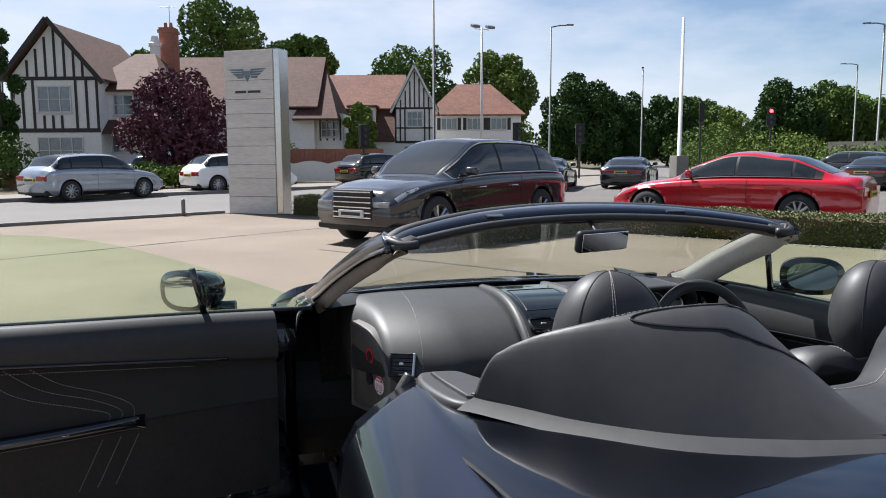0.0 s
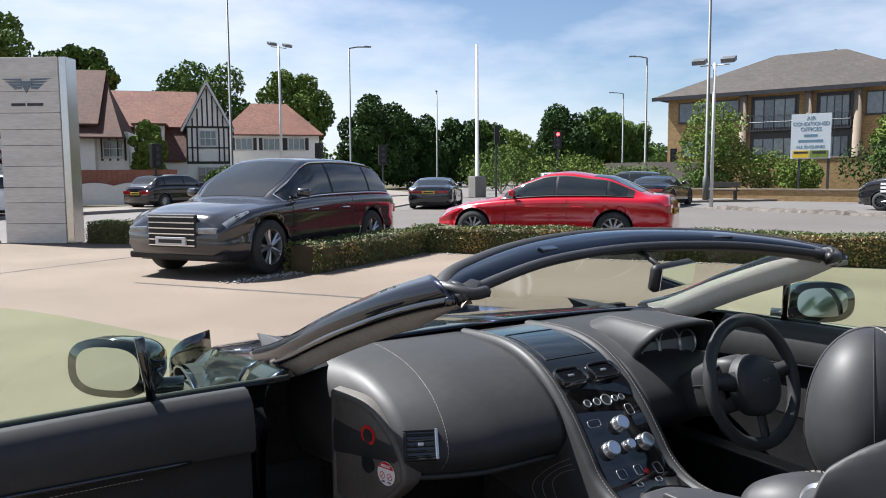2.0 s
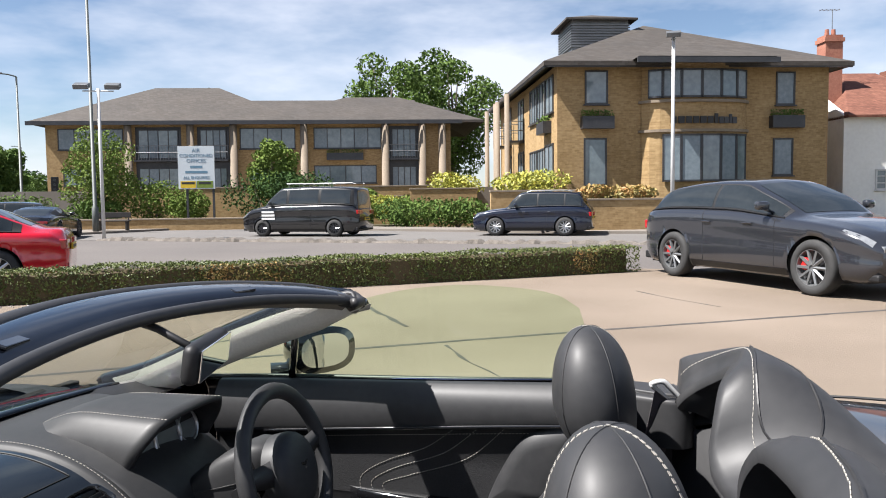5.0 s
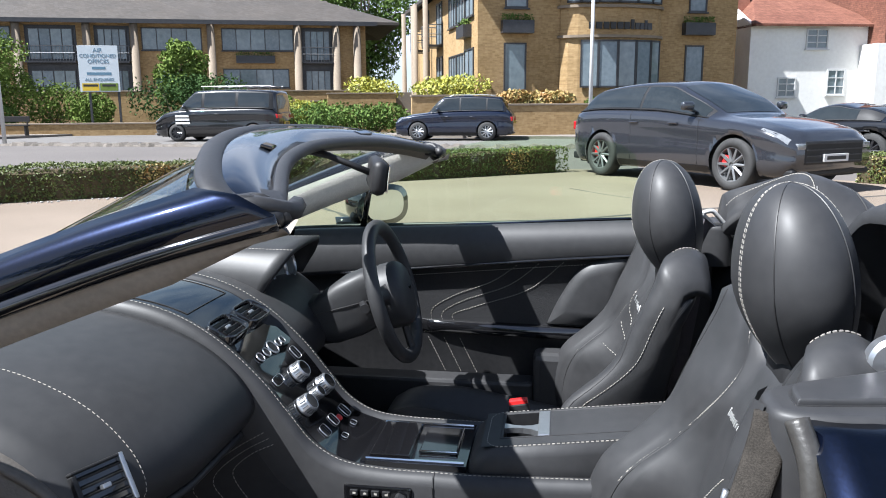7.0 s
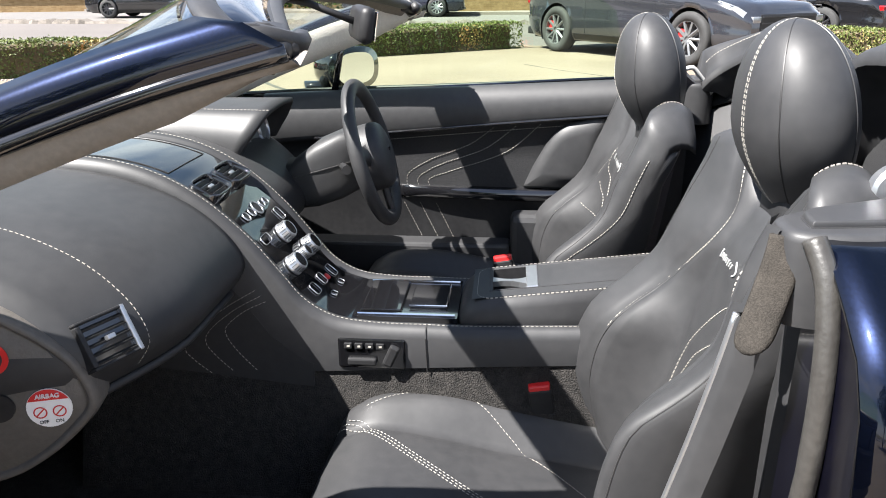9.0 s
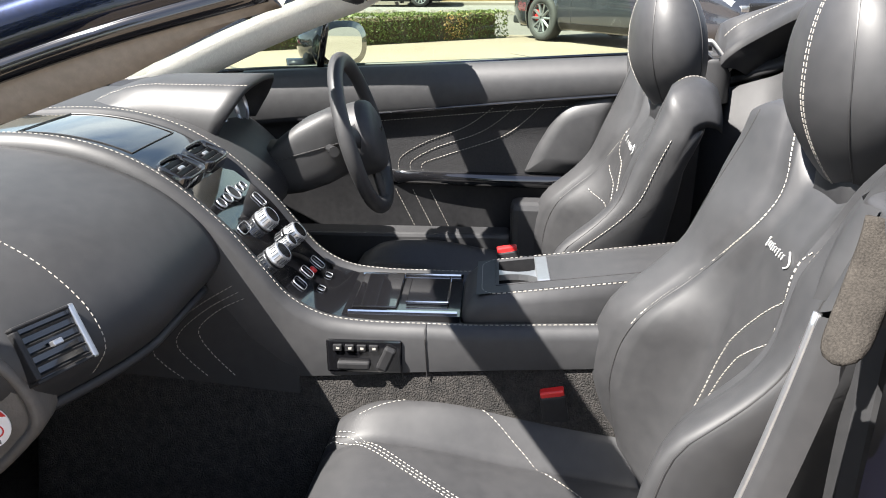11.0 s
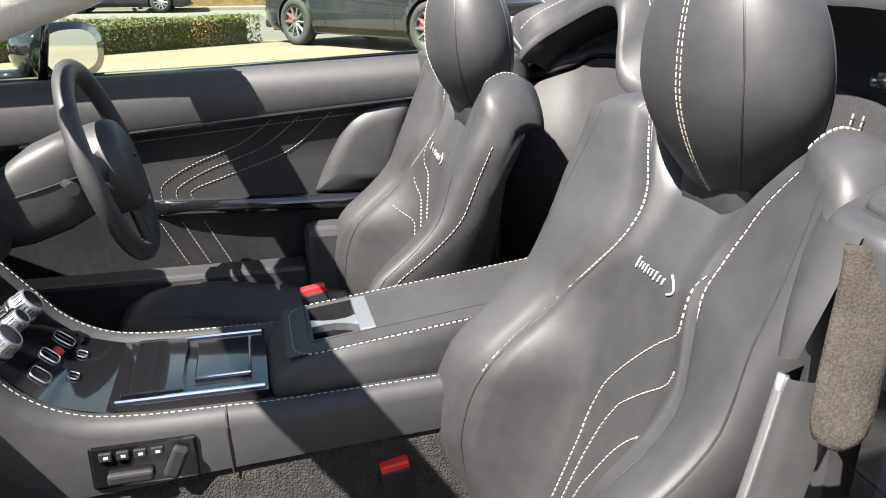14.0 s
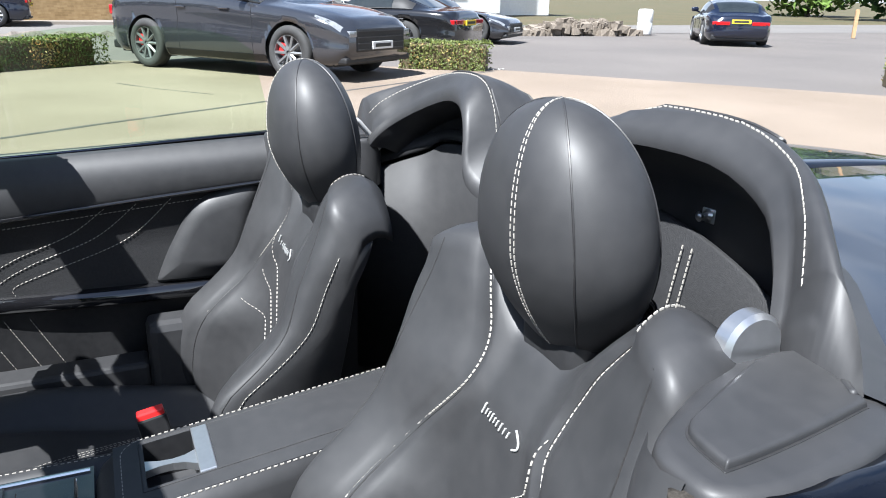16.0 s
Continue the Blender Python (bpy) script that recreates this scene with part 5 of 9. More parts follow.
    for y in ys:
        half_s = [low(y, k / 12) for k in range(13)] + [cab(y, f) for f in (.25, .5, .75, .94)] + [over(y, f) for f in (.06, .2, .45, .72, 1.0)]
        rows.append([(p.x, y, p.z) for p in half_s] + [(-p.x, y, p.z) for p in half_s[-2::-1]])
    bm = bmesh.new()
    g_ = skin(bm, rows)
    for r in (g_[0], g_[-1]):
        bm.faces.new(r)
    bm.faces.new([r[0] for r in g_] + [r[-1] for r in g_[::-1]])
    R = wheel_r + .055
    for cy in (yf, yr):
        for v in bm.verts:
            if abs(v.co.x) > W * .27 and v.co.z < wheel_r + R + .12:
                d = Vector((v.co.y - cy, v.co.z - wheel_r))
                if R * .80 < d.length < R + .04 and d.length > 1e-4:
                    d = d.normalized() * R
                    v.co.y, v.co.z = cy + d.x, wheel_r + d.y
    dead = []
    for f in bm.faces:
        c = f.calc_center_median()
        if len(f.verts) == 4 and abs(c.x) > W * .27 and min(math.hypot(c.y - cy, c.z - wheel_r) for cy in (yf, yr)) < R * .985:
            dead.append(f)
    bmesh.ops.delete(bm, geom=dead, context="FACES")
    bmesh.ops.recalc_face_normals(bm, faces=bm.faces)
    part("body", bm, coat, t, "", True)
    for cy in (yf, yr):
        for s in (-1, 1):
            bm = bmesh.new()
            rows = []
            for x in (W / 2 - .05, W / 2 - .36):
                rows.append([(s * x, cy + (R + .005) * math.cos(a), wheel_r + (R + .005) * math.sin(a)) for a in (math.pi * (k - 2) / 14 for k in range(19))])
            skin(bm, rows)
            bm.faces.new([bm.verts.new(p) for p in rows[1]])
            part("wheel_arch_liner", bm, PLASTIC, t)
    # glass: where the cabin stands high enough over the shoulder
    y_front = next(y for y in span(ws[0] + .1, ws[1] - .3, .02) if frame_pts(y)[3] > .15)
    y_rear = next(y for y in span(rr[0] - .05, rr[1] + .3, .02) if frame_pts(y)[3] > .17)

    def side_patch(y0, y1, f0, f1, s, lift_, n=10):
        rows = []
        for k in range(n + 1):
            y = y0 + (y1 - y0) * k / n
            g = frame_pts(y)[3]
            a, b = f0, 1 - (1 - f1) * max(1.0, .30 / g)
            b = max(b, a + .04)
            rows.append([Vector((s * (p.x + lift_), p.y, p.z + lift_ * .3)) for p in (cab(y, a + (b - a) * j / 5) for j in range(6))])
        return rows
    for s in (-1, 1):
        bm = bmesh.new()
        skin(bm, side_patch(y_front, y_rear, .05, .93, s, .003, 30), flip=s > 0)
        part("window_surround", bm, PLASTIC, t, "", True)
        for a, b in panes:
            bm = bmesh.new()
            skin(bm, side_patch(y_front - .06 + (y_rear - y_front + .12) * a, y_front - .06 + (y_rear - y_front + .12) * b, .10, .88, s, .006, 12), flip=s > 0)
            part("side_window", bm, CARGLASS, t, "", True)
        edge = side_patch(y_front, y_rear, .05, .94, s, .010, 30)
        bm = bmesh.new()
        if chrome:
            tube(bm, [r[0] for r in edge] + [r[-1] for r in edge[::-1]] + [edge[0][0]], .012, 5)
            part("window_trim", bm, CHROME, t, "bright metal window trim")
        else:
            tube(bm, [r[0] for r in edge], .010, 5)
            part("window_trim", bm, PLASTIC, t)
        for yy in (y_front - .12, (y_front * .48 + y_rear * .52), y_rear + .30):
            if yr + R < yy < yf - R or yy < y_rear + .4 and len(panes) > 1 and yy > yr + R * .5:
                bm = bmesh.new()
                tube(bm, [Vector((s * (p.x + .0005), p.y, p.z)) for p in (low(yy, .12 + .86 * k / 10) for k in range(11))], .005, 4)
                part("shut_line", bm, PLASTIC, t)
        bm = bmesh.new()
        skin(bm, [[Vector((s * (p.x + .006), p.y, p.z)) for p in (low(y, f) for f in (.0, .08, .16))] for y in span(yf - R - .02, yr + R + .02, .2)], flip=s > 0)
        part("sill_trim", bm, PLASTIC, t, "", True)
    for front in (True, False):
        y0, y1 = (ws[0] - .03, ws[1] + .10) if front else (rr[0] + .06, rr[1] - .04)
        rows = []
        for k in range(9):
            y = y0 + (y1 - y0) * k / 8
            right = [over(y, f) for f in (.10, .3, .55, .8, 1.0)]
            rows.append([Vector((p.x, p.y, p.z + .006)) for p in right] + [Vector((-p.x, p.y, p.z + .006)) for p in right[-2::-1]])
        bm = bmesh.new()
        skin(bm, rows)
        part("windscreen" if front else "rear_window", bm, CARGLASS, t, "", True)
    for s in (-1, 1):
        for cy in (yf, yr):
            wheel_parts(t, s * (W / 2 - .13), cy, wheel_r, .24, rim, spokes, s, caliper)
        bm = bmesh.new()
        box(bm, (-.105, -.05, -.065), (.105, .07, .065), .04, pose(s * (W / 2 + .055), ws[0] - .42, belt + .095, 0, 0, -12 * s))
        tube(bm, [(s * (W / 2 - .1), ws[0] - .40, belt + .01), (s * (W / 2 + .02), ws[0] - .42, belt + .05)], .025, 6)
        part("door_mirror", bm, coat, t, "", True)
        # lamps
        bm = bmesh.new()
        rows = [[Vector((s * (p.x + .004), p.y + .004, p.z)) for p in (low(y, .74 + .05 * k + .24 * j / 4) for j in range(5))] for k, y in enumerate((hl - .10, hl - .22, hl - .36, hl - .50))]
        skin(bm, rows)
        xq = half(hl)
        box(bm, (s * (xq - .34), hl - .06, nose - .30), (s * (xq - .03), hl + .006, nose - .215), .008)
        bmesh.ops.recalc_face_normals(bm, faces=bm.faces)
        part("headlamp", bm, HEADLAMP, t, "clear headlamp", True)
        bm = bmesh.new()
        tz, th = tail - tail_lamp[1] - .19, tail_lamp[1]
        if box_back:
            tz = belt - th - .18
        xw = half(-hl + .1)
        box(bm, (s * (xw - tail_lamp[0] + .0), -hl - .012, tz), (s * (xw - .12), -hl + .2, tz + th), .015)
        box(bm, (s * (xw - .20), -hl + .0, tz), (s * (xw - .02), -hl + .16, tz + th), .02)
        part("tail_lamp", bm, TAILRED, t, "red tail lamp")
        if rails:
            bm = bmesh.new()
            tube(bm, [(s * (W / 2 - .33), ws[1] - .2, H - .06), (s * (W / 2 - .33), ws[1] - .35, H), (s * (W / 2 - .33), rr[1] + .4, H), (s * (W / 2 - .33), rr[1] + .2, H - .06)], .018, 6)
            part("roof_rail", bm, GREYMETAL, t)
        for yy in (ws[0] - .55 - .12, ws[0] - 1.6):
            if yy > yr:
                bm = bmesh.new()
                tube(bm, [(s * (half(yy) + .012), yy, belt - .17), (s * (half(yy) + .02), yy - .1, belt - .165), (s * (half(yy) + .012), yy - .2, belt - .17)], .014, 6)
                part("door_handle", bm, coat if not chrome else CHROME, t)
    gw, gz, gh = grille
    bm = bmesh.new()
    box(bm, (-gw, hl - .05, gz), (gw, hl + .012, gz + gh), .03)
    gr = part("grille", bm, PLASTIC, t, "black front grille")
    for k in range(max(3, int(gh / .07))):
        z = gz + gh * (k + .5) / max(3, int(gh / .07))
        one_box("grille_slat", (-gw * .95, hl + .012, z - .008), (gw * .95, hl + .022, z + .008), CHROME if chrome else DARKMETAL, gr)
    for on, y, d, mm in ((plate_f, hl + .014, 1, PLATE_W), (plate_r, -hl - .02, -1, PLATE_Y)):
        if on:
            z = gz + .04 if d > 0 else .62
            pl = one_box("number_plate", (-.26, min(y, y + d * .03), z), (.26, max(y, y + d * .03), z + .11), mm, t, "white plate" if d > 0 else "yellow plate", .004)
            one_box("lettering_bar", (-.2, min(y + d * .03, y + d * .034), z + .03), (.2, max(y + d * .03, y + d * .034), z + .08), INK, pl)
    one_box("bumper", (-half(hl - .3) + .12, hl - .30, lift + .02), (half(hl - .3) - .12, hl - .02, lift + .12), PLASTIC, t, "", .03)
    one_box("bumper", (-half(hl - .3) + .10, -hl + .03, lift + .02), (half(hl - .3) - .10, -hl + .30, lift + .16), PLASTIC, t, "", .03)
    one_box("underbody", (-W / 2 + .18, -hl + .25, lift - .02), (W / 2 - .18, hl - .25, lift + .06), PLASTIC, t)
    return t


GREY_PAINT = paint("graphite_grey_paint", (0.022, 0.023, 0.027), 0.4)
RED_PAINT = paint("red_paint", (0.42, 0.005, 0.016), 0.2)
SLATE_PAINT = paint("slate_grey_paint", (0.024, 0.026, 0.032), 0.5)
BLACK_PAINT = paint("black_paint", (0.008, 0.008, 0.009), 0.2)
BLUE_PAINT = paint("dark_blue_paint", (0.005, 0.008, 0.020), 0.4)
SILVER_PAINT = paint("silver_blue_paint", (0.33, 0.37, 0.42), 0.7)
WHITE_PAINT = paint("white_paint_coat", (0.75, 0.75, 0.75), 0.0)
BRIGHT_BLUE = paint("bright_blue_paint", (0.01, 0.10, 0.36), 0.3)

SUV = dict(L=5.05, W=1.97, H=1.69, wb=2.99, fo=0.90, belt=1.04, nose=0.92, hood=1.05, tail=1.10, ws=(1.30, 0.30), rr=(-2.36, -1.72), wheel_r=0.385, panes=((0, .36), (.38, .72), (.74, .97)), chrome=True, box_back=True, tumble=.24, lift=.24)
aud = Vector((3.27, 10.22, 0)) + Vector((-0.58, 0.81, 0)) * 0.86
parked_car("dark grey estate SUV with bright grille and plates", "car", heading(aud.x, aud.y, -0.81, -0.58), GREY_PAINT, rim=ALLOY, spokes=5, grille=(.42, .42, .46), **SUV)
dbx = Vector((11.65, -2.05, 0)) + D * 0.86
parked_car("slate grey sporty SUV with red brake calipers", "car", heading(dbx.x, dbx.y, -0.81, -0.58), SLATE_PAINT, L=5.04, W=2.0, H=1.67, wb=3.05, fo=.95, belt=1.15, nose=.94, hood=1.11, tail=1.16, ws=(1.12, .10), rr=(-2.42, -1.62),
           wheel_r=.39, rim=GREYMETAL, spokes=10, panes=((0, .46), (.48, .95)), grille=(.62, .42, .34), caliper=CALIPER, lift=.24, tumble=.27, plate_r=False)
redc = Vector((7.95, 10.4, 0)) + N * 0.80
parked_car("glossy red saloon car beside the hedge", "car", heading(redc.x, redc.y, -0.575, 0.818), RED_PAINT, L=4.64, W=1.86, H=1.44, wb=2.82, fo=.82, belt=.93, nose=.74, hood=.93, tail=1.0, ws=(1.05, .10), rr=(-1.85, -.85), wheel_r=.335,
           panes=((0, .42), (.44, .82), (.84, .97)), grille=(.4, .3, .22), tumble=.24)
GT = dict(L=4.7, W=1.92, H=1.29, wb=2.75, fo=.85, belt=.90, nose=.68, hood=.88, tail=.93, ws=(.55, -.1), rr=(-1.75, -.75), wheel_r=.35, panes=((0, .75),), grille=(.6, .28, .26), tumble=.28, lift=.15, rim=ALLOY_DARK, tail_lamp=(.55, .10))
parked_car("dark grey sports coupe parked nose away", "car", heading(15.6, 27.6, 0.62, 0.78), GREY_PAINT, **GT)
parked_car("black sports coupe on the verge", "car", heading(11.6, 27.2, 0.55, 0.84), BLACK_PAINT, **GT)
parked_car("dark grey sports coupe parked nose away", "car", heading(21.4, 26.9, 0.62, 0.78), GREY_PAINT, **GT)
parked_car("dark sports coupe behind the red saloon", "car", heading(24.0, 22.6, 0.8, 0.4), BLACK_PAINT, **GT)
HATCH = dict(L=4.4, W=1.81, H=1.5, wb=2.68, fo=.93, belt=.98, nose=.80, hood=.98, tail=1.0, ws=(1.1, .3), rr=(-1.95, -1.45), wheel_r=.32, panes=((0, .42), (.44, .82), (.84, .97)), grille=(.5, .3, .2), box_back=True, tumble=.22)
parked_car("silver-blue hatchback on the side road", "car", heading(-5.35, 25.6, 0.72, 0.69), SILVER_PAINT, **HATCH)
parked_car("white hatchback at the kerb", "car", heading(-0.6, 29.6, 0.88, 0.47), WHITE_PAINT, **HATCH)
parked_car("bright blue hatchback on a house drive", "car", heading(-3.9, 40.6, 0.95, -0.2), BRIGHT_BLUE, **HATCH)
parked_car("grey hatchback at the road side", "car", heading(25.6, 26.2, -0.55, 0.83), GREY_PAINT, **HATCH)
parked_car("white hatchback far along the road", "car", heading(27.5, 34.5, 0.5, 0.8), WHITE_PAINT, **HATCH)
parked_car("dark hatchback before the garden wall", "car", heading(6.0, 34.5, 0.8, 0.5), BLACK_PAINT, **HATCH)
parked_car("dark compact SUV at the far kerb", "car", heading(27.85, 3.6, 0.03, 1.0), BLUE_PAINT, L=4.43, W=1.81, H=1.67, wb=2.6, fo=.89, belt=1.05, nose=.9, hood=1.05, tail=1.05, ws=(.95, .35), rr=(-2.05, -1.7), wheel_r=.34, panes=((0, .38), (.40, .74), (.76, .97)), box_back=True, tumble=.22, rails=True)
parked_car("dark blue sports coupe seen from behind", "car", heading(17.8, -18.2, 0.8, -0.55), BLUE_PAINT, L=4.4, W=1.85, H=1.28, wb=2.45, fo=.95, belt=.86, nose=.7, hood=.85, tail=.86, ws=(.75, .1), rr=(-1.7, -.9), wheel_r=.34, panes=((0, .8),), tumble=.28, lift=.15, tail_lamp=(.5, .1))
parked_car("black sports coupe with red tail light", "car", heading(16.2, -6.2, 0.75, 0.66), BLACK_PAINT, **GT)
parked_car("blue-grey sports car with lime trim", "car", heading(19.6, -9.2, -0.7, -0.7), SLATE_PAINT, **GT)


def van():
    m = heading(27.1, 12.6, 0.02, 1.0)
    t = parked_car("black panel van with a roof ladder rack", "van", m, BLACK_PAINT, L=5.0, W=1.95, H=1.95, wb=3.1, fo=.95, belt=1.20, nose=1.0, hood=1.20, tail=1.2, ws=(1.55, .75), rr=(-2.45, -2.35), wheel_r=.33, rim=ALLOY_DARK, panes=((0, .24), (.27, .60), (.63, .95)), box_back=True, tumble=.16, name="van")
    bm = bmesh.new()
    for x in (-.62, .62):
        tube(bm, [(x, .6, 2.06), (x, -2.2, 2.06)], .02, 6)
    for k in range(7):
        tube(bm, [(-.62, .5 - k * .44, 2.06), (.62, .5 - k * .44, 2.06)], .016, 5)
        for x in (-.62, .62):
            tube(bm, [(x, .5 - k * .44, 1.90), (x, .5 - k * .44, 2.06)], .012, 4)
    part("roof_rack", bm, GREYMETAL, t, "silver ladder roof rack")
    for k in range(3):
        one_box("lettering_bar", (-.99, 1.0 - k * .02, .92 - k * .13), (-.978, 1.55, 1.0 - k * .13), WHITEPAINT, t)


van()


# ---- the open roadster ----
LEATHER = mat("black_leather", (0.0215, 0.0217, 0.0230), 0.56, color2=(0.0290, 0.0288, 0.0300), scale=6, fine=45, bump=0.04, bump_scale=900, spec=0.38, coat=0.11)
LEATHER.node_tree.nodes["Principled BSDF"].inputs["Coat Roughness"].default_value = 0.38
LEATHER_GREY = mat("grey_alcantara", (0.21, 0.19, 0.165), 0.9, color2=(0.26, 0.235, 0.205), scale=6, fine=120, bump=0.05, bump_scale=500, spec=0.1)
# far pillar's copy of the grey trim, with sunlight put into its colour
TRIM_SUNLIT = mat("sunlit_pillar_trim", (0.60, 0.58, 0.53), 0.7, color2=(0.68, 0.66, 0.60), scale=6, fine=120, bump=0.2, bump_scale=300)
SUEDE = mat("perforated_leather", (0.016, 0.016, 0.017), 0.55, color2=(0.024, 0.024, 0.025), scale=5, fine=200, bump=0.2, bump_scale=500, spec=0.24)
CARPET = mat("black_carpet", (0.006, 0.0055, 0.005), 0.95, color2=(0.036, 0.032, 0.029), scale=60, fine=300, bump=1.0, bump_scale=330)
THREAD = mat("pale_thread", (0.34, 0.32, 0.285), 0.8)
SEAL_GREY = mat("grey_seal_rubber", (0.030, 0.028, 0.026), 0.4, color2=(0.042, 0.040, 0.037), scale=12, bump=0.1)
MIDNIGHT = mat("midnight_paint", (0.0014, 0.0024, 0.0070), 0.34, 0.93, color2=(0.0028, 0.0050, 0.015), scale=260, coat=1.0, spec=0.15)
JAMB = mat("jamb_paint", (0.0018, 0.0018, 0.004), 0.3, 0.1, color2=(0.003, 0.003, 0.007), scale=6, coat=1.0, spec=0.1)
GLOSSBLACK = mat("piano_black", (0.006, 0.006, 0.007), 0.06, coat=1.0)
RUBBER = mat("seal_rubber", (0.014, 0.014, 0.015), 0.5, color2=(0.024, 0.023, 0.023), scale=20, bump=0.02)
VELVET = mat("velvet_seal", (0.022, 0.020, 0.018), 0.95, color2=(0.046, 0.041, 0.036), scale=40, fine=500, bump=0.25, bump_scale=500, spec=0.05)
SATIN = mat("satin_silver", (0.52, 0.53, 0.55), 0.30, 0.9, color2=(0.46, 0.47, 0.49), scale=9)
MIRROR = mat("mirror_glass", (0.85, 0.88, 0.90), 0.01, 1.0)
GLASS_SIDE = glass("green_side_glass", (0.78, 0.93, 0.76), 0.06)
GLASS_SCREEN = glass("windscreen_glass", (0.82, 0.88, 0.80), 0.035)
BADGE = mat("badge_metal", (0.55, 0.55, 0.54), 0.35, 0.4)
BUCKLE = mat("red_button", (0.55, 0.02, 0.02), 0.35)
LEATHER_END = mat("grained_end_trim", (0.075, 0.068, 0.060), 0.55, color2=(0.10, 0.09, 0.08), scale=8, fine=90, bump=0.12, bump_scale=260)
LABEL_W = mat("label_white", (0.78, 0.76, 0.74), 0.5)

roadster = thing("roadster", "midnight blue open two-seat roadster with black leather interior, passenger door open", "car", pose(0, 0, 0))


def stitch(parent, pts, nrm=(0, 0, 1), length=0.0055, gap=0.0095, width=0.0005, lift=0.0008):
    """A row of pale thread stitches along a line lying on a surface."""
    P = [Vector(p) for p in pts]
    NN = nrm if isinstance(nrm, list) else [Vector(nrm)] * len(P)
    bm = bmesh.new()
    run = 0.0
    for i in range(len(P) - 1):
        a, b = P[i], P[i + 1]
        ln = (b - a).length
        if ln < 1e-6:
            continue
        d = (b - a) / ln
        n = Vector(NN[i]).normalized()
        s = d.cross(n).normalized() * width
        while run < ln:
            p = a + d * run + n * lift
            q = p + d * length
            vs = [bm.verts.new(v) for v in (p - s, q - s, q + s, p + s, p - n * .002 - s, q - n * .002 - s, q - n * .002 + s, p - n * .002 + s)]
            for f in ((0, 1, 2, 3), (0, 4, 5, 1), (3, 2, 6, 7), (1, 5, 6, 2), (0, 3, 7, 4)):
                bm.faces.new([vs[k] for k in f])
            run += gap
        run -= ln
    bmesh.ops.recalc_face_normals(bm, faces=bm.faces)
    return part("stitching", bm, THREAD, parent)


def stitch_on(parent, surf, uv, out=1.0, n=90, **kw):
    """Stitches along a path in a surface's own u, v."""
    path = spline([(u, v, 0) for u, v in uv], n)
    pts, nn = [], []
    for p in path:
        c = surf(p.x, p.y)
        a, b = surf(p.x + 1e-3, p.y), surf(p.x, p.y + 1e-3)
        m = (a - c).cross(b - c)
        nn.append(m.normalized() * out)
        pts.append(c)
    return stitch(parent, pts, nn, **kw)


# body shape, from nose to tail
W_K = [(-2.19, .62), (-2.08, .76), (-1.8, .885), (-1.3, .935), (-.8, .915), (-.3, .90), (.2, .905), (.8, .915), (1.3, .925), (1.7, .885), (2.0, .77), (2.15, .62)]
ZS_K = [(-2.19, .78), (-2.0, .85), (-1.5, .905), (-1.0, .93), (-.61, .945), (-.2, .92), (.27, .895), (.5, .885), (.8, .86), (1.3, .79), (1.7, .715), (2.0, .61), (2.15, .53)]
XS_K = [(-2.19, .46), (-2.0, .60), (-1.5, .73), (-1.0, .745), (-.61, .735), (-.2, .77), (.27, .80), (.8, .80), (1.3, .78), (1.7, .70), (2.0, .58), (2.15, .45)]
ZC_K = [(-2.19, .84), (-2.1, .885), (-1.9, .925), (-1.5, .95), (-1.15, .945), (.78, .885), (1.0, .865), (1.5, .78), (1.9, .67), (2.15, .56)]
EDGE_K = [(-1.185, 0.0), (-1.175, .08), (-1.16, .14), (-1.10, .34), (-1.02, .45), (-.92, .55), (-.77, .65), (-.66, .71), (-.60, .735)]


def side_points(y, n=17):
    w, zs, xs = curve1(W_K, y), curve1(ZS_K, y), curve1(XS_K, y)
    pts = [(w - .08, .16), (w - .018, .27), (w - .004, .42), (w, .56), (w - .006, .69), (w - .03, zs - .105), (xs + .055, zs - .028), (xs, zs)]
    return [(p.x, p.z) for p in spline([(a, 0, b) for a, b in pts], n)]


def deck_points(y, n=9):
    zs, xs, zc = curve1(ZS_K, y), curve1(XS_K, y), curve1(ZC_K, y)
    xe = curve1(EDGE_K, y) if -1.185 < y < 0 else 0.0
    ze = zc if xe == 0 else .93 + .012 * (1 - xe / .735)
    out = []
    for k in range(1, n + 1):
        f = k / n
        x = xs + (xe - xs) * f
        g = f * (xs - xe) / xs if xs else f
        out.append((x, zs + (ze - zs) * math.sin(math.pi / 2 * min(1.0, f * 1.0)) ** 0.8))
    return out


def arch_cut(bm, centers, r_wheel, R):
    for cy in centers:
        for v in bm.verts:
            if abs(v.co.x) > .6:
                d = Vector((v.co.y - cy, v.co.z - r_wheel))
                if R * .86 < d.length < R + .03:
                    d = d.normalized() * R
                    v.co.y, v.co.z = cy + d.x, r_wheel + d.y
    dead = [f for f in bm.faces if abs(f.calc_center_median().x) > .6 and min(math.hypot(f.calc_center_median().y - cy, f.calc_center_median().z - r_wheel) for cy in centers) < R * .985]
    bmesh.ops.delete(bm, geom=dead, context="FACES")


FRONT, REAR, WR = 1.30, -1.30, 0.345
D_F, D_R = 0.56, -0.62


def body_panel(name, ys, s, with_deck, label=""):
    bm = bmesh.new()
    rows = []
    for y in ys:
        pts = side_points(y) + (deck_points(y) if with_deck else [])
        rows.append([(s * x, y, z) for x, z in pts])
    skin(bm, rows, flip=s > 0)
    arch_cut(bm, (FRONT, REAR), WR, WR + .05)
    bmesh.ops.recalc_face_normals(bm, faces=bm.faces)
    ob = part(name, bm, MIDNIGHT, roadster, label, True)
    md = ob.modifiers.new("thick", "SOLIDIFY")
    md.thickness, md.offset = 0.006, -1.0
    return ob


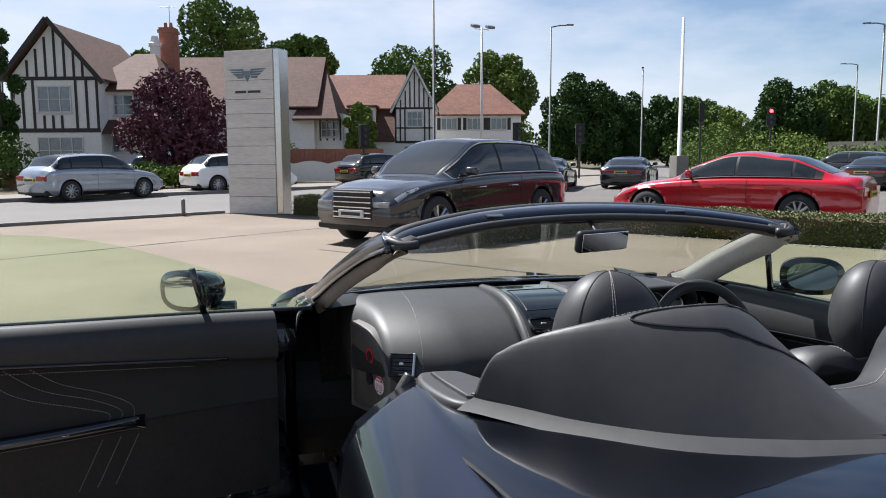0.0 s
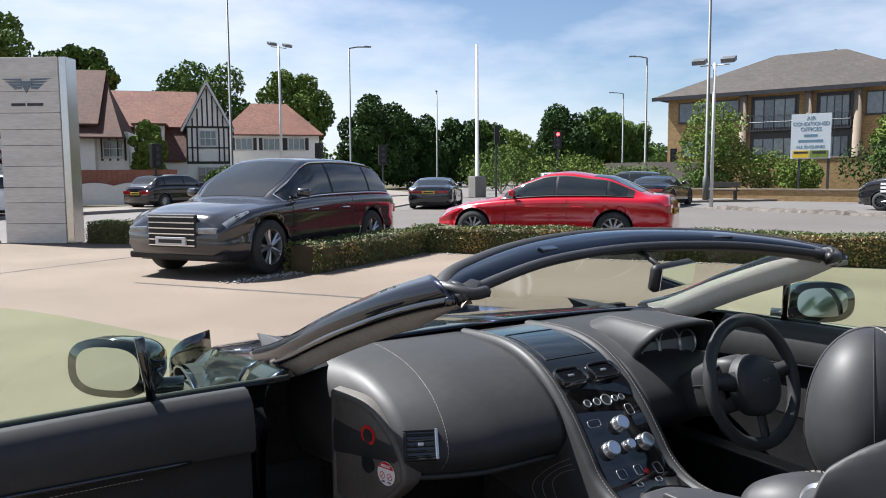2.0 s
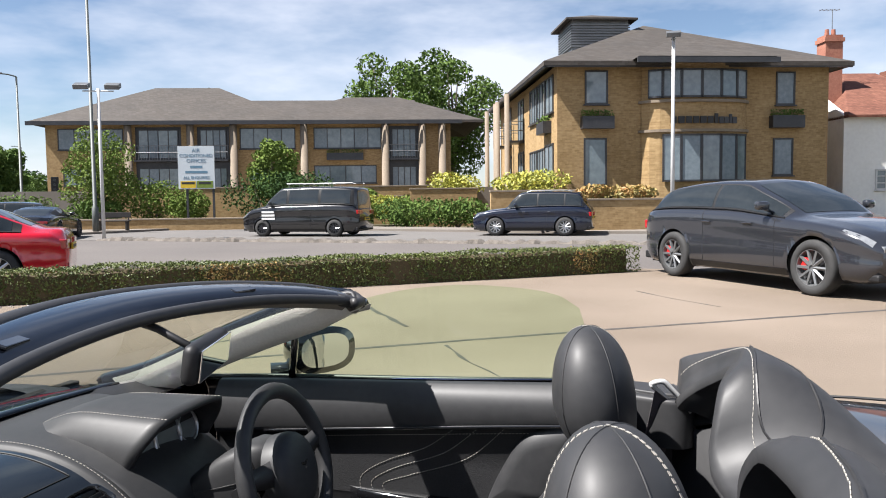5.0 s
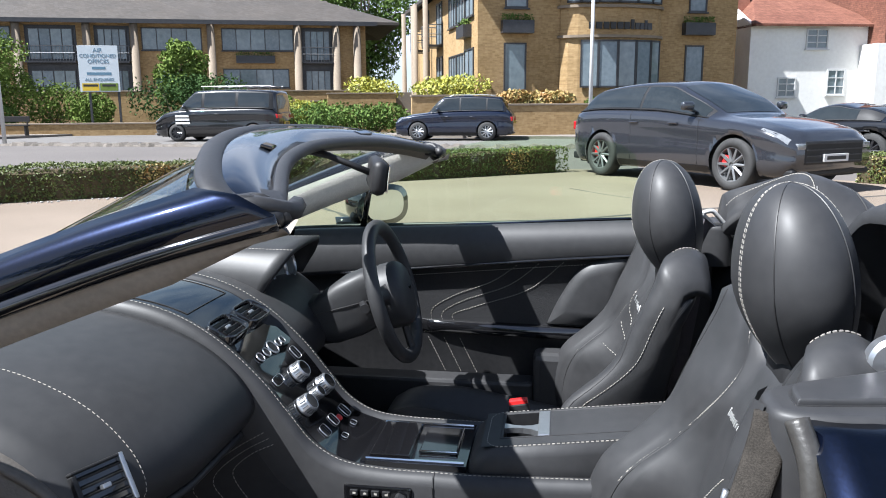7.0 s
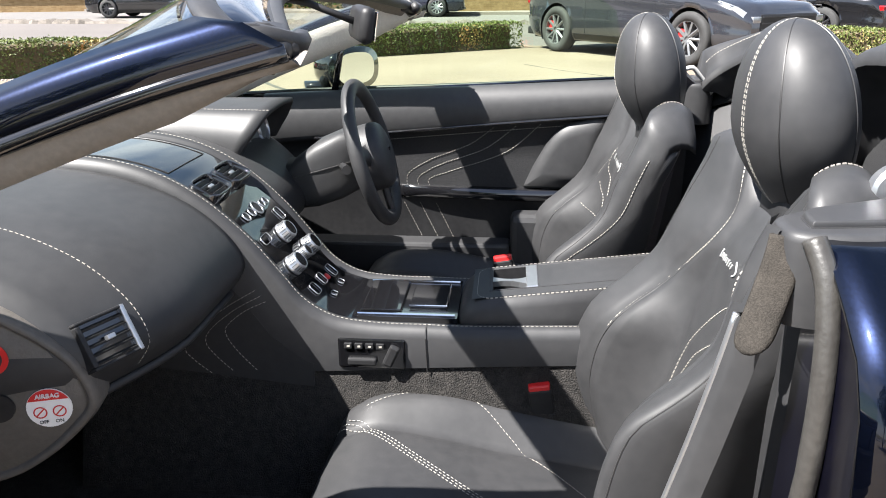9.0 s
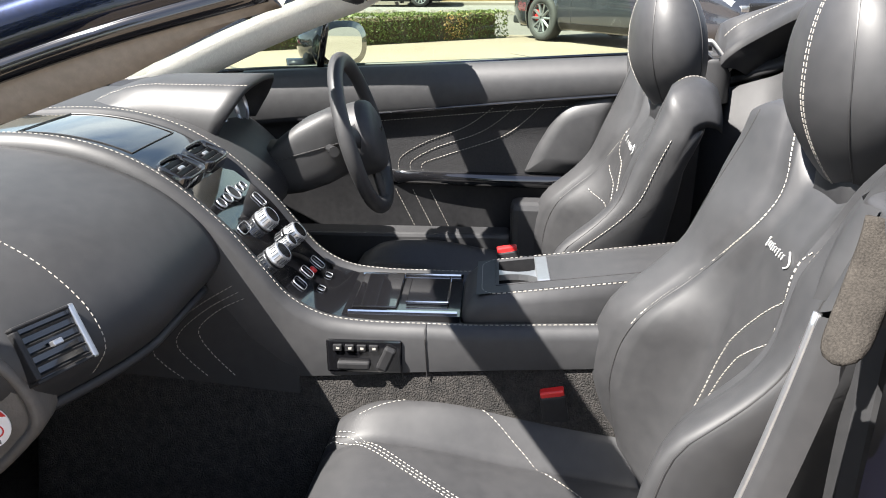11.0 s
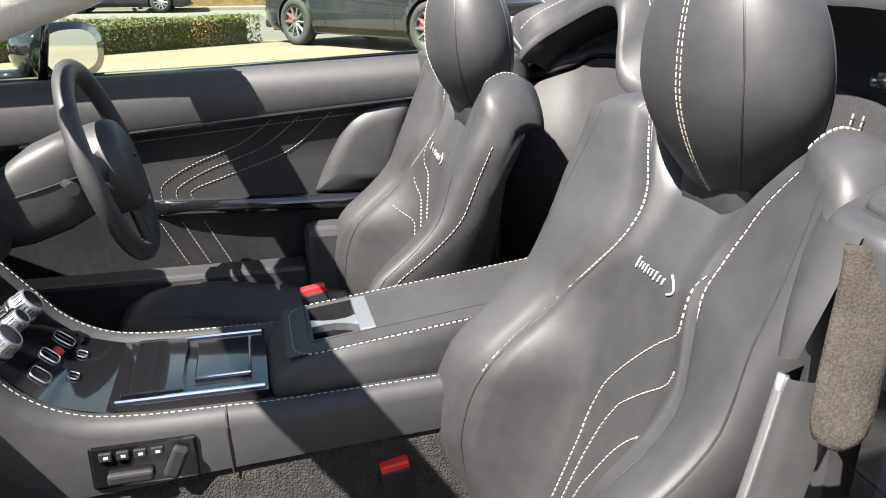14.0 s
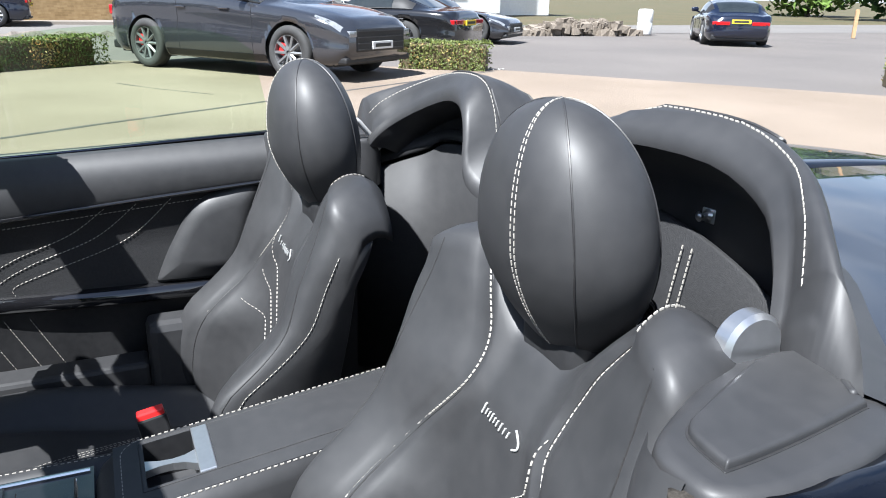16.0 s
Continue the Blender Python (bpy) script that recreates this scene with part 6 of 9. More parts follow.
for s in (-1, 1):
    body_panel("rear_wing", span(-2.19, D_R - .003, .045), s, True, "glossy midnight blue rear wing and deck")
    body_panel("front_wing", span(D_F + .003, 0.78, .045), s, False)
    body_panel("bonnet_side", span(0.78, 2.15, .045), s, True, "glossy midnight blue bonnet and wing")
body_panel("door_skin_far", span(D_R, D_F, .06), 1, False, "driver's door, closed")
for y, z0, z1, nm in ((2.15, .2, .54, "front_bumper"), (-2.19, .2, .82, "rear_bumper")):
    w = curve1(W_K, y)
    bm = bmesh.new()
    box(bm, (-w, y - .04, z0), (w, y + .04, z1), .03)
    part(nm, bm, MIDNIGHT, roadster)
one_box("underbody", (-.70, -2.0, .13), (.70, 2.0, .16), PLASTIC, roadster)
for s in (-1, 1):
    bm = bmesh.new()
    box(bm, (s * .60, D_R - .02, .15), (s * .885, D_F + .02, .30), .02)
    bmesh.ops.recalc_face_normals(bm, faces=bm.faces)
    part("door_sill", bm, JAMB, roadster, "dark painted sill under the door opening")
for s in (-1, 1):
    for cy in (FRONT, REAR):
        wheel_parts(roadster, s * .795, cy, WR, .25, ALLOY, 5, s, None, .028)
        bm = bmesh.new()
        rows = [[(s * x, cy + (WR + .052) * math.cos(a), WR + (WR + .052) * math.sin(a)) for a in (math.pi * (k - 2) / 16 for k in range(21))] for x in (.90, .58)]
        skin(bm, rows)
        part("wheel_arch_liner", bm, PLASTIC, roadster)
    # bonnet vents and the side strake
    bm = bmesh.new()
    prism(bm, [(.62, .60), (.98, .635), (.98, .70), (.66, .70)], .012, pose(s * (.928 if s > 0 else .916), 0, 0, 0, 0, 90) @ pose(0, 0, 0))
    part("side_vent", bm, PLASTIC, roadster)
    bm = bmesh.new()
    tube(bm, [(s * .925, .62, .665), (s * .932, .98, .672)], .008, 6)
    part("vent_strake", bm, SATIN, roadster, "bright metal strake")
    bm = bmesh.new()
    lathe(bm, [(.022, 0), (.022, .012), (.012, .018)], 14, "x", (s * .918 if s > 0 else -.936, .785, .545))
    part("side_repeater", bm, LAMPGLASS, roadster, "round clear side lamp")

# panel gaps
for s in (-1, 1):
    bm = bmesh.new()
    pts = [Vector((s * (x + .0015), -.64 - .55 * max(0, (z - .80)) * 0, z + .001)) for x, z in side_points(-.64)[2:]]
    if s > 0:
        tube(bm, pts, .003, 5)
        part("shut_line", bm, RUBBER, roadster, "thin dark gap behind the door")
        bm = bmesh.new()
    y_path = [(.69, -.66, .945), (.735, -.75, .925), (.76, -.83, .912), (.755, -.95, .917), (.735, -1.2, .930), (.70, -1.6, .915), (.62, -1.95, .885)]
    tube(bm, [Vector((s * x, y, z + .004)) for x, y, z in spline(y_path, 30)], .0035, 5)
    part("shut_line", bm, RUBBER, roadster, "thin dark gap between body panels")

# windscreen surround
HEAD_REAR = spline([(-.645, -.035, 1.138), (-.56, .00, 1.158), (-.32, .072, 1.187), (0, .115, 1.197), (.32, .072, 1.187), (.56, .00, 1.158), (.645, -.035, 1.138)], 41)
HEAD_TOP = spline([(-.655, .01, 1.152), (-.57, .06, 1.180), (-.32, .155, 1.214), (0, .215, 1.226), (.32, .155, 1.214), (.57, .06, 1.180), (.655, .01, 1.152)], 41)
HEAD_FRONT = spline([(-.665, .045, 1.135), (-.58, .12, 1.165), (-.32, .222, 1.196), (0, .280, 1.205), (.32, .222, 1.196), (.58, .12, 1.165), (.665, .045, 1.135)], 41)
rows = []
for a, b, c in zip(HEAD_REAR, HEAD_TOP, HEAD_FRONT):
    dn = Vector((0, 0, -.024))
    sec = [a + dn * .6, a, a * .35 + b * .65 + Vector((0, 0, .004)), b + Vector((0, 0, .002)), b * .5 + c * .5 + Vector((0, 0, .006)), c, c + dn * .5, b + dn * 1.5]
    rows.append(sec)
bm = bmesh.new()
skin(bm, rows, closed_u=True, caps=True)
bmesh.ops.recalc_face_normals(bm, faces=bm.faces)
part("windscreen_header", bm, MIDNIGHT, roadster, "glossy dark windscreen header rail", True)
bm = bmesh.new()
tube(bm, [b * .45 + c * .55 + Vector((0, 0, .007)) for b, c in zip(HEAD_TOP, HEAD_FRONT)], .019, 12, .55)
part("header_seal", bm, RUBBER, roadster, "black rubber roof seal", True)
bm = bmesh.new()
tube(bm, [p + Vector((0, .004, -.006)) for p in HEAD_REAR], .013, 10, .9)
part("header_edge", bm, LEATHER, roadster, "rounded dark leather edge of the header", True)
bm = bmesh.new()
skin(bm, [[a + Vector((0, .004, -.012)), a * .5 + b * .5 + Vector((0, 0, -.040)), b + Vector((0, .02, -.040)), c + Vector((0, -.01, -.016))] for a, b, c in zip(HEAD_REAR, HEAD_TOP, HEAD_FRONT)])
part("header_lining", bm, LEATHER_GREY, roadster, "grey suede lining under the header", True)
for x in (-.31, .31):
    bm = bmesh.new()
    box(bm, (-.030, -.010, -.004), (.030, .010, .0025), .002, pose(x, .112, 1.2045, 17, 0, -14 if x > 0 else 14))
    part("latch_slot", bm, GLOSSBLACK, roadster, "black roof latch slot")
for s in (-1, 1):
    path = spline([(s * .795, .86, .845), (s * .775, .66, .905), (s * .735, .42, 1.005), (s * .690, .17, 1.095), (s * .652, -.012, 1.146)], 24)
    bm = bmesh.new()
    rows = []
    for i, p in enumerate(path):
        f = i / 23
        rows.append([p + Vector((s * a, b, c)) for a, b, c in ((.020, -.020, -.004), (.022, .004 + .02 * f * f, .020), (.006, .030 + .055 * f * f, .026), (-.020, .030 + .060 * f * f, .012), (-.018, .0, -.018), (.004, -.026, -.026))])
    skin(bm, rows, closed_u=True, caps=True)
    bmesh.ops.recalc_face_normals(bm, faces=bm.faces)
    part("windscreen_pillar", bm, MIDNIGHT, roadster, "glossy dark windscreen pillar", True)
    bm = bmesh.new()
    tube(bm, [p + Vector((s * .014, -.022, -.014)) for p in path[4:]], .011, 10)
    part("pillar_seal", bm, GLOSSBLACK, roadster, "glossy black pillar seal", True)
    bm = bmesh.new()
    skin(bm, [[p + Vector((s * .010, -.026, -.022)), p + Vector((s * .006, -.034, -.030)), p + Vector((s * -.004, -.042, (-.060 + .014 * i / 20) * min(1.0, (22 - i) / 7))), p + Vector((s * -.012, -.036, (-.064 + .016 * i / 20) * min(1.0, (22 - i) / 7))), p + Vector((s * -.044, .0, -.040 + .010 * i / 20)), p + Vector((s * -.046, .034, .006))] for i, p in enumerate(path[3:])])
    # one trim, two tones: sunlit colour on the far side, grey on the near
    part("pillar_trim", bm, TRIM_SUNLIT if s > 0 else LEATHER_GREY, roadster, "grey suede pillar trim, toned sunlit on the far side", True)
    bm = bmesh.new()
    box(bm, (-.045, -.04, -.014), (.045, .045, .016), .012, pose(s * .625, .012, 1.143, 10, s * 12, s * -18))
    tube(bm, spline([(s * .665, .03, 1.150), (s * .655, -.005, 1.150), (s * .625, -.035, 1.140), (s * .585, -.03, 1.142)], 10), .013, 7)
    for k in range(3):
        q = .012 * k
        tube(bm, spline([(s * (.672 - q), .055 - q, 1.142 + q * .5), (s * (.668 - q), .020 - q, 1.158), (s * (.650 - q), -.010 - q * .4, 1.152 - q * .3), (s * (.648 - q), -.028, 1.136)], 9), .0075, 7)
    part("corner_seal", bm, RUBBER, roadster, "folded black rubber corner seal", True)
COWL = spline([(-.775, .69, .880), (-.60, .80, .874), (-.32, .865, .868), (0, .885, .866), (.32, .865, .868), (.60, .80, .874), (.775, .69, .880)], 41)
bm = bmesh.new()
skin(bm, [[a + (c - a) * (k / 8) + Vector((0, .004 * math.sin(math.pi * k / 8), .004 * math.sin(math.pi * k / 8))) for k in range(9)] for a, c in zip(COWL, [p + Vector((0, .004, -.008)) for p in HEAD_FRONT])])
ws = part("windscreen", bm, GLASS_SCREEN, roadster, "clear windscreen glass", True)
ws.visible_shadow = False
bm = bmesh.new()
skin(bm, [[p + Vector((0, .10, -.030)), p + Vector((0, .0, -.006)), p + Vector((0, -.10, -.030))] for p in COWL], flip=True)
part("scuttle", bm, PLASTIC, roadster, "black plastic scuttle below the windscreen", True)
# rear-view mirror
bm = bmesh.new()
box(bm, (-.10, -.014, -.034), (.10, .016, .034), .013, pose(-.008, .002, 1.131, 8, 0, 17))
rv = part("rear_view_mirror", bm, PLASTIC, roadster, "black rear-view mirror", True)
one_box("mirror_glass", (-.092, -.0175, -.027), (.092, -.0145, .027), MIRROR, rv, "", 0.001, pose(-.008, .002, 1.131, 8, 0, 17))
bm = bmesh.new()
tube(bm, [(-.004, .018, 1.135), (.012, .11, 1.168), (.03, .19, 1.188)], [.007, .007, .012], 8)
box(bm, (-.075, .15, 1.168), (.16, .27, 1.192), .012)
part("mirror_stem", bm, PLASTIC, roadster, "", True)


# doors
def window_points(s, f0=0.0):
    """Lower and upper edge of a door window."""
    low, top = [], []
    for k in range(25):
        f = k / 24
        y = .60 - 1.21 * f
        xb = curve1([(-.61, .742), (-.2, .772), (.27, .80), (.60, .805)], y)
        zb = curve1([(-.61, .945), (-.2, .922), (.27, .900), (.60, .882)], y)
        yt = curve1([(0, .60), (.12, .40), (.38, .10), (.5, -.06), (.75, -.36), (.92, -.535), (.97, -.585), (1, -.61)], f)
        zt = curve1([(-.612, .96), (-.605, 1.05), (-.585, 1.115), (-.535, 1.158), (-.42, 1.178), (-.25, 1.180), (-.06, 1.150), (.10, 1.100), (.40, .985), (.60, .90)], yt)
        h = zt - zb
        low.append(Vector((s * xb, y, zb - .012)))
        top.append(Vector((s * (xb - .36 * h), yt, zt)))
    return low, top


def door_window(s, parent):
    low, top = window_points(s)
    bm = bmesh.new()
    skin(bm, [[a + (b - a) * (k / 6) + Vector((s * .012 * math.sin(math.pi * k / 6), 0, 0)) for k in range(7)] for a, b in zip(low, top)])
    g = part("door_glass", bm, GLASS_SIDE, parent, "green-tinted frameless door glass", True)
    g.visible_shadow = False
    bm = bmesh.new()
    tube(bm, [p + Vector((s * .006, 0, .006)) for p in low], .008, 6)
    part("window_seal", bm, RUBBER, parent, "", True)
    bm = bmesh.new()
    tube(bm, [low[7] + Vector((0, 0, .0)), low[7] * .1 + top[7] * .9], .011, 6)
    part("quarter_bar", bm, GLOSSBLACK, parent, "black quarter-light bar", True)


def door_mirror(s, parent):
    bm = bmesh.new()
    rows = []
    for k in range(9):
        f = k / 8
        y = .155 + .15 * f
        sc = math.sqrt(max(0.0, 1 - f ** 2.6)) * .98 + .02
        rows.append([(s * (.925 + .108 * sc * math.copysign(abs(math.cos(a)) ** .7, math.cos(a))), y, .945 + .068 * sc * math.copysign(abs(math.sin(a)) ** .75, math.sin(a))) for a in (2 * math.pi * j / 28 for j in range(28))])
    skin(bm, rows, closed_u=True, caps=True)
    tube(bm, [(s * .80, .26, .880), (s * .85, .23, .885), (s * .91, .22, .90)], [.03, .024, .02], 8)
    bmesh.ops.recalc_face_normals(bm, faces=bm.faces)
    m = part("door_mirror", bm, GLOSSBLACK, parent, "glossy black door mirror", True)
    bm = bmesh.new()
    vs = [bm.verts.new((s * (.925 + .084 * math.copysign(abs(math.cos(a)) ** .7, math.cos(a))), .1525, .945 + .050 * math.copysign(abs(math.sin(a)) ** .75, math.sin(a)))) for a in (2 * math.pi * j / 28 for j in range(28))]
    bm.faces.new(vs)
    r = bmesh.ops.extrude_face_region(bm, geom=list(bm.faces))
    bmesh.ops.translate(bm, vec=(0, .002, 0), verts=[v for v in r["geom"] if isinstance(v, bmesh.types.BMVert)])
    bmesh.ops.recalc_face_normals(bm, faces=bm.faces)
    face = part("mirror_face", bm, MIRROR, m)
    turn = Matrix.Translation((s * .948, .215, .945)) @ Matrix.Rotation(math.radians(-s * 33), 4, "Z") @ Matrix.Translation((-s * .925, -.165, -.945))
    m.data.transform(turn)
    face.data.transform(turn)


def door_trim(s, parent):
    """Inner door lining: top roll, stitched panel, armrest, pull and pocket."""
    ys = span(.46, -.615, .04)
    bm = bmesh.new()
    rows = []
    for y in ys:
        xb = curve1([(-.61, .742), (-.2, .772), (.27, .80), (.60, .805)], y)
        zb = curve1([(-.61, .945), (-.2, .922), (.27, .900), (.60, .882)], y)
        q = curve1([(-.62, .845), (-.4, .825), (-.1, .795), (.2, .765), (.46, .74)], y)
        rows.append([(s * (xb - .012), y, zb - .012), (s * (xb - .022), y, zb - .004), (s * (xb - .040), y, zb - .008), (s * (xb - .062), y, zb - .035), (s * (xb - .070), y, (zb + q) / 2), (s * (xb - .072), y, q + .012), (s * (xb - .066), y, q)])
    skin(bm, rows, flip=s < 0)
    bmesh.ops.recalc_face_normals(bm, faces=bm.faces)
    part("door_top_roll", bm, LEATHER, parent, "black leather door top", True)
    bm = bmesh.new()
    rows = []
    for y in ys:
        xb = curve1([(-.61, .742), (-.2, .772), (.27, .80), (.60, .805)], y)
        q = curve1([(-.62, .845), (-.4, .825), (-.1, .795), (.2, .765), (.46, .74)], y)
        rows.append([(s * (xb - .066), y, q), (s * (xb - .046), y, q - .012), (s * (xb - .048), y, .70), (s * (xb - .050), y, .60)])
    skin(bm, rows, flip=s < 0)
    bmesh.ops.recalc_face_normals(bm, faces=bm.faces)
    part("door_panel", bm, SUEDE, parent, "black stitched door panel", True)
    bm = bmesh.new()
    skin(bm, [[(s * (x - .052), y, .602), (s * (x - .048), y, .59), (s * (x - .048), y, .45), (s * (x - .042), y, .30)] for y, x in ((y, curve1([(-.61, .742), (-.2, .772), (.27, .80), (.60, .805)], y)) for y in ys)], flip=s < 0)
    bmesh.ops.recalc_face_normals(bm, faces=bm.faces)
    part("door_pocket", bm, PLASTIC, parent, "black plastic lower door panel", True)
    line = []
    for y in ys:
        xb = curve1([(-.61, .742), (-.2, .772), (.27, .80), (.60, .805)], y)
        q = curve1([(-.62, .845), (-.4, .825), (-.1, .795), (.2, .765), (.46, .74)], y)
        line.append(Vector((s * (xb - .072), y, q + .002)))
    bm = bmesh.new()
    tube(bm, line[4:], .005, 6)
    part("door_strip", bm, GLOSSBLACK, parent, "glossy black door strip", True)

    def on_panel(y, z, off=.050):
        xb = curve1([(-.61, .742), (-.2, .772), (.27, .80), (.60, .805)], y)
        return Vector((s * (xb - off), y, z))
    nn = (-s, 0, 0)
    stitch(parent, [on_panel(y, curve1([(-.62, .845), (-.4, .825), (-.1, .795), (.2, .765), (.46, .74)], y) - .022) for y in span(.2, -.6, .01)], nn)
    for c in ([(.02, .615), (.012, .655), (-.06, .70), (-.17, .745), (-.24, .795)], [(-.015, .615), (-.02, .645), (-.09, .685), (-.22, .735), (-.31, .805)], [(-.05, .615), (-.052, .638), (-.12, .665), (-.28, .725), (-.38, .81)]):
        stitch(parent, [on_panel(p.x, p.y) for p in spline([(a, b, 0) for a, b in c], 60)], nn)
    bm = bmesh.new()
    rows = []
    for y in span(.05, -.56, .04):
        p = on_panel(y, .60)
        b = -.03 * max(0.0, math.sin(math.pi * (0.05 - y) / .61)) ** .5
        rows.append([(p.x, y, .618), (p.x + s * b, y, .616), (p.x + s * b * 1.1, y, .600), (p.x + s * b, y, .585), (p.x, y, .575)])
    skin(bm, rows, caps=True, flip=s < 0)
    bmesh.ops.recalc_face_normals(bm, faces=bm.faces)
    part("door_pull", bm, GLOSSBLACK, parent, "glossy black door pull", True)
    bm = bmesh.new()
    poly = spline([(-.335, .622, 0), (-.37, .70, 0), (-.43, .795, 0), (-.50, .83, 0), (-.575, .842, 0), (-.56, .74, 0), (-.52, .622, 0)], 40)
    a_ = [bm.verts.new(on_panel(p.x, p.y, .048)) for p in poly]
    cen = Vector((-.46, .72, 0))
    b_ = [bm.verts.new(on_panel(cen.x + (p.x - cen.x) * .93, cen.y + (p.y - cen.y) * .93, .068)) for p in poly]
    c_ = [bm.verts.new(on_panel(cen.x + (p.x - cen.x) * .55, cen.y + (p.y - cen.y) * .55, .074)) for p in poly]
    for i in range(len(poly)):
        j = (i + 1) % len(poly)
        bm.faces.new((a_[i], a_[j], b_[j], b_[i]))
        bm.faces.new((b_[i], b_[j], c_[j], c_[i]))
    bm.faces.new(c_)
    bmesh.ops.recalc_face_normals(bm, faces=bm.faces)
    part("elbow_pad", bm, LEATHER, parent, "padded leather elbow rest", True)
    for k in range(3):
        y0 = .03 - k * .05
        stitch(parent, [on_panel(p.x, p.y, .049) for p in spline([(y0, .56, 0), (y0 - .03, .50, 0), (y0 - .07, .42, 0)], 30)], nn)


door_window(1, roadster), door_mirror(1, roadster), door_trim(1, roadster)
# the passenger door, swung open on its front hinge
bm = bmesh.new()
rows = [[(-x, y, z) for x, z in side_points(y)][1:] for y in span(D_R, D_F, .045)]
skin(bm, rows)
inner = [[(-x + .05 * (1 if k < 12 else .2), y, z) for k, (x, z) in enumerate(side_points(y))][1:] for y in span(D_R + .01, D_F - .01, .045)]
skin(bm, inner, flip=True)
bmesh.ops.recalc_face_normals(bm, faces=bm.faces)
hinge = Vector((-.88, D_F, 0))
OPEN = Matrix.Translation(hinge) @ pose(0, 0, 0, 0, 0, -78) @ Matrix.Translation(-hinge)
door = part("passenger_door", bm, MIDNIGHT, roadster, "passenger door standing wide open", True, OPEN)
md = door.modifiers.new("thick", "SOLIDIFY")
md.thickness = .008
door_window(-1, door), door_mirror(-1, door), door_trim(-1, door)
bm = bmesh.new()
box(bm, (-.915, -.585, .70), (-.897, -.40, .735), .006)
part("door_handle", bm, MIDNIGHT, door, "flush door handle")

# door jamb
bm = bmesh.new()
edge = [(x - .010, z) for x, z in side_points(D_R - .012)]
poly = [(-x, z) for x, z in edge] + [(-.700, .925), (-.685, .20)]
vs = [bm.verts.new((x, D_R - .012, z)) for x, z in poly]
bm.faces.new(vs)
r = bmesh.ops.extrude_face_region(bm, geom=list(bm.faces))
bmesh.ops.translate(bm, vec=(0, -.02, 0), verts=[v for v in r["geom"] if isinstance(v, bmesh.types.BMVert)])
bmesh.ops.recalc_face_normals(bm, faces=bm.faces)
part("door_jamb", bm, JAMB, roadster, "dark glossy door jamb")
bm = bmesh.new()
tube(bm, spline([(-.745, -.612, .948), (-.775, -.622, .90), (-.800, -.622, .80), (-.805, -.618, .66), (-.795, -.600, .48), (-.775, -.54, .35), (-.77, -.40, .31), (-.77, .10, .305), (-.77, .50, .32)], 50), .013, 8)
part("door_seal", bm, SEAL_GREY, roadster, "grey rubber door seal", True)
bm = bmesh.new()
rows = []
for k, p in enumerate(spline([(-.706, -.601, .939), (-.712, -.596, .915), (-.722, -.584, .876), (-.736, -.569, .835), (-.744, -.560, .812)], 16)):
    w = .021 if k < 12 else .021 * math.sqrt(max(.02, 1 - ((k - 11) / 4.2) ** 2))
    a_, n_ = Vector((.39, .92, 0)), Vector((-.92, .39, .1))
    rows.append([p + a_ * (w * math.cos(t)) + n_ * (.007 * math.copysign(abs(math.sin(t)) ** .6, math.sin(t))) for t in (2 * math.pi * q / 16 for q in range(16))])
skin(bm, rows, closed_u=True, caps=True)
bmesh.ops.recalc_face_normals(bm, faces=bm.faces)
part("velvet_corner", bm, VELVET, roadster, "worn grey-black velvet corner strip", True)
bm = bmesh.new()
skin(bm, [[p, p + (q - p) * .3 + Vector((0, .010, 0)), p + (q - p) * .7 + Vector((0, .012, 0)), q] for p, q in zip(spline([(-.640, -.610, .946), (-.648, -.592, .915), (-.660, -.578, .880), (-.676, -.568, .850)], 10), spline([(-.702, -.592, .946), (-.700, -.582, .915), (-.698, -.570, .880), (-.694, -.563, .852)], 10))])
bmesh.ops.recalc_face_normals(bm, faces=bm.faces)
part("quarter_face", bm, LEATHER, roadster, "black leather edge of the quarter trim", True)
SILL_LINE = spline([(-.690, -.566, .835), (-.694, -.545, .74), (-.698, -.515, .62), (-.700, -.475, .48), (-.70, -.42, .36)], 20)
bm = bmesh.new()
skin(bm, [[p + Vector((-.016, -.030, 0)), p + Vector((-.010, -.006, 0)), p + Vector((-.003, .004, 0)), p + Vector((.006, .004, 0)), p + Vector((.014, -.02, 0))] for p in SILL_LINE])
bmesh.ops.recalc_face_normals(bm, faces=bm.faces)
part("sill_strip", bm, LEATHER, roadster, "black grained strip beside the seat", True)
bm = bmesh.new()
tube(bm, [p + Vector((.006, .004, 0)) for p in SILL_LINE], .0045, 8)
part("sill_edge", bm, SATIN, roadster, "worn silver edge of the strip", True)
bm = bmesh.new()
lathe(bm, [(.001, 0), (.028, 0), (.028, .008), (.014, .010), (.012, .03), (.001, .03)], 14, "y", (-.735, -.625, .575))
tube(bm, [(-.76, -.62, .56), (-.76, -.58, .56), (-.72, -.58, .56), (-.72, -.62, .56)], .006, 6)
part("door_striker", bm, SATIN, roadster, "steel door striker", True)

# ---- interior ----
one_box("floor", (-.68, -.9, .15), (.68, .95, .17), CARPET, roadster, "black carpet floor")
one_box("firewall", (-.75, .93, .17), (.75, .96, .86), CARPET, roadster)
one_box("bulkhead", (-.56, -1.0, .17), (.56, -.972, .895), LEATHER, roadster, "black rear bulkhead")
one_box("sill_trim", (.62, -.30, .17), (.70, .60, .465), LEATHER, roadster, "", .01)
one_box("sill_trim", (.605, -.62, .17), (.69, -.30, .56), LEATHER, roadster, "", .02)
one_box("sill_trim", (-.69, -.62, .17), (-.60, .60, .30), CARPET, roadster, "", .01)


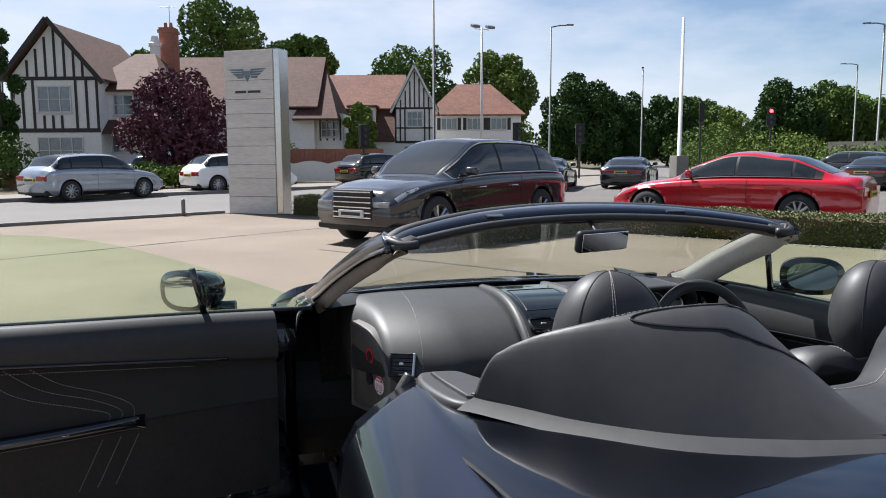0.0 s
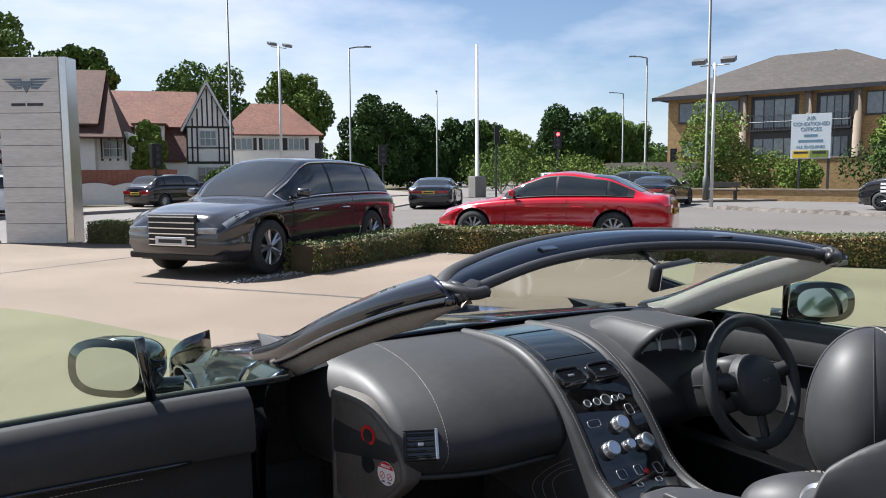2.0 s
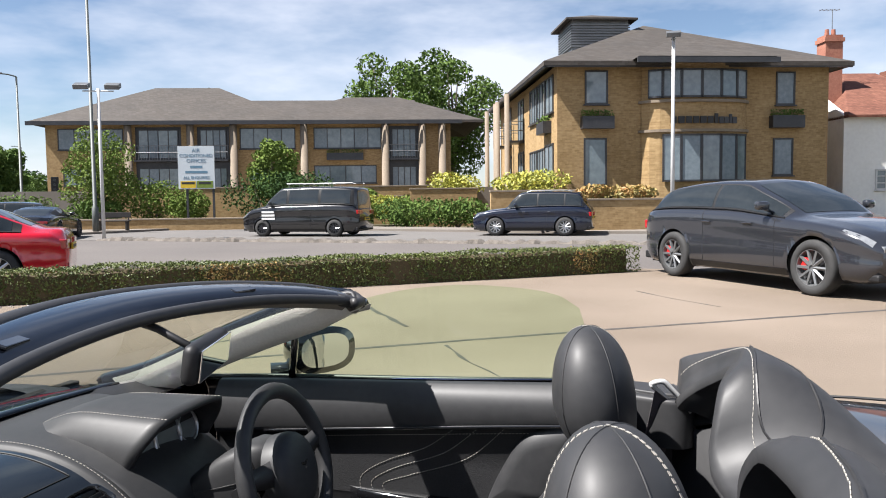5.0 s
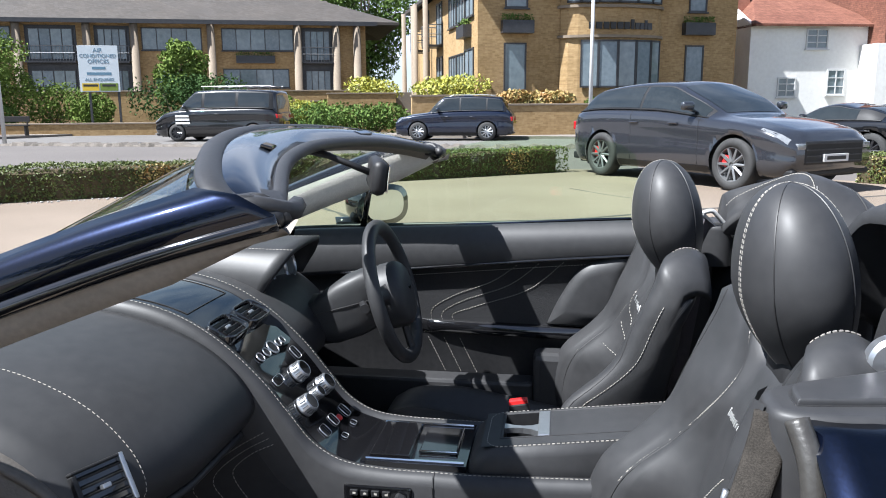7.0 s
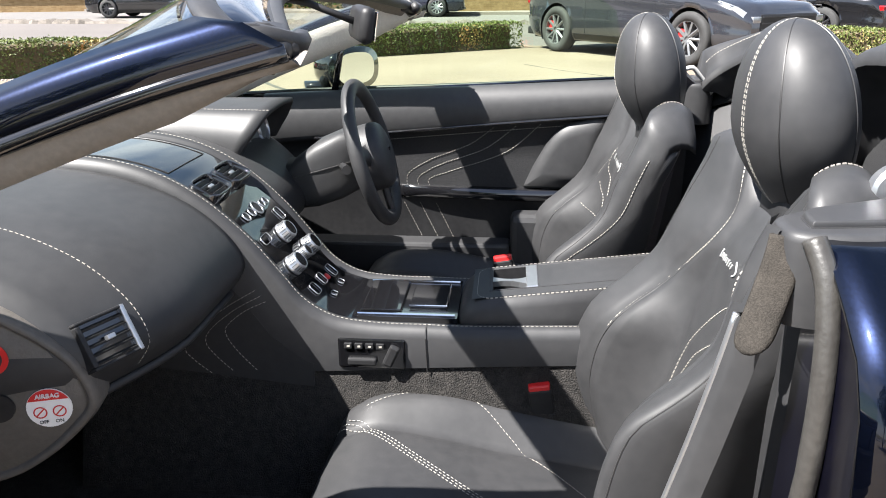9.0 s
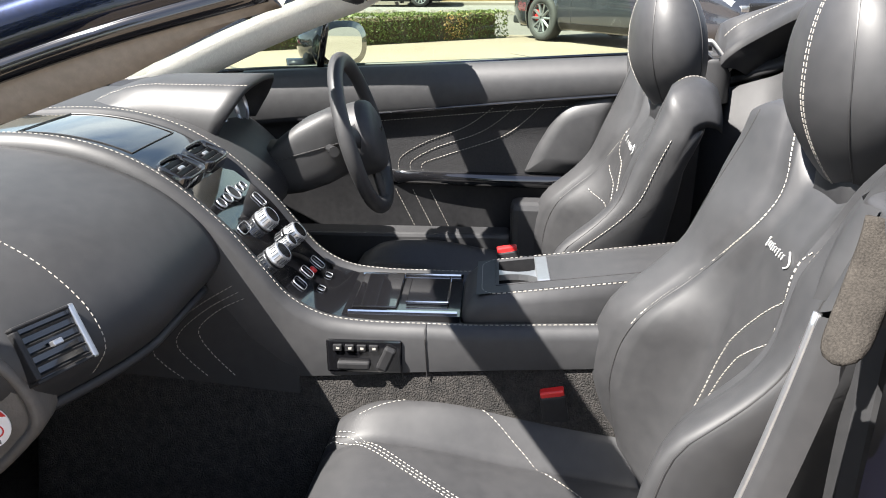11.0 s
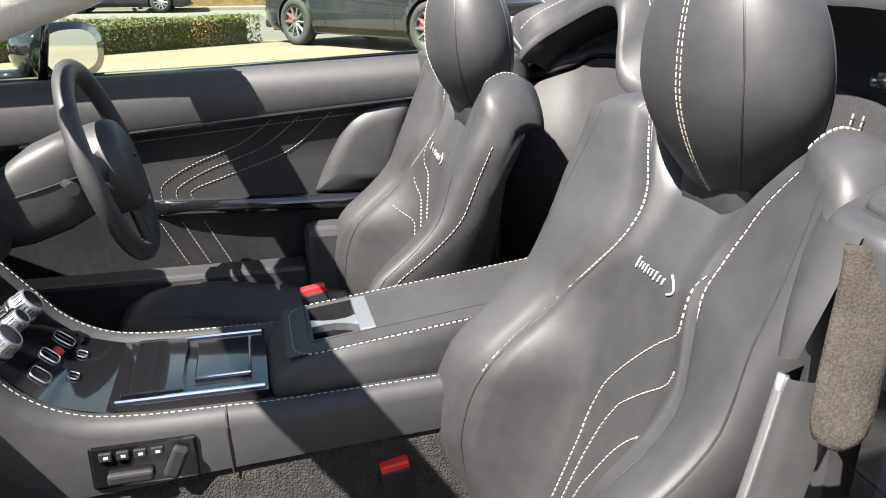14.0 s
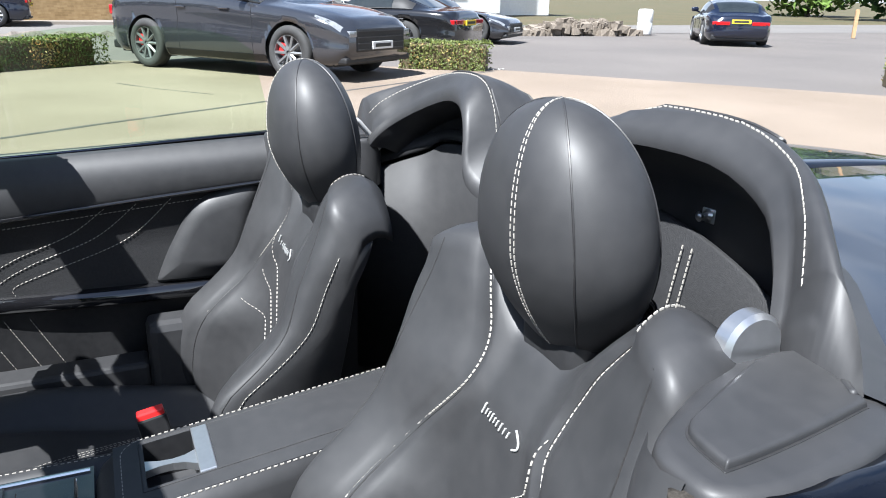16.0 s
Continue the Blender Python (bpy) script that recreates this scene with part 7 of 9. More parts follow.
SEAM_X = [(.20, .19), (.35, .187), (.45, .180), (.55, .165), (.60, .152), (.67, .150), (.71, .138), (.755, .107), (.795, .082), (.83, .080), (.86, .088), (.90, .108), (.945, .138)]
SEAM_Y = [(.20, -.520), (.35, -.476), (.45, -.454), (.50, -.456), (.55, -.466), (.60, -.488), (.635, -.521), (.67, -.562), (.71, -.597), (.755, -.620), (.795, -.640), (.83, -.662), (.86, -.674), (.90, -.682), (.95, -.698)]
EDGE_X = [(.20, .235), (.40, .255), (.60, .252), (.66, .255), (.73, .262), (.80, .270), (.85, .277), (.95, .270)]
EDGE_Y = [(.20, -.520), (.35, -.470), (.45, -.447), (.50, -.449), (.61, -.484), (.65, -.530), (.69, -.574), (.73, -.606), (.80, -.630), (.84, -.643), (.87, -.658), (.90, -.676), (.95, -.690)]


SEAM = 26 / 56
HEAD_W, HEAD_D = .124, .083


def seat(cx, dy, dz, bx, inner, label):
    """A sports seat: winged backrest with headrest, cushion, seams and badge strokes."""
    def yc(z):
        return -.46 - .25 * z - .35 * max(0.0, z - .79)

    def ease(t):
        t = min(1.0, max(0.0, t))
        return t * t * (3 - 2 * t)

    def back(u, v):
        """u across from -1 to 1, v up; the shoulders rise beside the headrest."""
        a = abs(u)
        top = curve1([(0, .860), (.28, .864), (.38, .895), (SEAM, .944), (.60, .950), (.75, .937), (.90, .905), (1, .866)], a)
        if u * inner < 0:
            top += .012 * ease((a - .3) / .2)
        z = v if v < .62 else .62 + (v - .62) * (top - .62) / .365
        xs, ys, y0 = curve1(SEAM_X, z) + (.018 if u * inner < 0 else 0.0), curve1(SEAM_Y, z), yc(z)
        if a <= SEAM:
            x = xs * a / SEAM
            y = y0 + (ys - y0) * ease((a - .20) / (SEAM - .20)) ** 1.15 + .010 * math.cos(a / SEAM * 1.5)
        else:
            f = (a - SEAM) / (1 - SEAM)
            x = xs + (curve1(EDGE_X, z) - xs) * math.sin(f * math.pi / 2) ** .9
            y = ys + (curve1(EDGE_Y, z) + .012 - ys) * f + .022 * math.sin(math.pi * min(1.0, f * 1.15)) ** .7 - .060 * max(0.0, (f - .5) / .5) ** 2.2
        y -= .008 * max(0.0, 1 - abs(a - SEAM) / .036)
        return Vector((cx + math.copysign(x, u), y + dy, z + dz))
    rows = []
    for v in span(.20, .985, .020):
        front = [back(-1 + 2 * k / 56, v) for k in range(57)]
        zr = min(v, .875)
        yb = yc(zr) - curve1([(.2, .11), (.66, .095), (.80, .078), (.90, .056), (.985, .040)], v) + dy
        w = curve1(EDGE_X, zr)
        rear = [Vector((cx + w * q, yb + .045 * abs(q) ** 3, zr + dz)) for q in (.97, .85, .5, .2, -.2, -.5, -.85, -.97)]
        rows.append(front + rear)
    last = rows[-1]
    ymid = yc(.93) - .036 + dy

    def cap(p, q):
        return Vector((p.x + (cx - p.x) * .10 * q, p.y + (ymid - p.y) * q, p.z + .016 * math.sin(math.pi * min(1.0, q * 1.1)) ** .8))
    for q in (.10, .25, .45, .68, .90):
        rows.append([cap(p, q) for p in last])
    bm = bmesh.new()
    skin(bm, rows, closed_u=True, caps=True)
    bmesh.ops.recalc_face_normals(bm, faces=bm.faces)
    st = part("seat", bm, LEATHER, roadster, label, True)
    # headrest
    hy, hz, hx = -.712 + dy * 1.12, 1.003 + dz, cx - .004 * inner

    def rest(a, b):
        ca, sa, cb, sb = math.cos(a), math.sin(a), math.cos(b), math.sin(b)
        f = lambda q: math.copysign(abs(q) ** .92, q)
        low = abs(min(0.0, sb)) ** 1.4
        wide, deep = HEAD_W * (1 - .42 * low) * (1 - .05 * max(0.0, sb)), HEAD_D * (1 - .26 * low)
        return Vector((hx + wide * f(cb) * f(ca), hy - .022 * low + .014 * sb + deep * f(cb) * f(sa), hz + .152 * f(sb)))
    rows = [[rest(2 * math.pi * j / 44, -math.pi / 2 + .02 + (math.pi - .04) * k / 26) for j in range(44)] for k in range(27)]
    bm = bmesh.new()
    skin(bm, rows, closed_u=True, caps=True)
    bmesh.ops.recalc_face_normals(bm, faces=bm.faces)
    part("headrest", bm, LEATHER, st, "padded oval leather headrest", True)

    def rest_line(c):
        """A line round the headrest from its front foot over the top to its back foot."""
        pts, nn = [], []
        for k in range(110):
            b = -1.05 + (math.pi + 1.9) * k / 109
            over = b > math.pi / 2
            b2 = math.pi - b if over else b
            p = rest(-math.acos(c) if over else math.acos(c), max(-1.5, min(b2, 1.555)))
            pts.append(p)
            nn.append(p - Vector((hx, hy, hz)))
        return pts, nn
    for w in (-.025, .025):
        pts, nn = rest_line(-inner * .22 + w)
        stitch(st, pts, nn, length=.0055, gap=.0080, width=.0005)
    for q in (-.80, .80):
        pts, nn = rest_line(q)
        bm = bmesh.new()
        tube(bm, pts, .0012, 5)
        part("headrest_seam", bm, RUBBER, st, "thin dark seam")
    # neck block between the shoulders
    bm = bmesh.new()
    box(bm, (-.060, -.035, -.05), (.060, .030, .05), .02, pose(hx, hy - .012, .865 + dz))
    part("neck", bm, PLASTIC, st, "black neck of the headrest", True)
    # belt loop on the outer side
    bm = bmesh.new()
    lathe(bm, [(.001, -.010), (.011, -.010), (.0125, .004), (.0155, .006), (.0185, .003), (.0185, -.010)], 20, "y", (0, 0, 0))
    part("belt_loop", bm, GLOSSBLACK, st, "", True, Matrix.Translation((hx - inner * .086, hy - .046, .940 + dz)) @ pose(0, 0, 0, 6, 0, inner * 70))
    # seams on the backrest, carried over the shoulders to the rear
    for s_ in (-1, 1):
        line = [back(s_ * SEAM, v) for v in span(.24, .985, .008)]
        bm = bmesh.new()
        tube(bm, [p + Vector((0, .0008, 0)) for p in line], .0012, 5)
        part("backrest_seam", bm, RUBBER, st, "thin dark seam")
        tilt = [Vector((s_ * .5, 1.0, .35))] * len(line)
        stitch(st, [p + Vector((s_ * .004, .0035, 0)) for p in line], tilt, length=.0055, gap=.0082, width=.0006)
        p0 = back(s_ * (SEAM + .03), .985)
        stitch(st, [cap(p0, q / 20 * .70) for q in range(21)], (0, .3, 1), length=.0055, gap=.0082, width=.0006, lift=.002)
        bm = bmesh.new()
        tube(bm, [back(s_ * u, z) for u, z in [(p.x, p.y) for p in spline([(.86, .30, 0), (.85, .55, 0), (.80, .75, 0), (.72, .90, 0), (.66, .98, 0)], 40)]], .0012, 5)
        part("bolster_seam", bm, RUBBER, st, "thin dark seam")
        if s_ == inner:
            stitch(st, [back(s_ * .92, z) for z in span(.93, .40, .012)], (s_ * 1.0, .6, 0), lift=.002)
    for arc in ([(-.115, .762), (-.055, .719), (.006, .652), (.036, .595), (.046, .530), (.062, .440), (.078, .345)],
                [(-.118, .706), (-.056, .655), (-.006, .598), (.018, .535), (.038, .450), (.058, .345)],
                [(-.130, .645), (-.050, .585), (-.012, .522), (.016, .455), (.036, .345)]):
        uv = [(inner * x / (curve1(SEAM_X, z) + (.018 if x < 0 else 0.0)) * SEAM, z if z < .62 else .62 + (z - .62) * .365 / .242) for x, z in arc]
        stitch_on(st, back, uv, out=-1.0, n=110, lift=.0016)
    # the small bright badge: slanted strokes and a curl
    k0 = cx + bx
    for i, (w, h, dx_) in enumerate(((.0026, .016, .042), (.0020, .009, .034), (.0020, .009, .027), (.0022, .012, .020), (.0020, .008, .013), (.0020, .009, .006), (.0022, .012, -.001), (.0020, .009, -.008), (.0022, .009, -.015))):
        c = back((dx_ + bx) / curve1(SEAM_X, .783) * SEAM, .62 + (.783 - .62) * .365 / .243)
        bm = bmesh.new()
        box(bm, (-w / 2, -.001, -h / 2), (w / 2, .0016, h / 2), .0005, pose(c.x, c.y + .0015, c.z - .0003 * i, 16, -16, 0))
        part("badge_stroke", bm, BADGE, st, "small bright badge stroke")
    bm = bmesh.new()
    curl = []
    for a_, b_ in ((-.026, .012), (-.031, .006), (-.033, -.001), (-.031, -.007), (-.024, -.011)):
        c = back((a_ + bx) / curve1(SEAM_X, .783) * SEAM, .62 + (.783 + b_ - .62) * .365 / .243)
        curl.append(c + Vector((0, .002, -.002)))
    tube(bm, spline(curl, 18), .0015, 6)
    part("badge_curl", bm, BADGE, st, "small bright curve of the badge", True)

    # cushion
    def cush(u, v):
        # u across, v from the front lip (0) to the back (1)
        y = .062 - .60 * v + dy
        h = curve1([(0, .225), (.3, .250), (.7, .255), (1, .24)], v)
        z = curve1([(0, .240), (.04, .318), (.12, .362), (.3, .356), (.6, .318), (1, .285)], v)
        a = abs(u)
        t = min(1.0, max(0.0, (a - .45) / .35))
        z += .058 * t * t * (3 - 2 * t) * curve1([(0, .1), (.15, .5), (.5, 1.0), (1, .9)], v)
        z -= .006 * math.exp(-((a - .50) / .035) ** 2)
        r = max(0.0, (a - .80) / .20)
        lip = .02 * math.cos(u * 1.3) if v < .1 else 0
        return Vector((cx + h * u, y + lip, z - .12 * r ** 2.4 + (0.0 if inner > 0 else .055)))
    rows = []
    for k in range(41):
        v = k / 40
        rows.append([cush(-1 + 2 * j / 44, v) for j in range(45)] + [Vector((cx + .22, .05 - .6 * v + dy, .17)), Vector((cx - .22, .05 - .6 * v + dy, .17))])
    bm = bmesh.new()
    skin(bm, rows, closed_u=True, caps=True)
    bmesh.ops.recalc_face_normals(bm, faces=bm.faces)
    part("cushion", bm, LEATHER, st, "black leather seat cushion", True)
    for d in (0, .022, .044):
        stitch_on(st, cush, [(inner * .62, .045 + d), (inner * .40, .16 + d), (inner * .10, .33 + d), (-inner * .25, .58 + d), (-inner * .45, .82 + d)], out=-1.0, n=110)
    stitch_on(st, cush, [(inner * .72, .12), (inner * .82, .30), (inner * .80, .46), (inner * .60, .60), (inner * .35, .74), (inner * .05, .86)], out=-1.0, n=110)
    bp_ = Vector((-0.152, -0.362, 0.425)) if inner > 0 else Vector((0.185, -0.281, 0.578))
    bm = bmesh.new()
    box(bm, (-.013, -.024, -.075), (.013, .024, .0), .004, pose(bp_.x, bp_.y, bp_.z, -10, inner * -6, 0))
    bk = part("belt_buckle", bm, PLASTIC, st, "black belt buckle")
    bm = bmesh.new()
    box(bm, (-.011, -.022, -.004), (.011, .022, .010), .003, pose(bp_.x, bp_.y, bp_.z, -10, inner * -6, 0))
    part("buckle_button", bm, BUCKLE, bk, "red buckle button")
    return st


seat(-.350, 0.0, 0.0, -.004, 1, "black leather passenger sports seat with pale stitching")
seat(.395, .074, -.020, .020, -1, "black leather driver's sports seat with pale stitching")


# dashboard
def dash_profile(x):
    """Points from the windscreen round the pad to its underside."""
    a = max(0.0, abs(x) - .36) / .32
    f = .12 * a ** 1.5 + 2.4 * max(0.0, abs(x) - .605)
    q = 1 - .08 * a * a
    base = [(.90, .862), (.74, .872), (.58, .868), (.45, .848), (.34, .805), (.265, .745), (.232, .690), (.238, .655), (.275, .615), (.36, .575), (.50, .55)]
    return [(y + f, .70 + (z - .70) * q) for y, z in base]


def dash_pad(x0, x1, label):
    rows = []
    for x in span(x0, x1, .018):
        rows.append([Vector((x, p.x, p.y)) for p in spline([(y, z, 0) for y, z in dash_profile(x)], 40)])
    bm = bmesh.new()
    skin(bm, rows, caps=True)
    bmesh.ops.recalc_face_normals(bm, faces=bm.faces)
    return part("dash_pad", bm, LEATHER, roadster, label, True)


pad = dash_pad(-.685, -.150, "rounded black leather dashboard pad")
dash_pad(.165, .685, "black leather dashboard before the driver")


def dash_surf(x, k):
    return Vector((x, *[(p.x, p.y) for p in spline([(y, z, 0) for y, z in dash_profile(x)], 60)][max(0, min(59, int(round(k))))]))


pts = [dash_surf(-.505 + .05 * (1 - k / 40), k) for k in range(4, 44)]
stitch(pad, pts, [(0, -.6, .8)] * len(pts))
pts = [dash_surf(x, 46.5) for x in span(-.16, -.6, .012)]
bm = bmesh.new()
tube(bm, [p + Vector((0, -.002, -.006)) for p in pts], .008, 6)
part("pad_edge", bm, LEATHER, pad, "", True)
# round-edged air vent on the dash end
bm = bmesh.new()
vk = min(range(8, 50), key=lambda k: abs(dash_surf(-.560, k).z - .705) + abs(dash_surf(-.560, k).y - .30))
vx = (dash_surf(-.515, vk) - dash_surf(-.597, vk)).normalized()
vz = dash_surf(-.560, vk - 5) - dash_surf(-.560, vk + 5)
vz = (vz - vx * vz.dot(vx)).normalized()
vp = Matrix.Translation(dash_surf(-.560, vk)) @ Matrix((vx, vz.cross(vx), vz)).transposed().to_4x4() @ Matrix.Scale(.78, 4)
for q in ((-.055, .055, .042, .049), (-.055, .055, -.049, -.042), (-.055, -.044, -.042, .042)):
    box(bm, (q[0], -.012, q[2]), (q[1], .03, q[3]), .003, vp)
vent = part("air_vent", bm, PLASTIC, roadster, "black air vent with slats and a bright edge")
bm = bmesh.new()
box(bm, (.046, -.0125, -.049), (.057, .03, .049), .003, vp)
part("vent_edge", bm, SATIN, vent, "satin silver edge")
bm = bmesh.new()
box(bm, (-.009, -.020, -.005), (.009, -.006, .005), .002, vp)
part("vent_tab", bm, SATIN, vent, "small silver tab")
bm = bmesh.new()
box(bm, (-.046, -.002, -.044), (.046, .012, .044), 0, vp)
part("vent_back", bm, GLOSSBLACK, vent)
for k in range(5):
    bm = bmesh.new()
    box(bm, (-.045, -.011, -.002), (.045, .000, .002), 0, vp @ pose(0, 0, -.034 + .017 * k, 25, 0, 0))
    part("vent_slat", bm, PLASTIC, vent)
# the panel at the dash end with its safety label: x along the panel, y up, z out
EP = Matrix(((.30, 0, -.954, -.622), (-.954, 0, -.30, .366), (0, 1, 0, .628), (0, 0, 0, 1)))
bm = bmesh.new()
oval = spline([(.20, .16, 0), (.10, .155, 0), (.043, .133, 0), (-.012, .087, 0), (-.040, .046, 0), (-.050, .0, 0), (-.028, -.031, 0), (.02, -.072, 0), (.082, -.100, 0), (.20, -.11, 0)], 44)
rows = [[EP @ Vector((-.09 - (p.x - .09) * q, .02 + (p.y - .02) * q, z)) for p in oval] for q, z in ((1.16, -.05), (1.13, -.008), (1.10, .001), (1.04, .004), (1.005, -.001), (1.0, -.004), (.97, -.001), (.5, 0), (.05, .0))]
skin(bm, rows, closed_u=True)
bmesh.ops.recalc_face_normals(bm, faces=bm.faces)
part("dash_end_panel", bm, LEATHER_END, roadster, "dark grained dash end panel", True)


def disc(name, material, parent, m, r, t=.0015, label=""):
    bm = bmesh.new()
    lathe(bm, [(.0005, 0), (r, 0), (r, t), (.0005, t)], 28, "z")
    return part(name, bm, material, parent, label, False, m)


lm = EP @ pose(0, 0, .0015, 0, 0, 0)
lab = disc("safety_label", LABEL_W, roadster, lm, .031, .0015, "round white and red airbag label")
bm = bmesh.new()
vs = [bm.verts.new((.0305 * math.cos(a), .0305 * math.sin(a), .002)) for a in (math.radians(25 + 130 * k / 14) for k in range(15))]
bm.faces.new(vs)
part("label_cap", bm, BUCKLE, lab, "red top of the label", False)
text_part("lettering", "AIRBAG", .0095, LABEL_W, lab, pose(0, .020, .0004))
for sx in (-.013, .013):
    bm = bmesh.new()
    rows = [[(sx + r_ * math.cos(a), -.006 + r_ * math.sin(a), .0022) for a in (2 * math.pi * j / 18 for j in range(18))] for r_ in (.0075, .0095)]
    skin(bm, rows, closed_u=True)
    box(bm, (-.008, -.001, .0019), (.008, .001, .0024), 0, pose(sx, -.006, 0, 0, 0, 45))
    part("label_ring", bm, BUCKLE, lab)
text_part("lettering", "OFF", .0075, INK, lab, pose(-.010, -.022, -.0015))
text_part("lettering", "ON", .0075, INK, lab, pose(.011, -.022, -.0015))
lm2 = EP @ pose(-.066, .085, .0015)
disc("warning_ring", BUCKLE, roadster, lm2, .026, .0012, "red warning sticker ring")
disc("warning_centre", LEATHER, roadster, lm2 @ pose(0, 0, .0002), .018, .0016)
lm3 = EP @ pose(-.066, .008, .0015)
disc("lock_barrel", PLASTIC, roadster, lm3, .022, .004, "round black lock barrel")

# lower dash, footwell and tunnel
bm = bmesh.new()
rows = []
for y in span(.62, -.62, .04):
    zt = curve1([(-.62, .49), (-.45, .488), (-.12, .462), (.05, .448), (.12, .45), (.30, .47), (.62, .50)], y)
    rows.append([(-.21, y, .17), (-.17, y, .30), (-.146, y, zt - .03), (-.140, y, zt + .004), (.160, y, zt + .004), (.17, y, zt - .03), (.19, y, .30), (.23, y, .17)])
skin(bm, rows, caps=True)
bmesh.ops.recalc_face_normals(bm, faces=bm.faces)
part("tunnel_carpet", bm, CARPET, roadster, "black carpet over the tunnel", True)
STACK = [(.90, .868), (.70, .884), (.54, .886), (.42, .862), (.32, .810), (.23, .730), (.165, .650), (.12, .595), (.06, .560), (-.02, .548), (-.13, .546), (-.25, .546), (-.64, .560)]
stk = spline([(y, z, 0) for y, z in STACK], 90)
bm = bmesh.new()
rows = []
for p in stk:
    lo = curve1([(-.62, .485), (-.12, .458), (.05, .445), (.14, .45), (.25, .53), (.34, .66), (.50, .80), (.90, .83)], p.x)
    rows.append([(-.148, p.x, min(lo, p.y - .03)), (-.148, p.x, p.y - .022), (-.140, p.x, p.y - .006), (-.128, p.x, p.y), (-.112, p.x, p.y - .003), (-.106, p.x, p.y - .012),
                 (.118, p.x, p.y - .012), (.124, p.x, p.y - .003), (.142, p.x, p.y), (.156, p.x, p.y - .006), (.164, p.x, p.y - .022), (.164, p.x, min(lo, p.y - .03))])
skin(bm, rows, caps=True)
bmesh.ops.recalc_face_normals(bm, faces=bm.faces)
console = part("centre_console", bm, LEATHER, roadster, "black leather centre console sweeping down from the dash", True)
for x in (-.126, .140):
    nn = []
    for i, p in enumerate(stk):
        q = stk[min(i + 1, 89)] - stk[max(i - 1, 0)]
        nn.append(Vector((0, -q.y, q.x)).normalized() * (1 if -q.x < 0 else -1) * -1)
    nn = [Vector((0, -abs(n.y), abs(n.z))) for n in nn]
    stitch(console, [Vector((x, p.x, p.y)) for p in stk][8:], nn[8:])
# fascia of piano black between the leather borders
fas = spline([(y, z, 0) for y, z in [(.70, .880), (.54, .881), (.42, .857), (.335, .812), (.23, .724), (.165, .644), (.125, .596), (.085, .566), (.02, .546)]], 50)
bm = bmesh.new()
skin(bm, [[(x, p.x, p.y - .004 + .002 * math.cos(x * 9)) for x in (-.105, -.06, 0, .06, .117)] for p in fas])
bmesh.ops.recalc_face_normals(bm, faces=bm.faces)
part("fascia", bm, GLOSSBLACK, console, "piano black centre fascia", True)


def stack_pose(y, x, lift=0.0):
    """A pose on the fascia at y, its z axis out of the surface and y axis up it."""
    i = min(range(len(fas)), key=lambda k: abs(fas[k].x - y))
    a, b = fas[max(i - 1, 0)], fas[min(i + 1, len(fas) - 1)]
    up = Vector((0, a.x - b.x, a.y - b.y)).normalized()
    out = Vector((1, 0, 0)).cross(up).normalized()
    c = Vector((x, fas[i].x, fas[i].y)) + out * lift
    return Matrix((( 1, up.x, out.x, c.x), (0, up.y, out.y, c.y), (0, up.z, out.z, c.z), (0, 0, 0, 1)))


# lid of the storage box on top: fine seams in the gloss panel
def fas_at(x, y):
    i = min(range(len(fas)), key=lambda k: abs(fas[k].x - y))
    return Vector((x, fas[i].x, fas[i].y - .004 + .002 * math.cos(x * 9) + .0012))


lid_line = [fas_at(-.088, y) for y in span(.395, .60, .02)] + [fas_at(x, .60) for x in span(-.08, .09, .03)] + [fas_at(.098, y) for y in span(.60, .395, .02)] + [fas_at(x, .395) for x in span(.09, -.088, .03)]
bm = bmesh.new()
tube(bm, lid_line, .0012, 5)
part("lid_seam", bm, INK, console, "fine seam round the storage lid")
for x in (-.056, .066):
    m = stack_pose(.322, x, .004) @ pose(0, 0, 0, -12, 0, 0)
    ring_v = [(.050 * math.copysign(abs(math.cos(a)) ** .45, math.cos(a)), .033 * math.copysign(abs(math.sin(a)) ** .45, math.sin(a))) for a in (2 * math.pi * j / 32 for j in range(32))]
    bm = bmesh.new()
    skin(bm, [[(a * q, b * q, z) for a, b in ring_v] for q, z in ((1.06, -.012), (1.04, .006), (.98, .011), (.90, .009), (.86, .0), (.85, -.014))], closed_u=True)
    bmesh.ops.recalc_face_normals(bm, faces=bm.faces)
    v = part("air_vent", bm, GLOSSBLACK, console, "glossy black rounded air vent", True, m)
    bm = bmesh.new()
    bm.faces.new([bm.verts.new((a * .86, b * .86, -.012)) for a, b in ring_v])
    part("vent_back", bm, INK, v)
    for k in range(4):
        bm = bmesh.new()
        box(bm, (-.041, -.0045, -.0012), (.041, .0045, .0012), .0008, pose(0, -.019 + .0127 * k, .000, 40, 0, 0))
        part("vent_slat", bm, PLASTIC, v)
    bm = bmesh.new()
    box(bm, (-.010, -.004, .001), (.010, .004, .007), .002, pose(0, .0, 0, 0, 0, 0))
    part("vent_tab", bm, SATIN, v, "small silver tab")
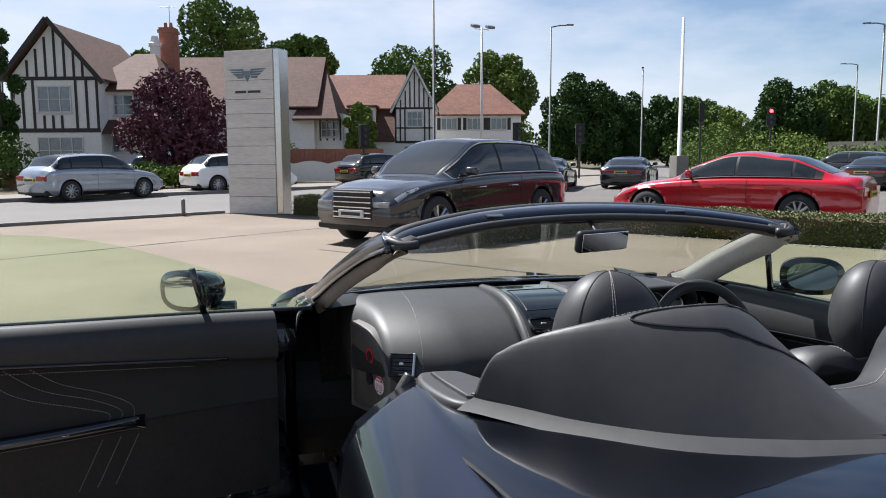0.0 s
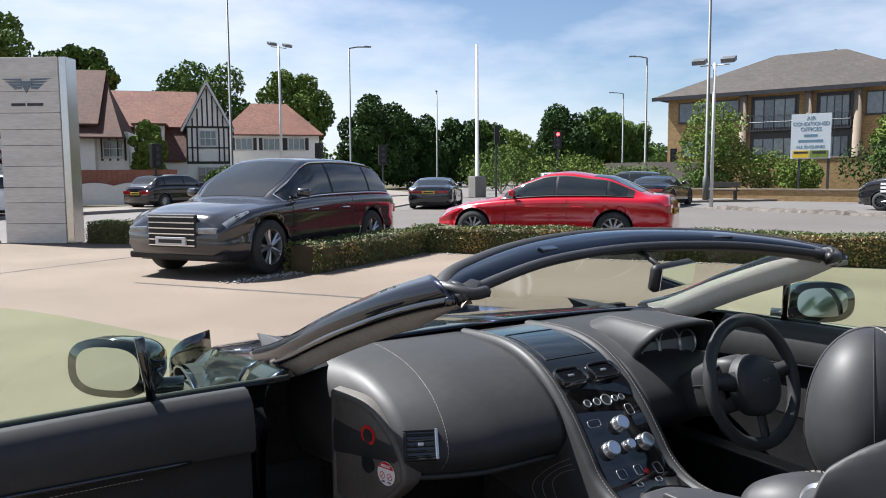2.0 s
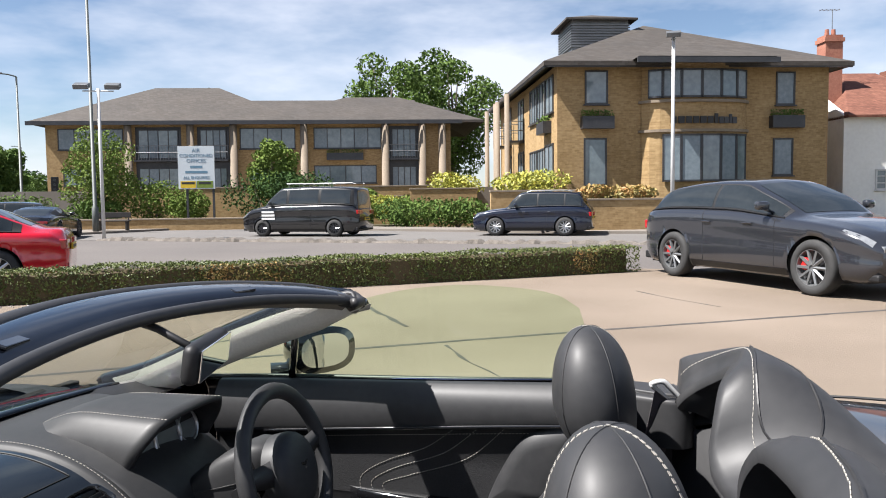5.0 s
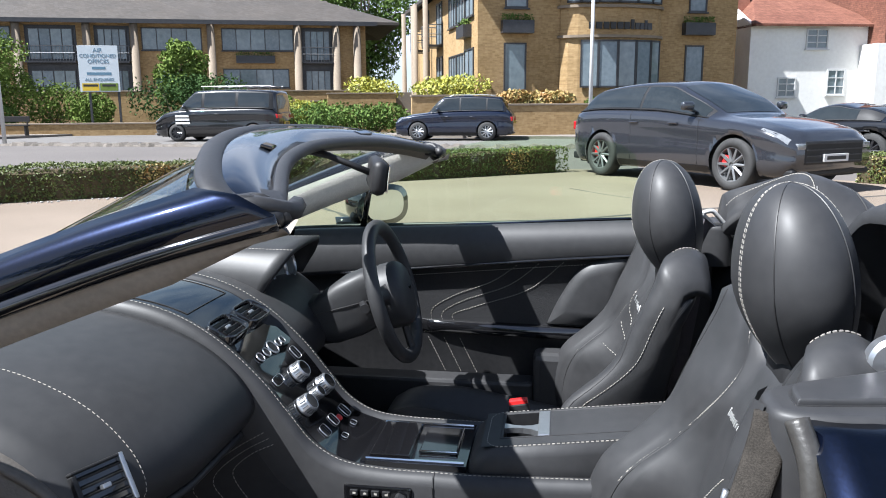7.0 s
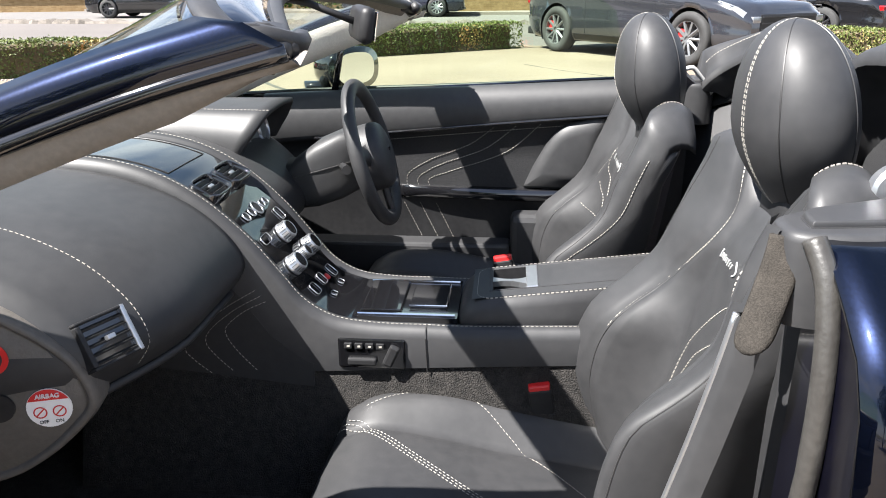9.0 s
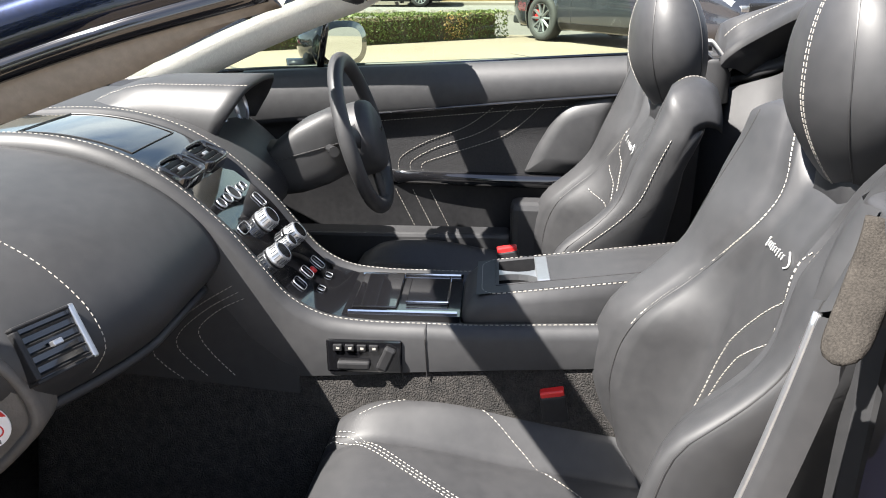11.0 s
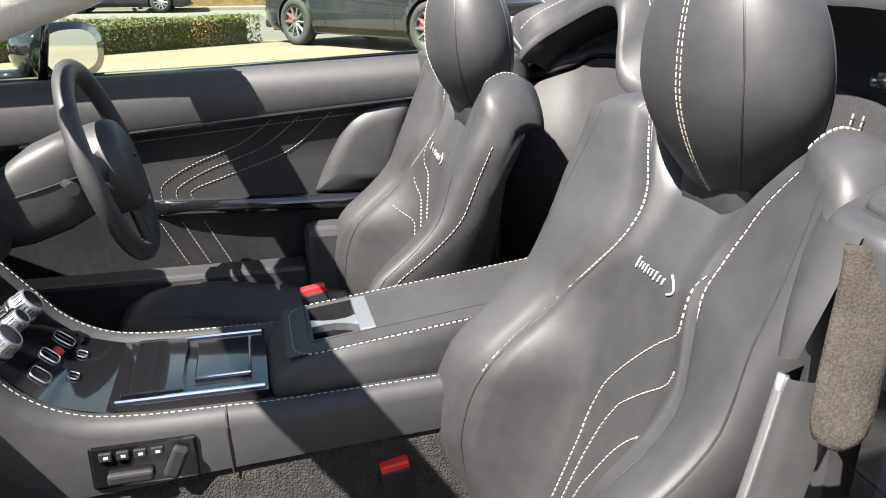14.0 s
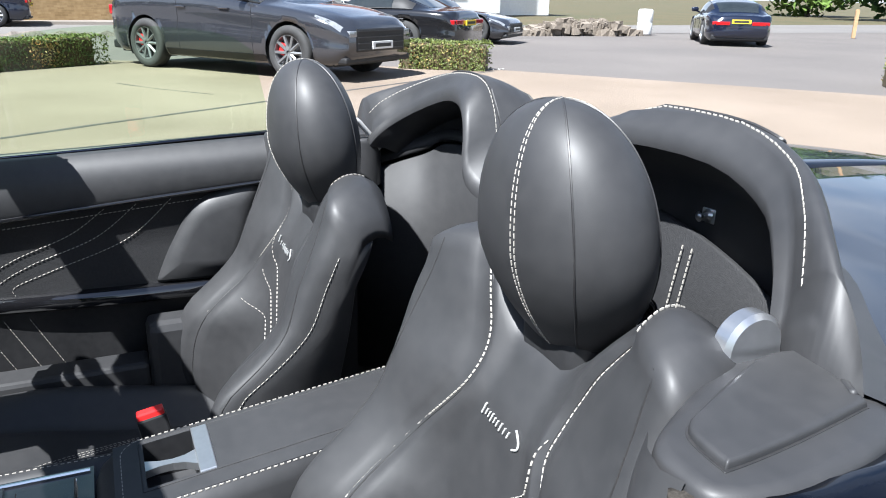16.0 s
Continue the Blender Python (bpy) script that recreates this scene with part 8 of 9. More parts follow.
for k, (x, y, r_) in enumerate(((-.055, .258, .012), (-.02, .258, .012), (.015, .262, .018), (.048, .258, .010), (.072, .258, .010))):
    m = stack_pose(y, x)
    bm = bmesh.new()
    rows = [[(r_ * q * math.cos(a), r_ * q * math.sin(a), z) for a in (2 * math.pi * j / 22 for j in range(22))] for q, z in ((1, 0), (1, .003), (.84, .003), (.84, .001))]
    skin(bm, rows, closed_u=True)
    bt = part("ring_button", bm, SATIN, console, "silver-ringed round button", True, m)
    bm = bmesh.new()
    lathe(bm, [(.0005, 0), (r_ * .82, 0), (r_ * .82, .0015), (.0005, .002)], 18)
    part("button_face", bm, PLASTIC, bt)


def knob(y, x, r_):
    m = stack_pose(y, x)
    bm = bmesh.new()
    lathe(bm, [(r_ * 1.12, 0), (r_ * 1.12, .004), (r_, .006), (r_ * .96, .022), (r_ * .86, .026), (r_ * .80, .0245)], 28)
    k = part("knob", bm, SATIN, console, "knurled satin silver knob", True, m)
    bm = bmesh.new()
    lathe(bm, [(.0005, .0235), (r_ * .80, .0235), (r_ * .80, .0252), (.0005, .0252)], 24)
    part("knob_face", bm, CHROME, k)
    for j in range(20):
        a = 2 * math.pi * j / 20
        bm = bmesh.new()
        box(bm, (-.0012, -.001, .007), (.0012, .001, .021), 0, pose(r_ * math.cos(a), r_ * math.sin(a), 0, 0, 0, math.degrees(a)))
        part("knurl", bm, GREYMETAL, k)


knob(.205, .012, .021), knob(.160, -.055, .021), knob(.165, .070, .021), knob(.162, .008, .014)
for x, y, w, h in ((-.068, .215, .045, .022), (.075, .218, .026, .034), (-.052, .118, .03, .03), (.008, .118, .026, .03), (.075, .112, .026, .034), (-.02, .085, .02, .015), (.05, .085, .02, .015)):
    m = stack_pose(y, x)
    bm = bmesh.new()
    out_ = [(w / 2 * math.copysign(abs(math.cos(a)) ** .5, math.cos(a)), h / 2 * math.copysign(abs(math.sin(a)) ** .5, math.sin(a))) for a in (2 * math.pi * j / 28 for j in range(28))]
    rows = [[(a * q, b * q, z) for a, b in out_] for q, z in ((1, 0), (1, .002), (.93, .002), (.93, .0005))]
    skin(bm, rows, closed_u=True)
    part("switch_frame", bm, SATIN, console, "", True, m)
m = stack_pose(.112, .030)
bm = bmesh.new()
lathe(bm, [(.0005, 0), (.008, 0), (.008, .004), (.0005, .005)], 16)
part("start_button", bm, BUCKLE, console, "small red round button", True, m)
# oddments tray and cubby
tray = one_box("storage_tray", (-.098, -.19, .535), (.112, .03, .5485), GLOSSBLACK, console, "glossy black tray on the console")
for x in (-.088, .10):
    bm = bmesh.new()
    tube(bm, [(x, .02, .551), (x, -.185, .551)], .003, 6)
    part("tray_rail", bm, CHROME, console, "bright tray rail")
one_box("tray_lid", (-.078, -.07, .548), (.09, .015, .556), GLOSSBLACK, console, "", .002)
one_box("tray_lid", (-.05, -.165, .548), (.075, -.085, .553), GLOSSBLACK, console, "", .002)
bm = bmesh.new()
tube(bm, [(-.05, -.085, .555), (-.05, -.165, .555), (.075, -.165, .555)], .002, 5)
part("tray_rail", bm, CHROME, console)
# armrest: a padded lid with a rounded front over the console, and an open cup holder let into it
AX0, AX1, AF = -.108, .096, -.200
ARM_C = (AX0 + AX1) / 2


def arm_ring(w, f, zt):
    """A ring round the lid: rounded in front, straight behind."""
    x0, x1, r_ = AX0 - w, AX1 + w, .035
    front = AF + w + f
    pts = [(x0, -.66)]
    pts += [(x0 + r_ - r_ * math.cos(a), front - r_ + r_ * math.sin(a)) for a in (math.pi / 2 * k / 6 for k in range(7))]
    pts += [(x1 - r_ + r_ * math.sin(a), front - r_ + r_ * math.cos(a)) for a in (math.pi / 2 * k / 6 for k in range(7))]
    pts.append((x1, -.66))
    return [Vector((x, y, zt + (.055 * (AF - y) / .44 if zt > .56 else .010 * (AF - y) / .44))) for x, y in pts]


bm = bmesh.new()
g = skin(bm, [arm_ring(w, f, z) for w, f, z in ((-.020, -.012, .512), (-.004, .0, .516), (.004, .004, .528), (.005, .003, .545), (.002, -.002, .566), (-.006, -.010, .582), (-.018, -.022, .5885))], closed_u=True)
bmesh.ops.recalc_face_normals(bm, faces=bm.faces)
arm = part("armrest", bm, LEATHER, roadster, "padded black leather armrest box with stitched edges", True)


def arm_top(x, y):
    return Vector((x, y, .5885 + .055 * (AF - y) / .44))


CX0, CX1, CY0, CY1 = -.052, .066, -.262, -.334
bm = bmesh.new()
xs_, ys_ = [AX0 + .016, CX0, CX1, AX1 - .016], [AF - .020, CY0, CY1, CY1 - .11, CY1 - .22, -.66]
g = [[bm.verts.new(arm_top(x, y)) for x in xs_] for y in ys_]
for i in range(5):
    for j in range(3):
        if (i, j) != (1, 1):
            bm.faces.new((g[i][j], g[i][j + 1], g[i + 1][j + 1], g[i + 1][j]))
bmesh.ops.recalc_face_normals(bm, faces=bm.faces)
part("armrest_top", bm, LEATHER, arm, "flat leather top of the armrest", True)
bm = bmesh.new()
for a_, b_ in (((CX0, CY0), (CX1, CY0)), ((CX1, CY0), (CX1, CY1)), ((CX1, CY1), (CX0, CY1)), ((CX0, CY1), (CX0, CY0))):
    p, q = arm_top(*a_), arm_top(*b_)
    skin(bm, [[p, q], [Vector((p.x, p.y, .535)), Vector((q.x, q.y, .535))]])
skin(bm, [[(CX0, CY0, .535), (CX1, CY0, .535)], [(CX0, CY1, .535), (CX1, CY1, .535)]])
bmesh.ops.recalc_face_normals(bm, faces=bm.faces)
part("cup_well", bm, PLASTIC, arm, "dark open cup holder")
bm = bmesh.new()
p = arm_top(0, CY1 - .011)
box(bm, (CX0 - .003, -.0125, -.008), (CX1 + .003, .0125, .0025), .002, pose(0, p.y, p.z, -7, 0, 0))
part("cup_strip", bm, SATIN, arm, "satin silver strip")
bm = bmesh.new()
half = [(.020, CY1), (.010, CY1 + .016), (.006, CY1 + .034), (.007, CY1 + .052), (.013, CY0)]
zt = arm_top(0, CY1).z - .006
skin(bm, [[(ARM_C + .006 - w, y, zt - .012), (ARM_C + .006 - w, y, zt), (ARM_C + .006 + w, y, zt), (ARM_C + .006 + w, y, zt - .012)] for w, y in half], caps=True)
bmesh.ops.recalc_face_normals(bm, faces=bm.faces)
part("cup_divider", bm, SATIN, arm, "waisted satin divider between the cups")
ring_ = arm_ring(-.013, -.017, .588)
stitch(arm, ring_[:9], [Vector((0, 0, 1))] * 9)
stitch(arm, ring_[8:], [Vector((0, 0, 1))] * 9)
bm = bmesh.new()
tube(bm, [arm_top(CX0 - .006, -.655), arm_top(CX0 - .006, CY0 + .006), arm_top(CX1 + .006, CY0 + .006), arm_top(CX1 + .006, -.655)], .0014, 5)
part("lid_seam", bm, RUBBER, arm, "thin dark line round the armrest lid")
bm = bmesh.new()
tube(bm, [(-.1492, -.133, .450), (-.1495, -.131, .490), (-.149, -.130, .525), (-.141, -.130, .541), (-.128, -.130, .546)], .0016, 6)
part("console_seam", bm, RUBBER, console, "thin dark seam down the console side")
# seat switch panel on the console side
sw = one_box("switch_panel", (-.153, -.088, .456), (-.147, .050, .522), GLOSSBLACK, console, "black seat switch panel", .004)
for k in range(4):
    one_box("switch", (-.157, -.045 + k * .022, .501), (-.152, -.029 + k * .022, .513), PLASTIC, sw, "", .001)
    one_box("switch_mark", (-.1576, -.041 + k * .022, .505), (-.157, -.035 + k * .022, .509), THREAD, sw)
one_box("seat_switch", (-.164, -.030, .466), (-.152, .030, .482), PLASTIC, sw, "", .004)
bm = bmesh.new()
box(bm, (-.007, -.011, -.024), (.007, .011, .024), .005, pose(-.158, -.060, .488, 24, 0, 0))
part("seat_switch", bm, PLASTIC, sw)
for k in range(3):
    stitch(console, [(-.1490, p.x, p.y) for p in spline([(.196 + .010 * k, .596 + .012 * k, 0), (.241 + .02 * k, .574 + .003 * k, 0), (.280 + .035 * k, .541 - .008 * k, 0), (.284 + .046 * k, .517 - .016 * k, 0), (.263 + .048 * k, .482 - .012 * k, 0), (.226 + .051 * k, .440 - .004 * k, 0)], 60)], (-1, 0, 0))
bm = bmesh.new()
prism(bm, [(.105, .30), (.62, .30), (.62, .76), (.46, .76), (.36, .70), (.26, .62), (.19, .52), (.13, .47), (.105, .46)], .004, pose(-.1445, 0, 0, 0, 0, 90))
bmesh.ops.recalc_face_normals(bm, faces=bm.faces)
part("kick_panel", bm, LEATHER, console, "stitched leather panel in the footwell")

# instrument binnacle
rows = []
for k, y in enumerate(span(.72, .292, .0357)):
    f = k / 12
    c = .393
    wt, wb = .060 + .052 * f ** .5, .125 + .040 * f
    zt = .845 + .071 * math.sin(min(1.0, f * 2.0) * math.pi / 2)
    half_h = spline([(wb, .80, 0), (wb * .985, .855, 0), (wt + .022, zt - .020, 0), (wt - .004, zt - .003, 0), (wt * .5, zt + .004, 0), (0, zt + .006, 0)], 16)
    lean = lambda z: y + .62 * (.918 - z) * f * f
    rows.append([(c - p.x, lean(p.y), p.y) for p in half_h] + [(c + p.x, lean(p.y), p.y) for p in half_h[-2::-1]])
bm = bmesh.new()
skin(bm, rows)
bm.faces.new([bm.verts.new(p) for p in rows[0]])
bmesh.ops.recalc_face_normals(bm, faces=bm.faces)
binn = part("instrument_hood", bm, LEATHER, roadster, "leather instrument hood with stitched edge", True)
md = binn.modifiers.new("thick", "SOLIDIFY")
md.thickness, md.offset = .012, -1
for j in (9, 21):
    stitch(binn, [Vector(r_[j]) for r_ in rows], (-.5 if j == 9 else .5, 0, .8))
one_box("dial_panel", (.268, .385, .775), (.518, .395, .895), PLASTIC, binn)
for x, r_ in ((.315, .042), (.405, .050), (.485, .040)):
    m = Matrix.Translation((x, .383, .835)) @ pose(0, 0, 0, 78, 0, 0)
    bm = bmesh.new()
    rows2 = [[(r_ * q * math.cos(a), r_ * q * math.sin(a), z) for a in (2 * math.pi * j / 28 for j in range(28))] for q, z in ((1, 0), (1.0, .008), (.93, .008), (.90, .001))]
    skin(bm, rows2, closed_u=True)
    d = part("dial", bm, SATIN, binn, "silver-ringed round dial", True, m)
    bm = bmesh.new()
    lathe(bm, [(.0005, 0), (r_ * .9, 0), (r_ * .9, .001), (.0005, .001)], 24)
    for j in range(24):
        a = math.radians(-40 + 260 * j / 23)
        box(bm, (r_ * .70, -.0007, .001), (r_ * .86, .0007, .0016), 0, pose(0, 0, 0, 0, 0, math.degrees(a)))
    part("dial_face", bm, GREYMETAL, d, "grey dial face")
# steering wheel
wc = Vector((.400, .062, .785))
wm = Matrix.Translation(wc) @ pose(0, 0, 0, 74, 0, 0)
bm = bmesh.new()
rows = []
for k in range(56):
    a = 2 * math.pi * k / 56
    R_ = .178 - .006 * max(0.0, -math.sin(a)) ** 6
    c = Vector((R_ * math.cos(a), R_ * math.sin(a), 0))
    d = c.normalized()
    rr_ = .0187 + .0008 * math.cos(4 * a)
    rows.append([c + d * rr_ * math.cos(t) + Vector((0, 0, rr_ * .95 * math.sin(t))) for t in (2 * math.pi * j / 12 for j in range(12))])
skin(bm, rows, closed_u=True, closed_v=True)
bmesh.ops.recalc_face_normals(bm, faces=bm.faces)
wheel = part("steering_wheel", bm, LEATHER, roadster, "black leather three-spoke steering wheel", True, wm)
bm = bmesh.new()
rows = []
for q, z in ((1.0, -.02), (1.0, .014), (.97, .024), (.90, .033), (.72, .040), (.4, .044), (.02, .045)):
    rows.append([(.084 * q * math.cos(a), .088 * q * math.sin(a) - .008, z) for a in (2 * math.pi * j / 28 for j in range(28))])
skin(bm, rows, closed_u=True)
bmesh.ops.recalc_face_normals(bm, faces=bm.faces)
part("airbag_boss", bm, LEATHER, wheel, "", True)
for a0 in (8, 172, 270):
    a = math.radians(a0)
    bm = bmesh.new()
    rows = []
    for k in range(6):
        f = k / 5
        p = Vector((math.cos(a), math.sin(a), 0)) * (.06 + .115 * f)
        n = Vector((-math.sin(a), math.cos(a), 0))
        w = .030 - .010 * f if a0 != 270 else .020
        rows.append([p - n * w + Vector((0, 0, .004)), p + Vector((0, 0, .012)), p + n * w + Vector((0, 0, .004)), p + Vector((0, 0, -.008))])
    skin(bm, rows, closed_u=True, caps=True)
    bmesh.ops.recalc_face_normals(bm, faces=bm.faces)
    part("spoke", bm, LEATHER, wheel, "", True)
bm = bmesh.new()
for s in (-1, 1):
    prism(bm, [(0, .005), (s * .016, .008), (s * .014, .002), (0, -.004)], .002, pose(0, 0, .0455, -90, 0, 0))
part("emblem", bm, CHROME, wheel, "small bright winged emblem")
bm = bmesh.new()
rows = []
for y, w, z0, z1 in ((.080, .040, .715, .835), (.088, .050, .700, .850), (.14, .066, .672, .848), (.20, .076, .652, .822), (.255, .080, .646, .782), (.268, .074, .656, .765), (.34, .07, .66, .76)):
    rows.append([(.398 + w * math.copysign(abs(math.cos(a)) ** .42, math.cos(a)), y, (z0 + z1) / 2 + (z1 - z0) / 2 * math.copysign(abs(math.sin(a)) ** .5, math.sin(a))) for a in (2 * math.pi * j / 32 for j in range(32))])
skin(bm, rows, closed_u=True, caps=True)
bmesh.ops.recalc_face_normals(bm, faces=bm.faces)
col = part("steering_column", bm, LEATHER, roadster, "black steering column shroud in two halves", True)
bm = bmesh.new()
tube(bm, spline([(.348, .085, .782), (.3315, .14, .768), (.3215, .20, .752), (.3175, .262, .736)], 14), .0014, 5)
part("shroud_seam", bm, RUBBER, col, "thin dark joint between the shroud halves")
for s in (-1, 1):
    bm = bmesh.new()
    tube(bm, [(.395 + s * .06, .13, .765), (.395 + s * .12, .11, .775), (.395 + s * .155, .10, .778)], [.010, .009, .012], 8)
    part("stalk", bm, PLASTIC, col)
    bm = bmesh.new()
    box(bm, (-.012, -.002, -.05), (.012, .002, .05), .003, pose(.395 + s * .088, .095, .79, -10, s * 20, 0))
    part("shift_paddle", bm, GLOSSBLACK, col)

# tonneau with twin fairings
one_box("corner_lining", (-.70, -.958, .30), (-.40, -.946, .90), LEATHER, roadster, "", .004)
rim_half = [(.005, -.90, .945), (.080, -.874, .950), (.125, -.864, 1.030), (.155, -.872, 1.078), (.20, -.885, 1.104), (.36, -.905, 1.106), (.465, -.890, 1.080), (.525, -.852, 1.045), (.552, -.830, 1.010), (.570, -.812, .975)]
rim_driver = [(.005, -.90, .945), (.110, -.868, .940), (.160, -.848, .968), (.182, -.856, 1.030), (.216, -.867, 1.076), (.28, -.885, 1.090), (.38, -.900, 1.080), (.48, -.885, 1.046), (.530, -.850, 1.012), (.548, -.822, .985), (.562, -.806, .960)]
edge_half = [(.005, -1.180, .952), (.09, -1.178, .952), (.16, -1.158, .950), (.26, -1.125, .948), (.40, -1.055, .945), (.52, -.950, .942), (.595, -.870, .945), (.645, -.820, .950), (.672, -.800, .952)]


def sides(passenger, driver, n):
    r_ = spline(passenger, n)
    return [Vector((-p.x, p.y, p.z)) for p in r_[::-1]] + spline(driver, n)


def fairing(a, b, f):
    """The tonneau's skin between its front rim and its rear edge: a rounded lip, then a hump behind each headrest."""
    w = max(0.0, min(1.0, (abs(a.x) - .10) / .11))
    return a + (b - a) * f + Vector((0, 0, (.014 + .060 * w) * max(0.0, math.sin(math.pi * f)) ** .75))


RIM, EDGE = sides(rim_half, rim_driver, 33), sides(edge_half, edge_half, 33)
BELT_LOOP = [(.558, -.738, .985), (.561, -.767, .992), (.573, -.826, .926), (.590, -.809, .913)]
bm = bmesh.new()
rows = []
for a, b in zip(RIM, EDGE):
    c = [fairing(a, b, k / 12) for k in range(13)]
    rows.append([a + Vector((0, .012, -.03)), a + Vector((0, .014, -.010))] + c)
rows = [[Vector((p.x, p.y + .004, min(p.z, .925))) for p in rows[0]]] + rows + [[Vector((p.x, p.y + .004, min(p.z, .925))) for p in rows[-1]]]
skin(bm, rows)
bmesh.ops.recalc_face_normals(bm, faces=bm.faces)
tonneau = part("tonneau", bm, LEATHER, roadster, "black leather tonneau with two headrest fairings", True)
stitch(tonneau, [fairing(a, b, .17) + Vector((0, 0, .001)) for a, b in zip(RIM, EDGE)], (0, 0, 1), length=.006, gap=.0095)
bm = bmesh.new()
skin(bm, [[p + Vector((0, 0, .002)), p + (Vector((p.x, p.y + .4, 0)).normalized() * .022) + Vector((0, 0, -.002)), p + (Vector((p.x, p.y + .4, 0)).normalized() * .045) + Vector((0, 0, -.010))] for p in EDGE])
bmesh.ops.recalc_face_normals(bm, faces=bm.faces)
part("tonneau_border", bm, LEATHER, tonneau, "black tonneau border", True)
bm = bmesh.new()
tube(bm, [p + Vector((0, .012, .004)) for p in EDGE], .004, 5)
part("tonneau_piping", bm, LEATHER, tonneau, "", True)
# cavity behind each headrest
bm = bmesh.new()
rows = []
for p in RIM:
    w = max(-.62, min(.62, p.x))
    if p.x > .2:
        # the wing's under side ends above the ledge and turns back behind the panels
        rows.append([p + Vector((0, .012, -.03)), Vector((w * .99, p.y - .025, p.z - .034)), Vector((w + .008, p.y - .065, p.z - .054)), Vector((w + .03, p.y - .11, p.z - .060)), Vector((w + .03, -1.02, .80)), Vector((w + .03, -1.02, .35))])
        continue
    rows.append([p + Vector((0, .012, -.03)), Vector((w * .985, p.y - .02, p.z - .05)), Vector((w * .97, max(-.97, p.y - .07), p.z - .085)), Vector((w * .96, -.968 if abs(w) < .52 else p.y - .06, .88)), Vector((w * .96, -.965 if abs(w) < .52 else p.y - .05, .6)), Vector((w * .96, -.90, .35))])
skin(bm, rows)
bmesh.ops.recalc_face_normals(bm, faces=bm.faces)
cav = part("fairing_lining", bm, LEATHER, tonneau, "shaded leather lining behind the headrests", True)
for s in (-1, 1):
    if s < 0:
        bm = bmesh.new()
        top_ = spline([(-.10, -.955, .968), (-.20, -.955, .972), (-.32, -.955, .955), (-.44, -.945, .920), (-.52, -.925, .87)], 16)
        skin(bm, [[p + Vector((0, -.014, -.004)), p + Vector((0, -.005, .004)), p, p + Vector((0, .03, -.16)), Vector((p.x, -.90, .35))] for p in top_])
        bmesh.ops.recalc_face_normals(bm, faces=bm.faces)
        part("bulkhead_panel", bm, SUEDE, tonneau, "soft grey-black panel behind the seat", True)
        for x in (.285, .303):
            stitch(tonneau, [(-x, -.952 + .03 * (.96 - z) / .16, z) for z in span(.945, .66, .01)], (0, 1, .2), length=.006, gap=.0085, lift=.004)
    bm = bmesh.new()
    lathe(bm, [(.001, 0), (.009, 0), (.009, .004), (.004, .005), (.004, .018), (.007, .019), (.001, .020)], 12, "y", (s * .30, -.972, .988))
    box(bm, (s * .30 - .012, -.976, .978), (s * .30 + .012, -.968, .998), .002)
    part("hook", bm, SATIN, tonneau, "small metal hook", True)
    if s > 0:
        # three upholstered panels down the corner: wing, ledge and bulkhead, with dark gaps between them
        plan = [Vector(p) for p in ((.640, -.780, 0), (.600, -.812, 0), (.560, -.860, 0), (.520, -.912, 0), (.482, -.943, 0), (.40, -.962, 0), (.28, -.966, 0), (.17, -.960, 0))]
        line = spline(plan, 36)

        def corner_panel(name, tops, lows, lean, out, label):
            rows = []
            for k, p in enumerate(line):
                f = k / 35
                zt, zl = curve1(tops, f), curve1(lows, f)
                q = Vector((-.62, .78, 0)) * out
                back = Vector((.62, -.78, 0)) * lean
                rows.append([p + q - Vector((-.62, .78, 0)) * .012 + Vector((0, 0, zl)), p + q + Vector((0, 0, zl + .003)), p + q + back * .5 + Vector((0, 0, (zt + zl) / 2)), p + q + back + Vector((0, 0, zt - .003)), p + q + back - Vector((-.62, .78, 0)) * .012 + Vector((0, 0, zt))])
            bm = bmesh.new()
            skin(bm, rows)
            bmesh.ops.recalc_face_normals(bm, faces=bm.faces)
            part(name, bm, LEATHER, tonneau, label, True)
        corner_panel("bulkhead_panel", [(0, .868), (.14, .872), (.4, .912), (.57, .942), (1, .946)], [(0, .36), (1, .36)], .004, 0, "soft grey-black panel behind the driver's seat")
        corner_panel("corner_ledge", [(0, .905), (.14, .914), (.4, .955), (.57, .974), (1, .976)], [(0, .874), (.14, .878), (.4, .919), (.57, .949), (1, .953)], .012, -.004, "padded ledge behind the driver's seat")
    # oval cover on the fairing
    bm = bmesh.new()
    rows = []
    for j in range(48):
        a = 2 * math.pi * j / 48
        i = 45.0 + 7.0 * math.copysign(abs(math.cos(a)) ** .7, math.cos(a))
        f = .36 + .17 * math.sin(a)
        i = i if s > 0 else 65 - i
        k = int(i)
        A, B = RIM[k].lerp(RIM[k + 1], i - k), EDGE[k].lerp(EDGE[k + 1], i - k)
        rows.append(fairing(A, B, f) + Vector((0, 0, .001)))
    tube(bm, rows + rows[:1], .0022, 5)
    part("oval_seam", bm, RUBBER, tonneau, "oval seam in the fairing")
    # belt guide: a half-round silver horn at the corner of the opening
    bm = bmesh.new()
    rows = []
    for w in (-.013, -.008, .008, .013):
        k_ = 1.0 if abs(w) < .01 else .86
        rows.append([(s * (.572 + w * .9), -.772 + .034 * k_ * math.cos(a), .958 + .034 * k_ * math.sin(a) + w * 0) for a in (math.pi * j / 36 for j in range(37))] + [(s * (.572 + w * .9), -.806, .93), (s * (.572 + w * .9), -.738, .93)])
    skin(bm, rows, closed_u=True, caps=True)
    bmesh.ops.recalc_face_normals(bm, faces=bm.faces)
    if s < 0:
        part("belt_guide", bm, SATIN, roadster, "satin silver belt guide")
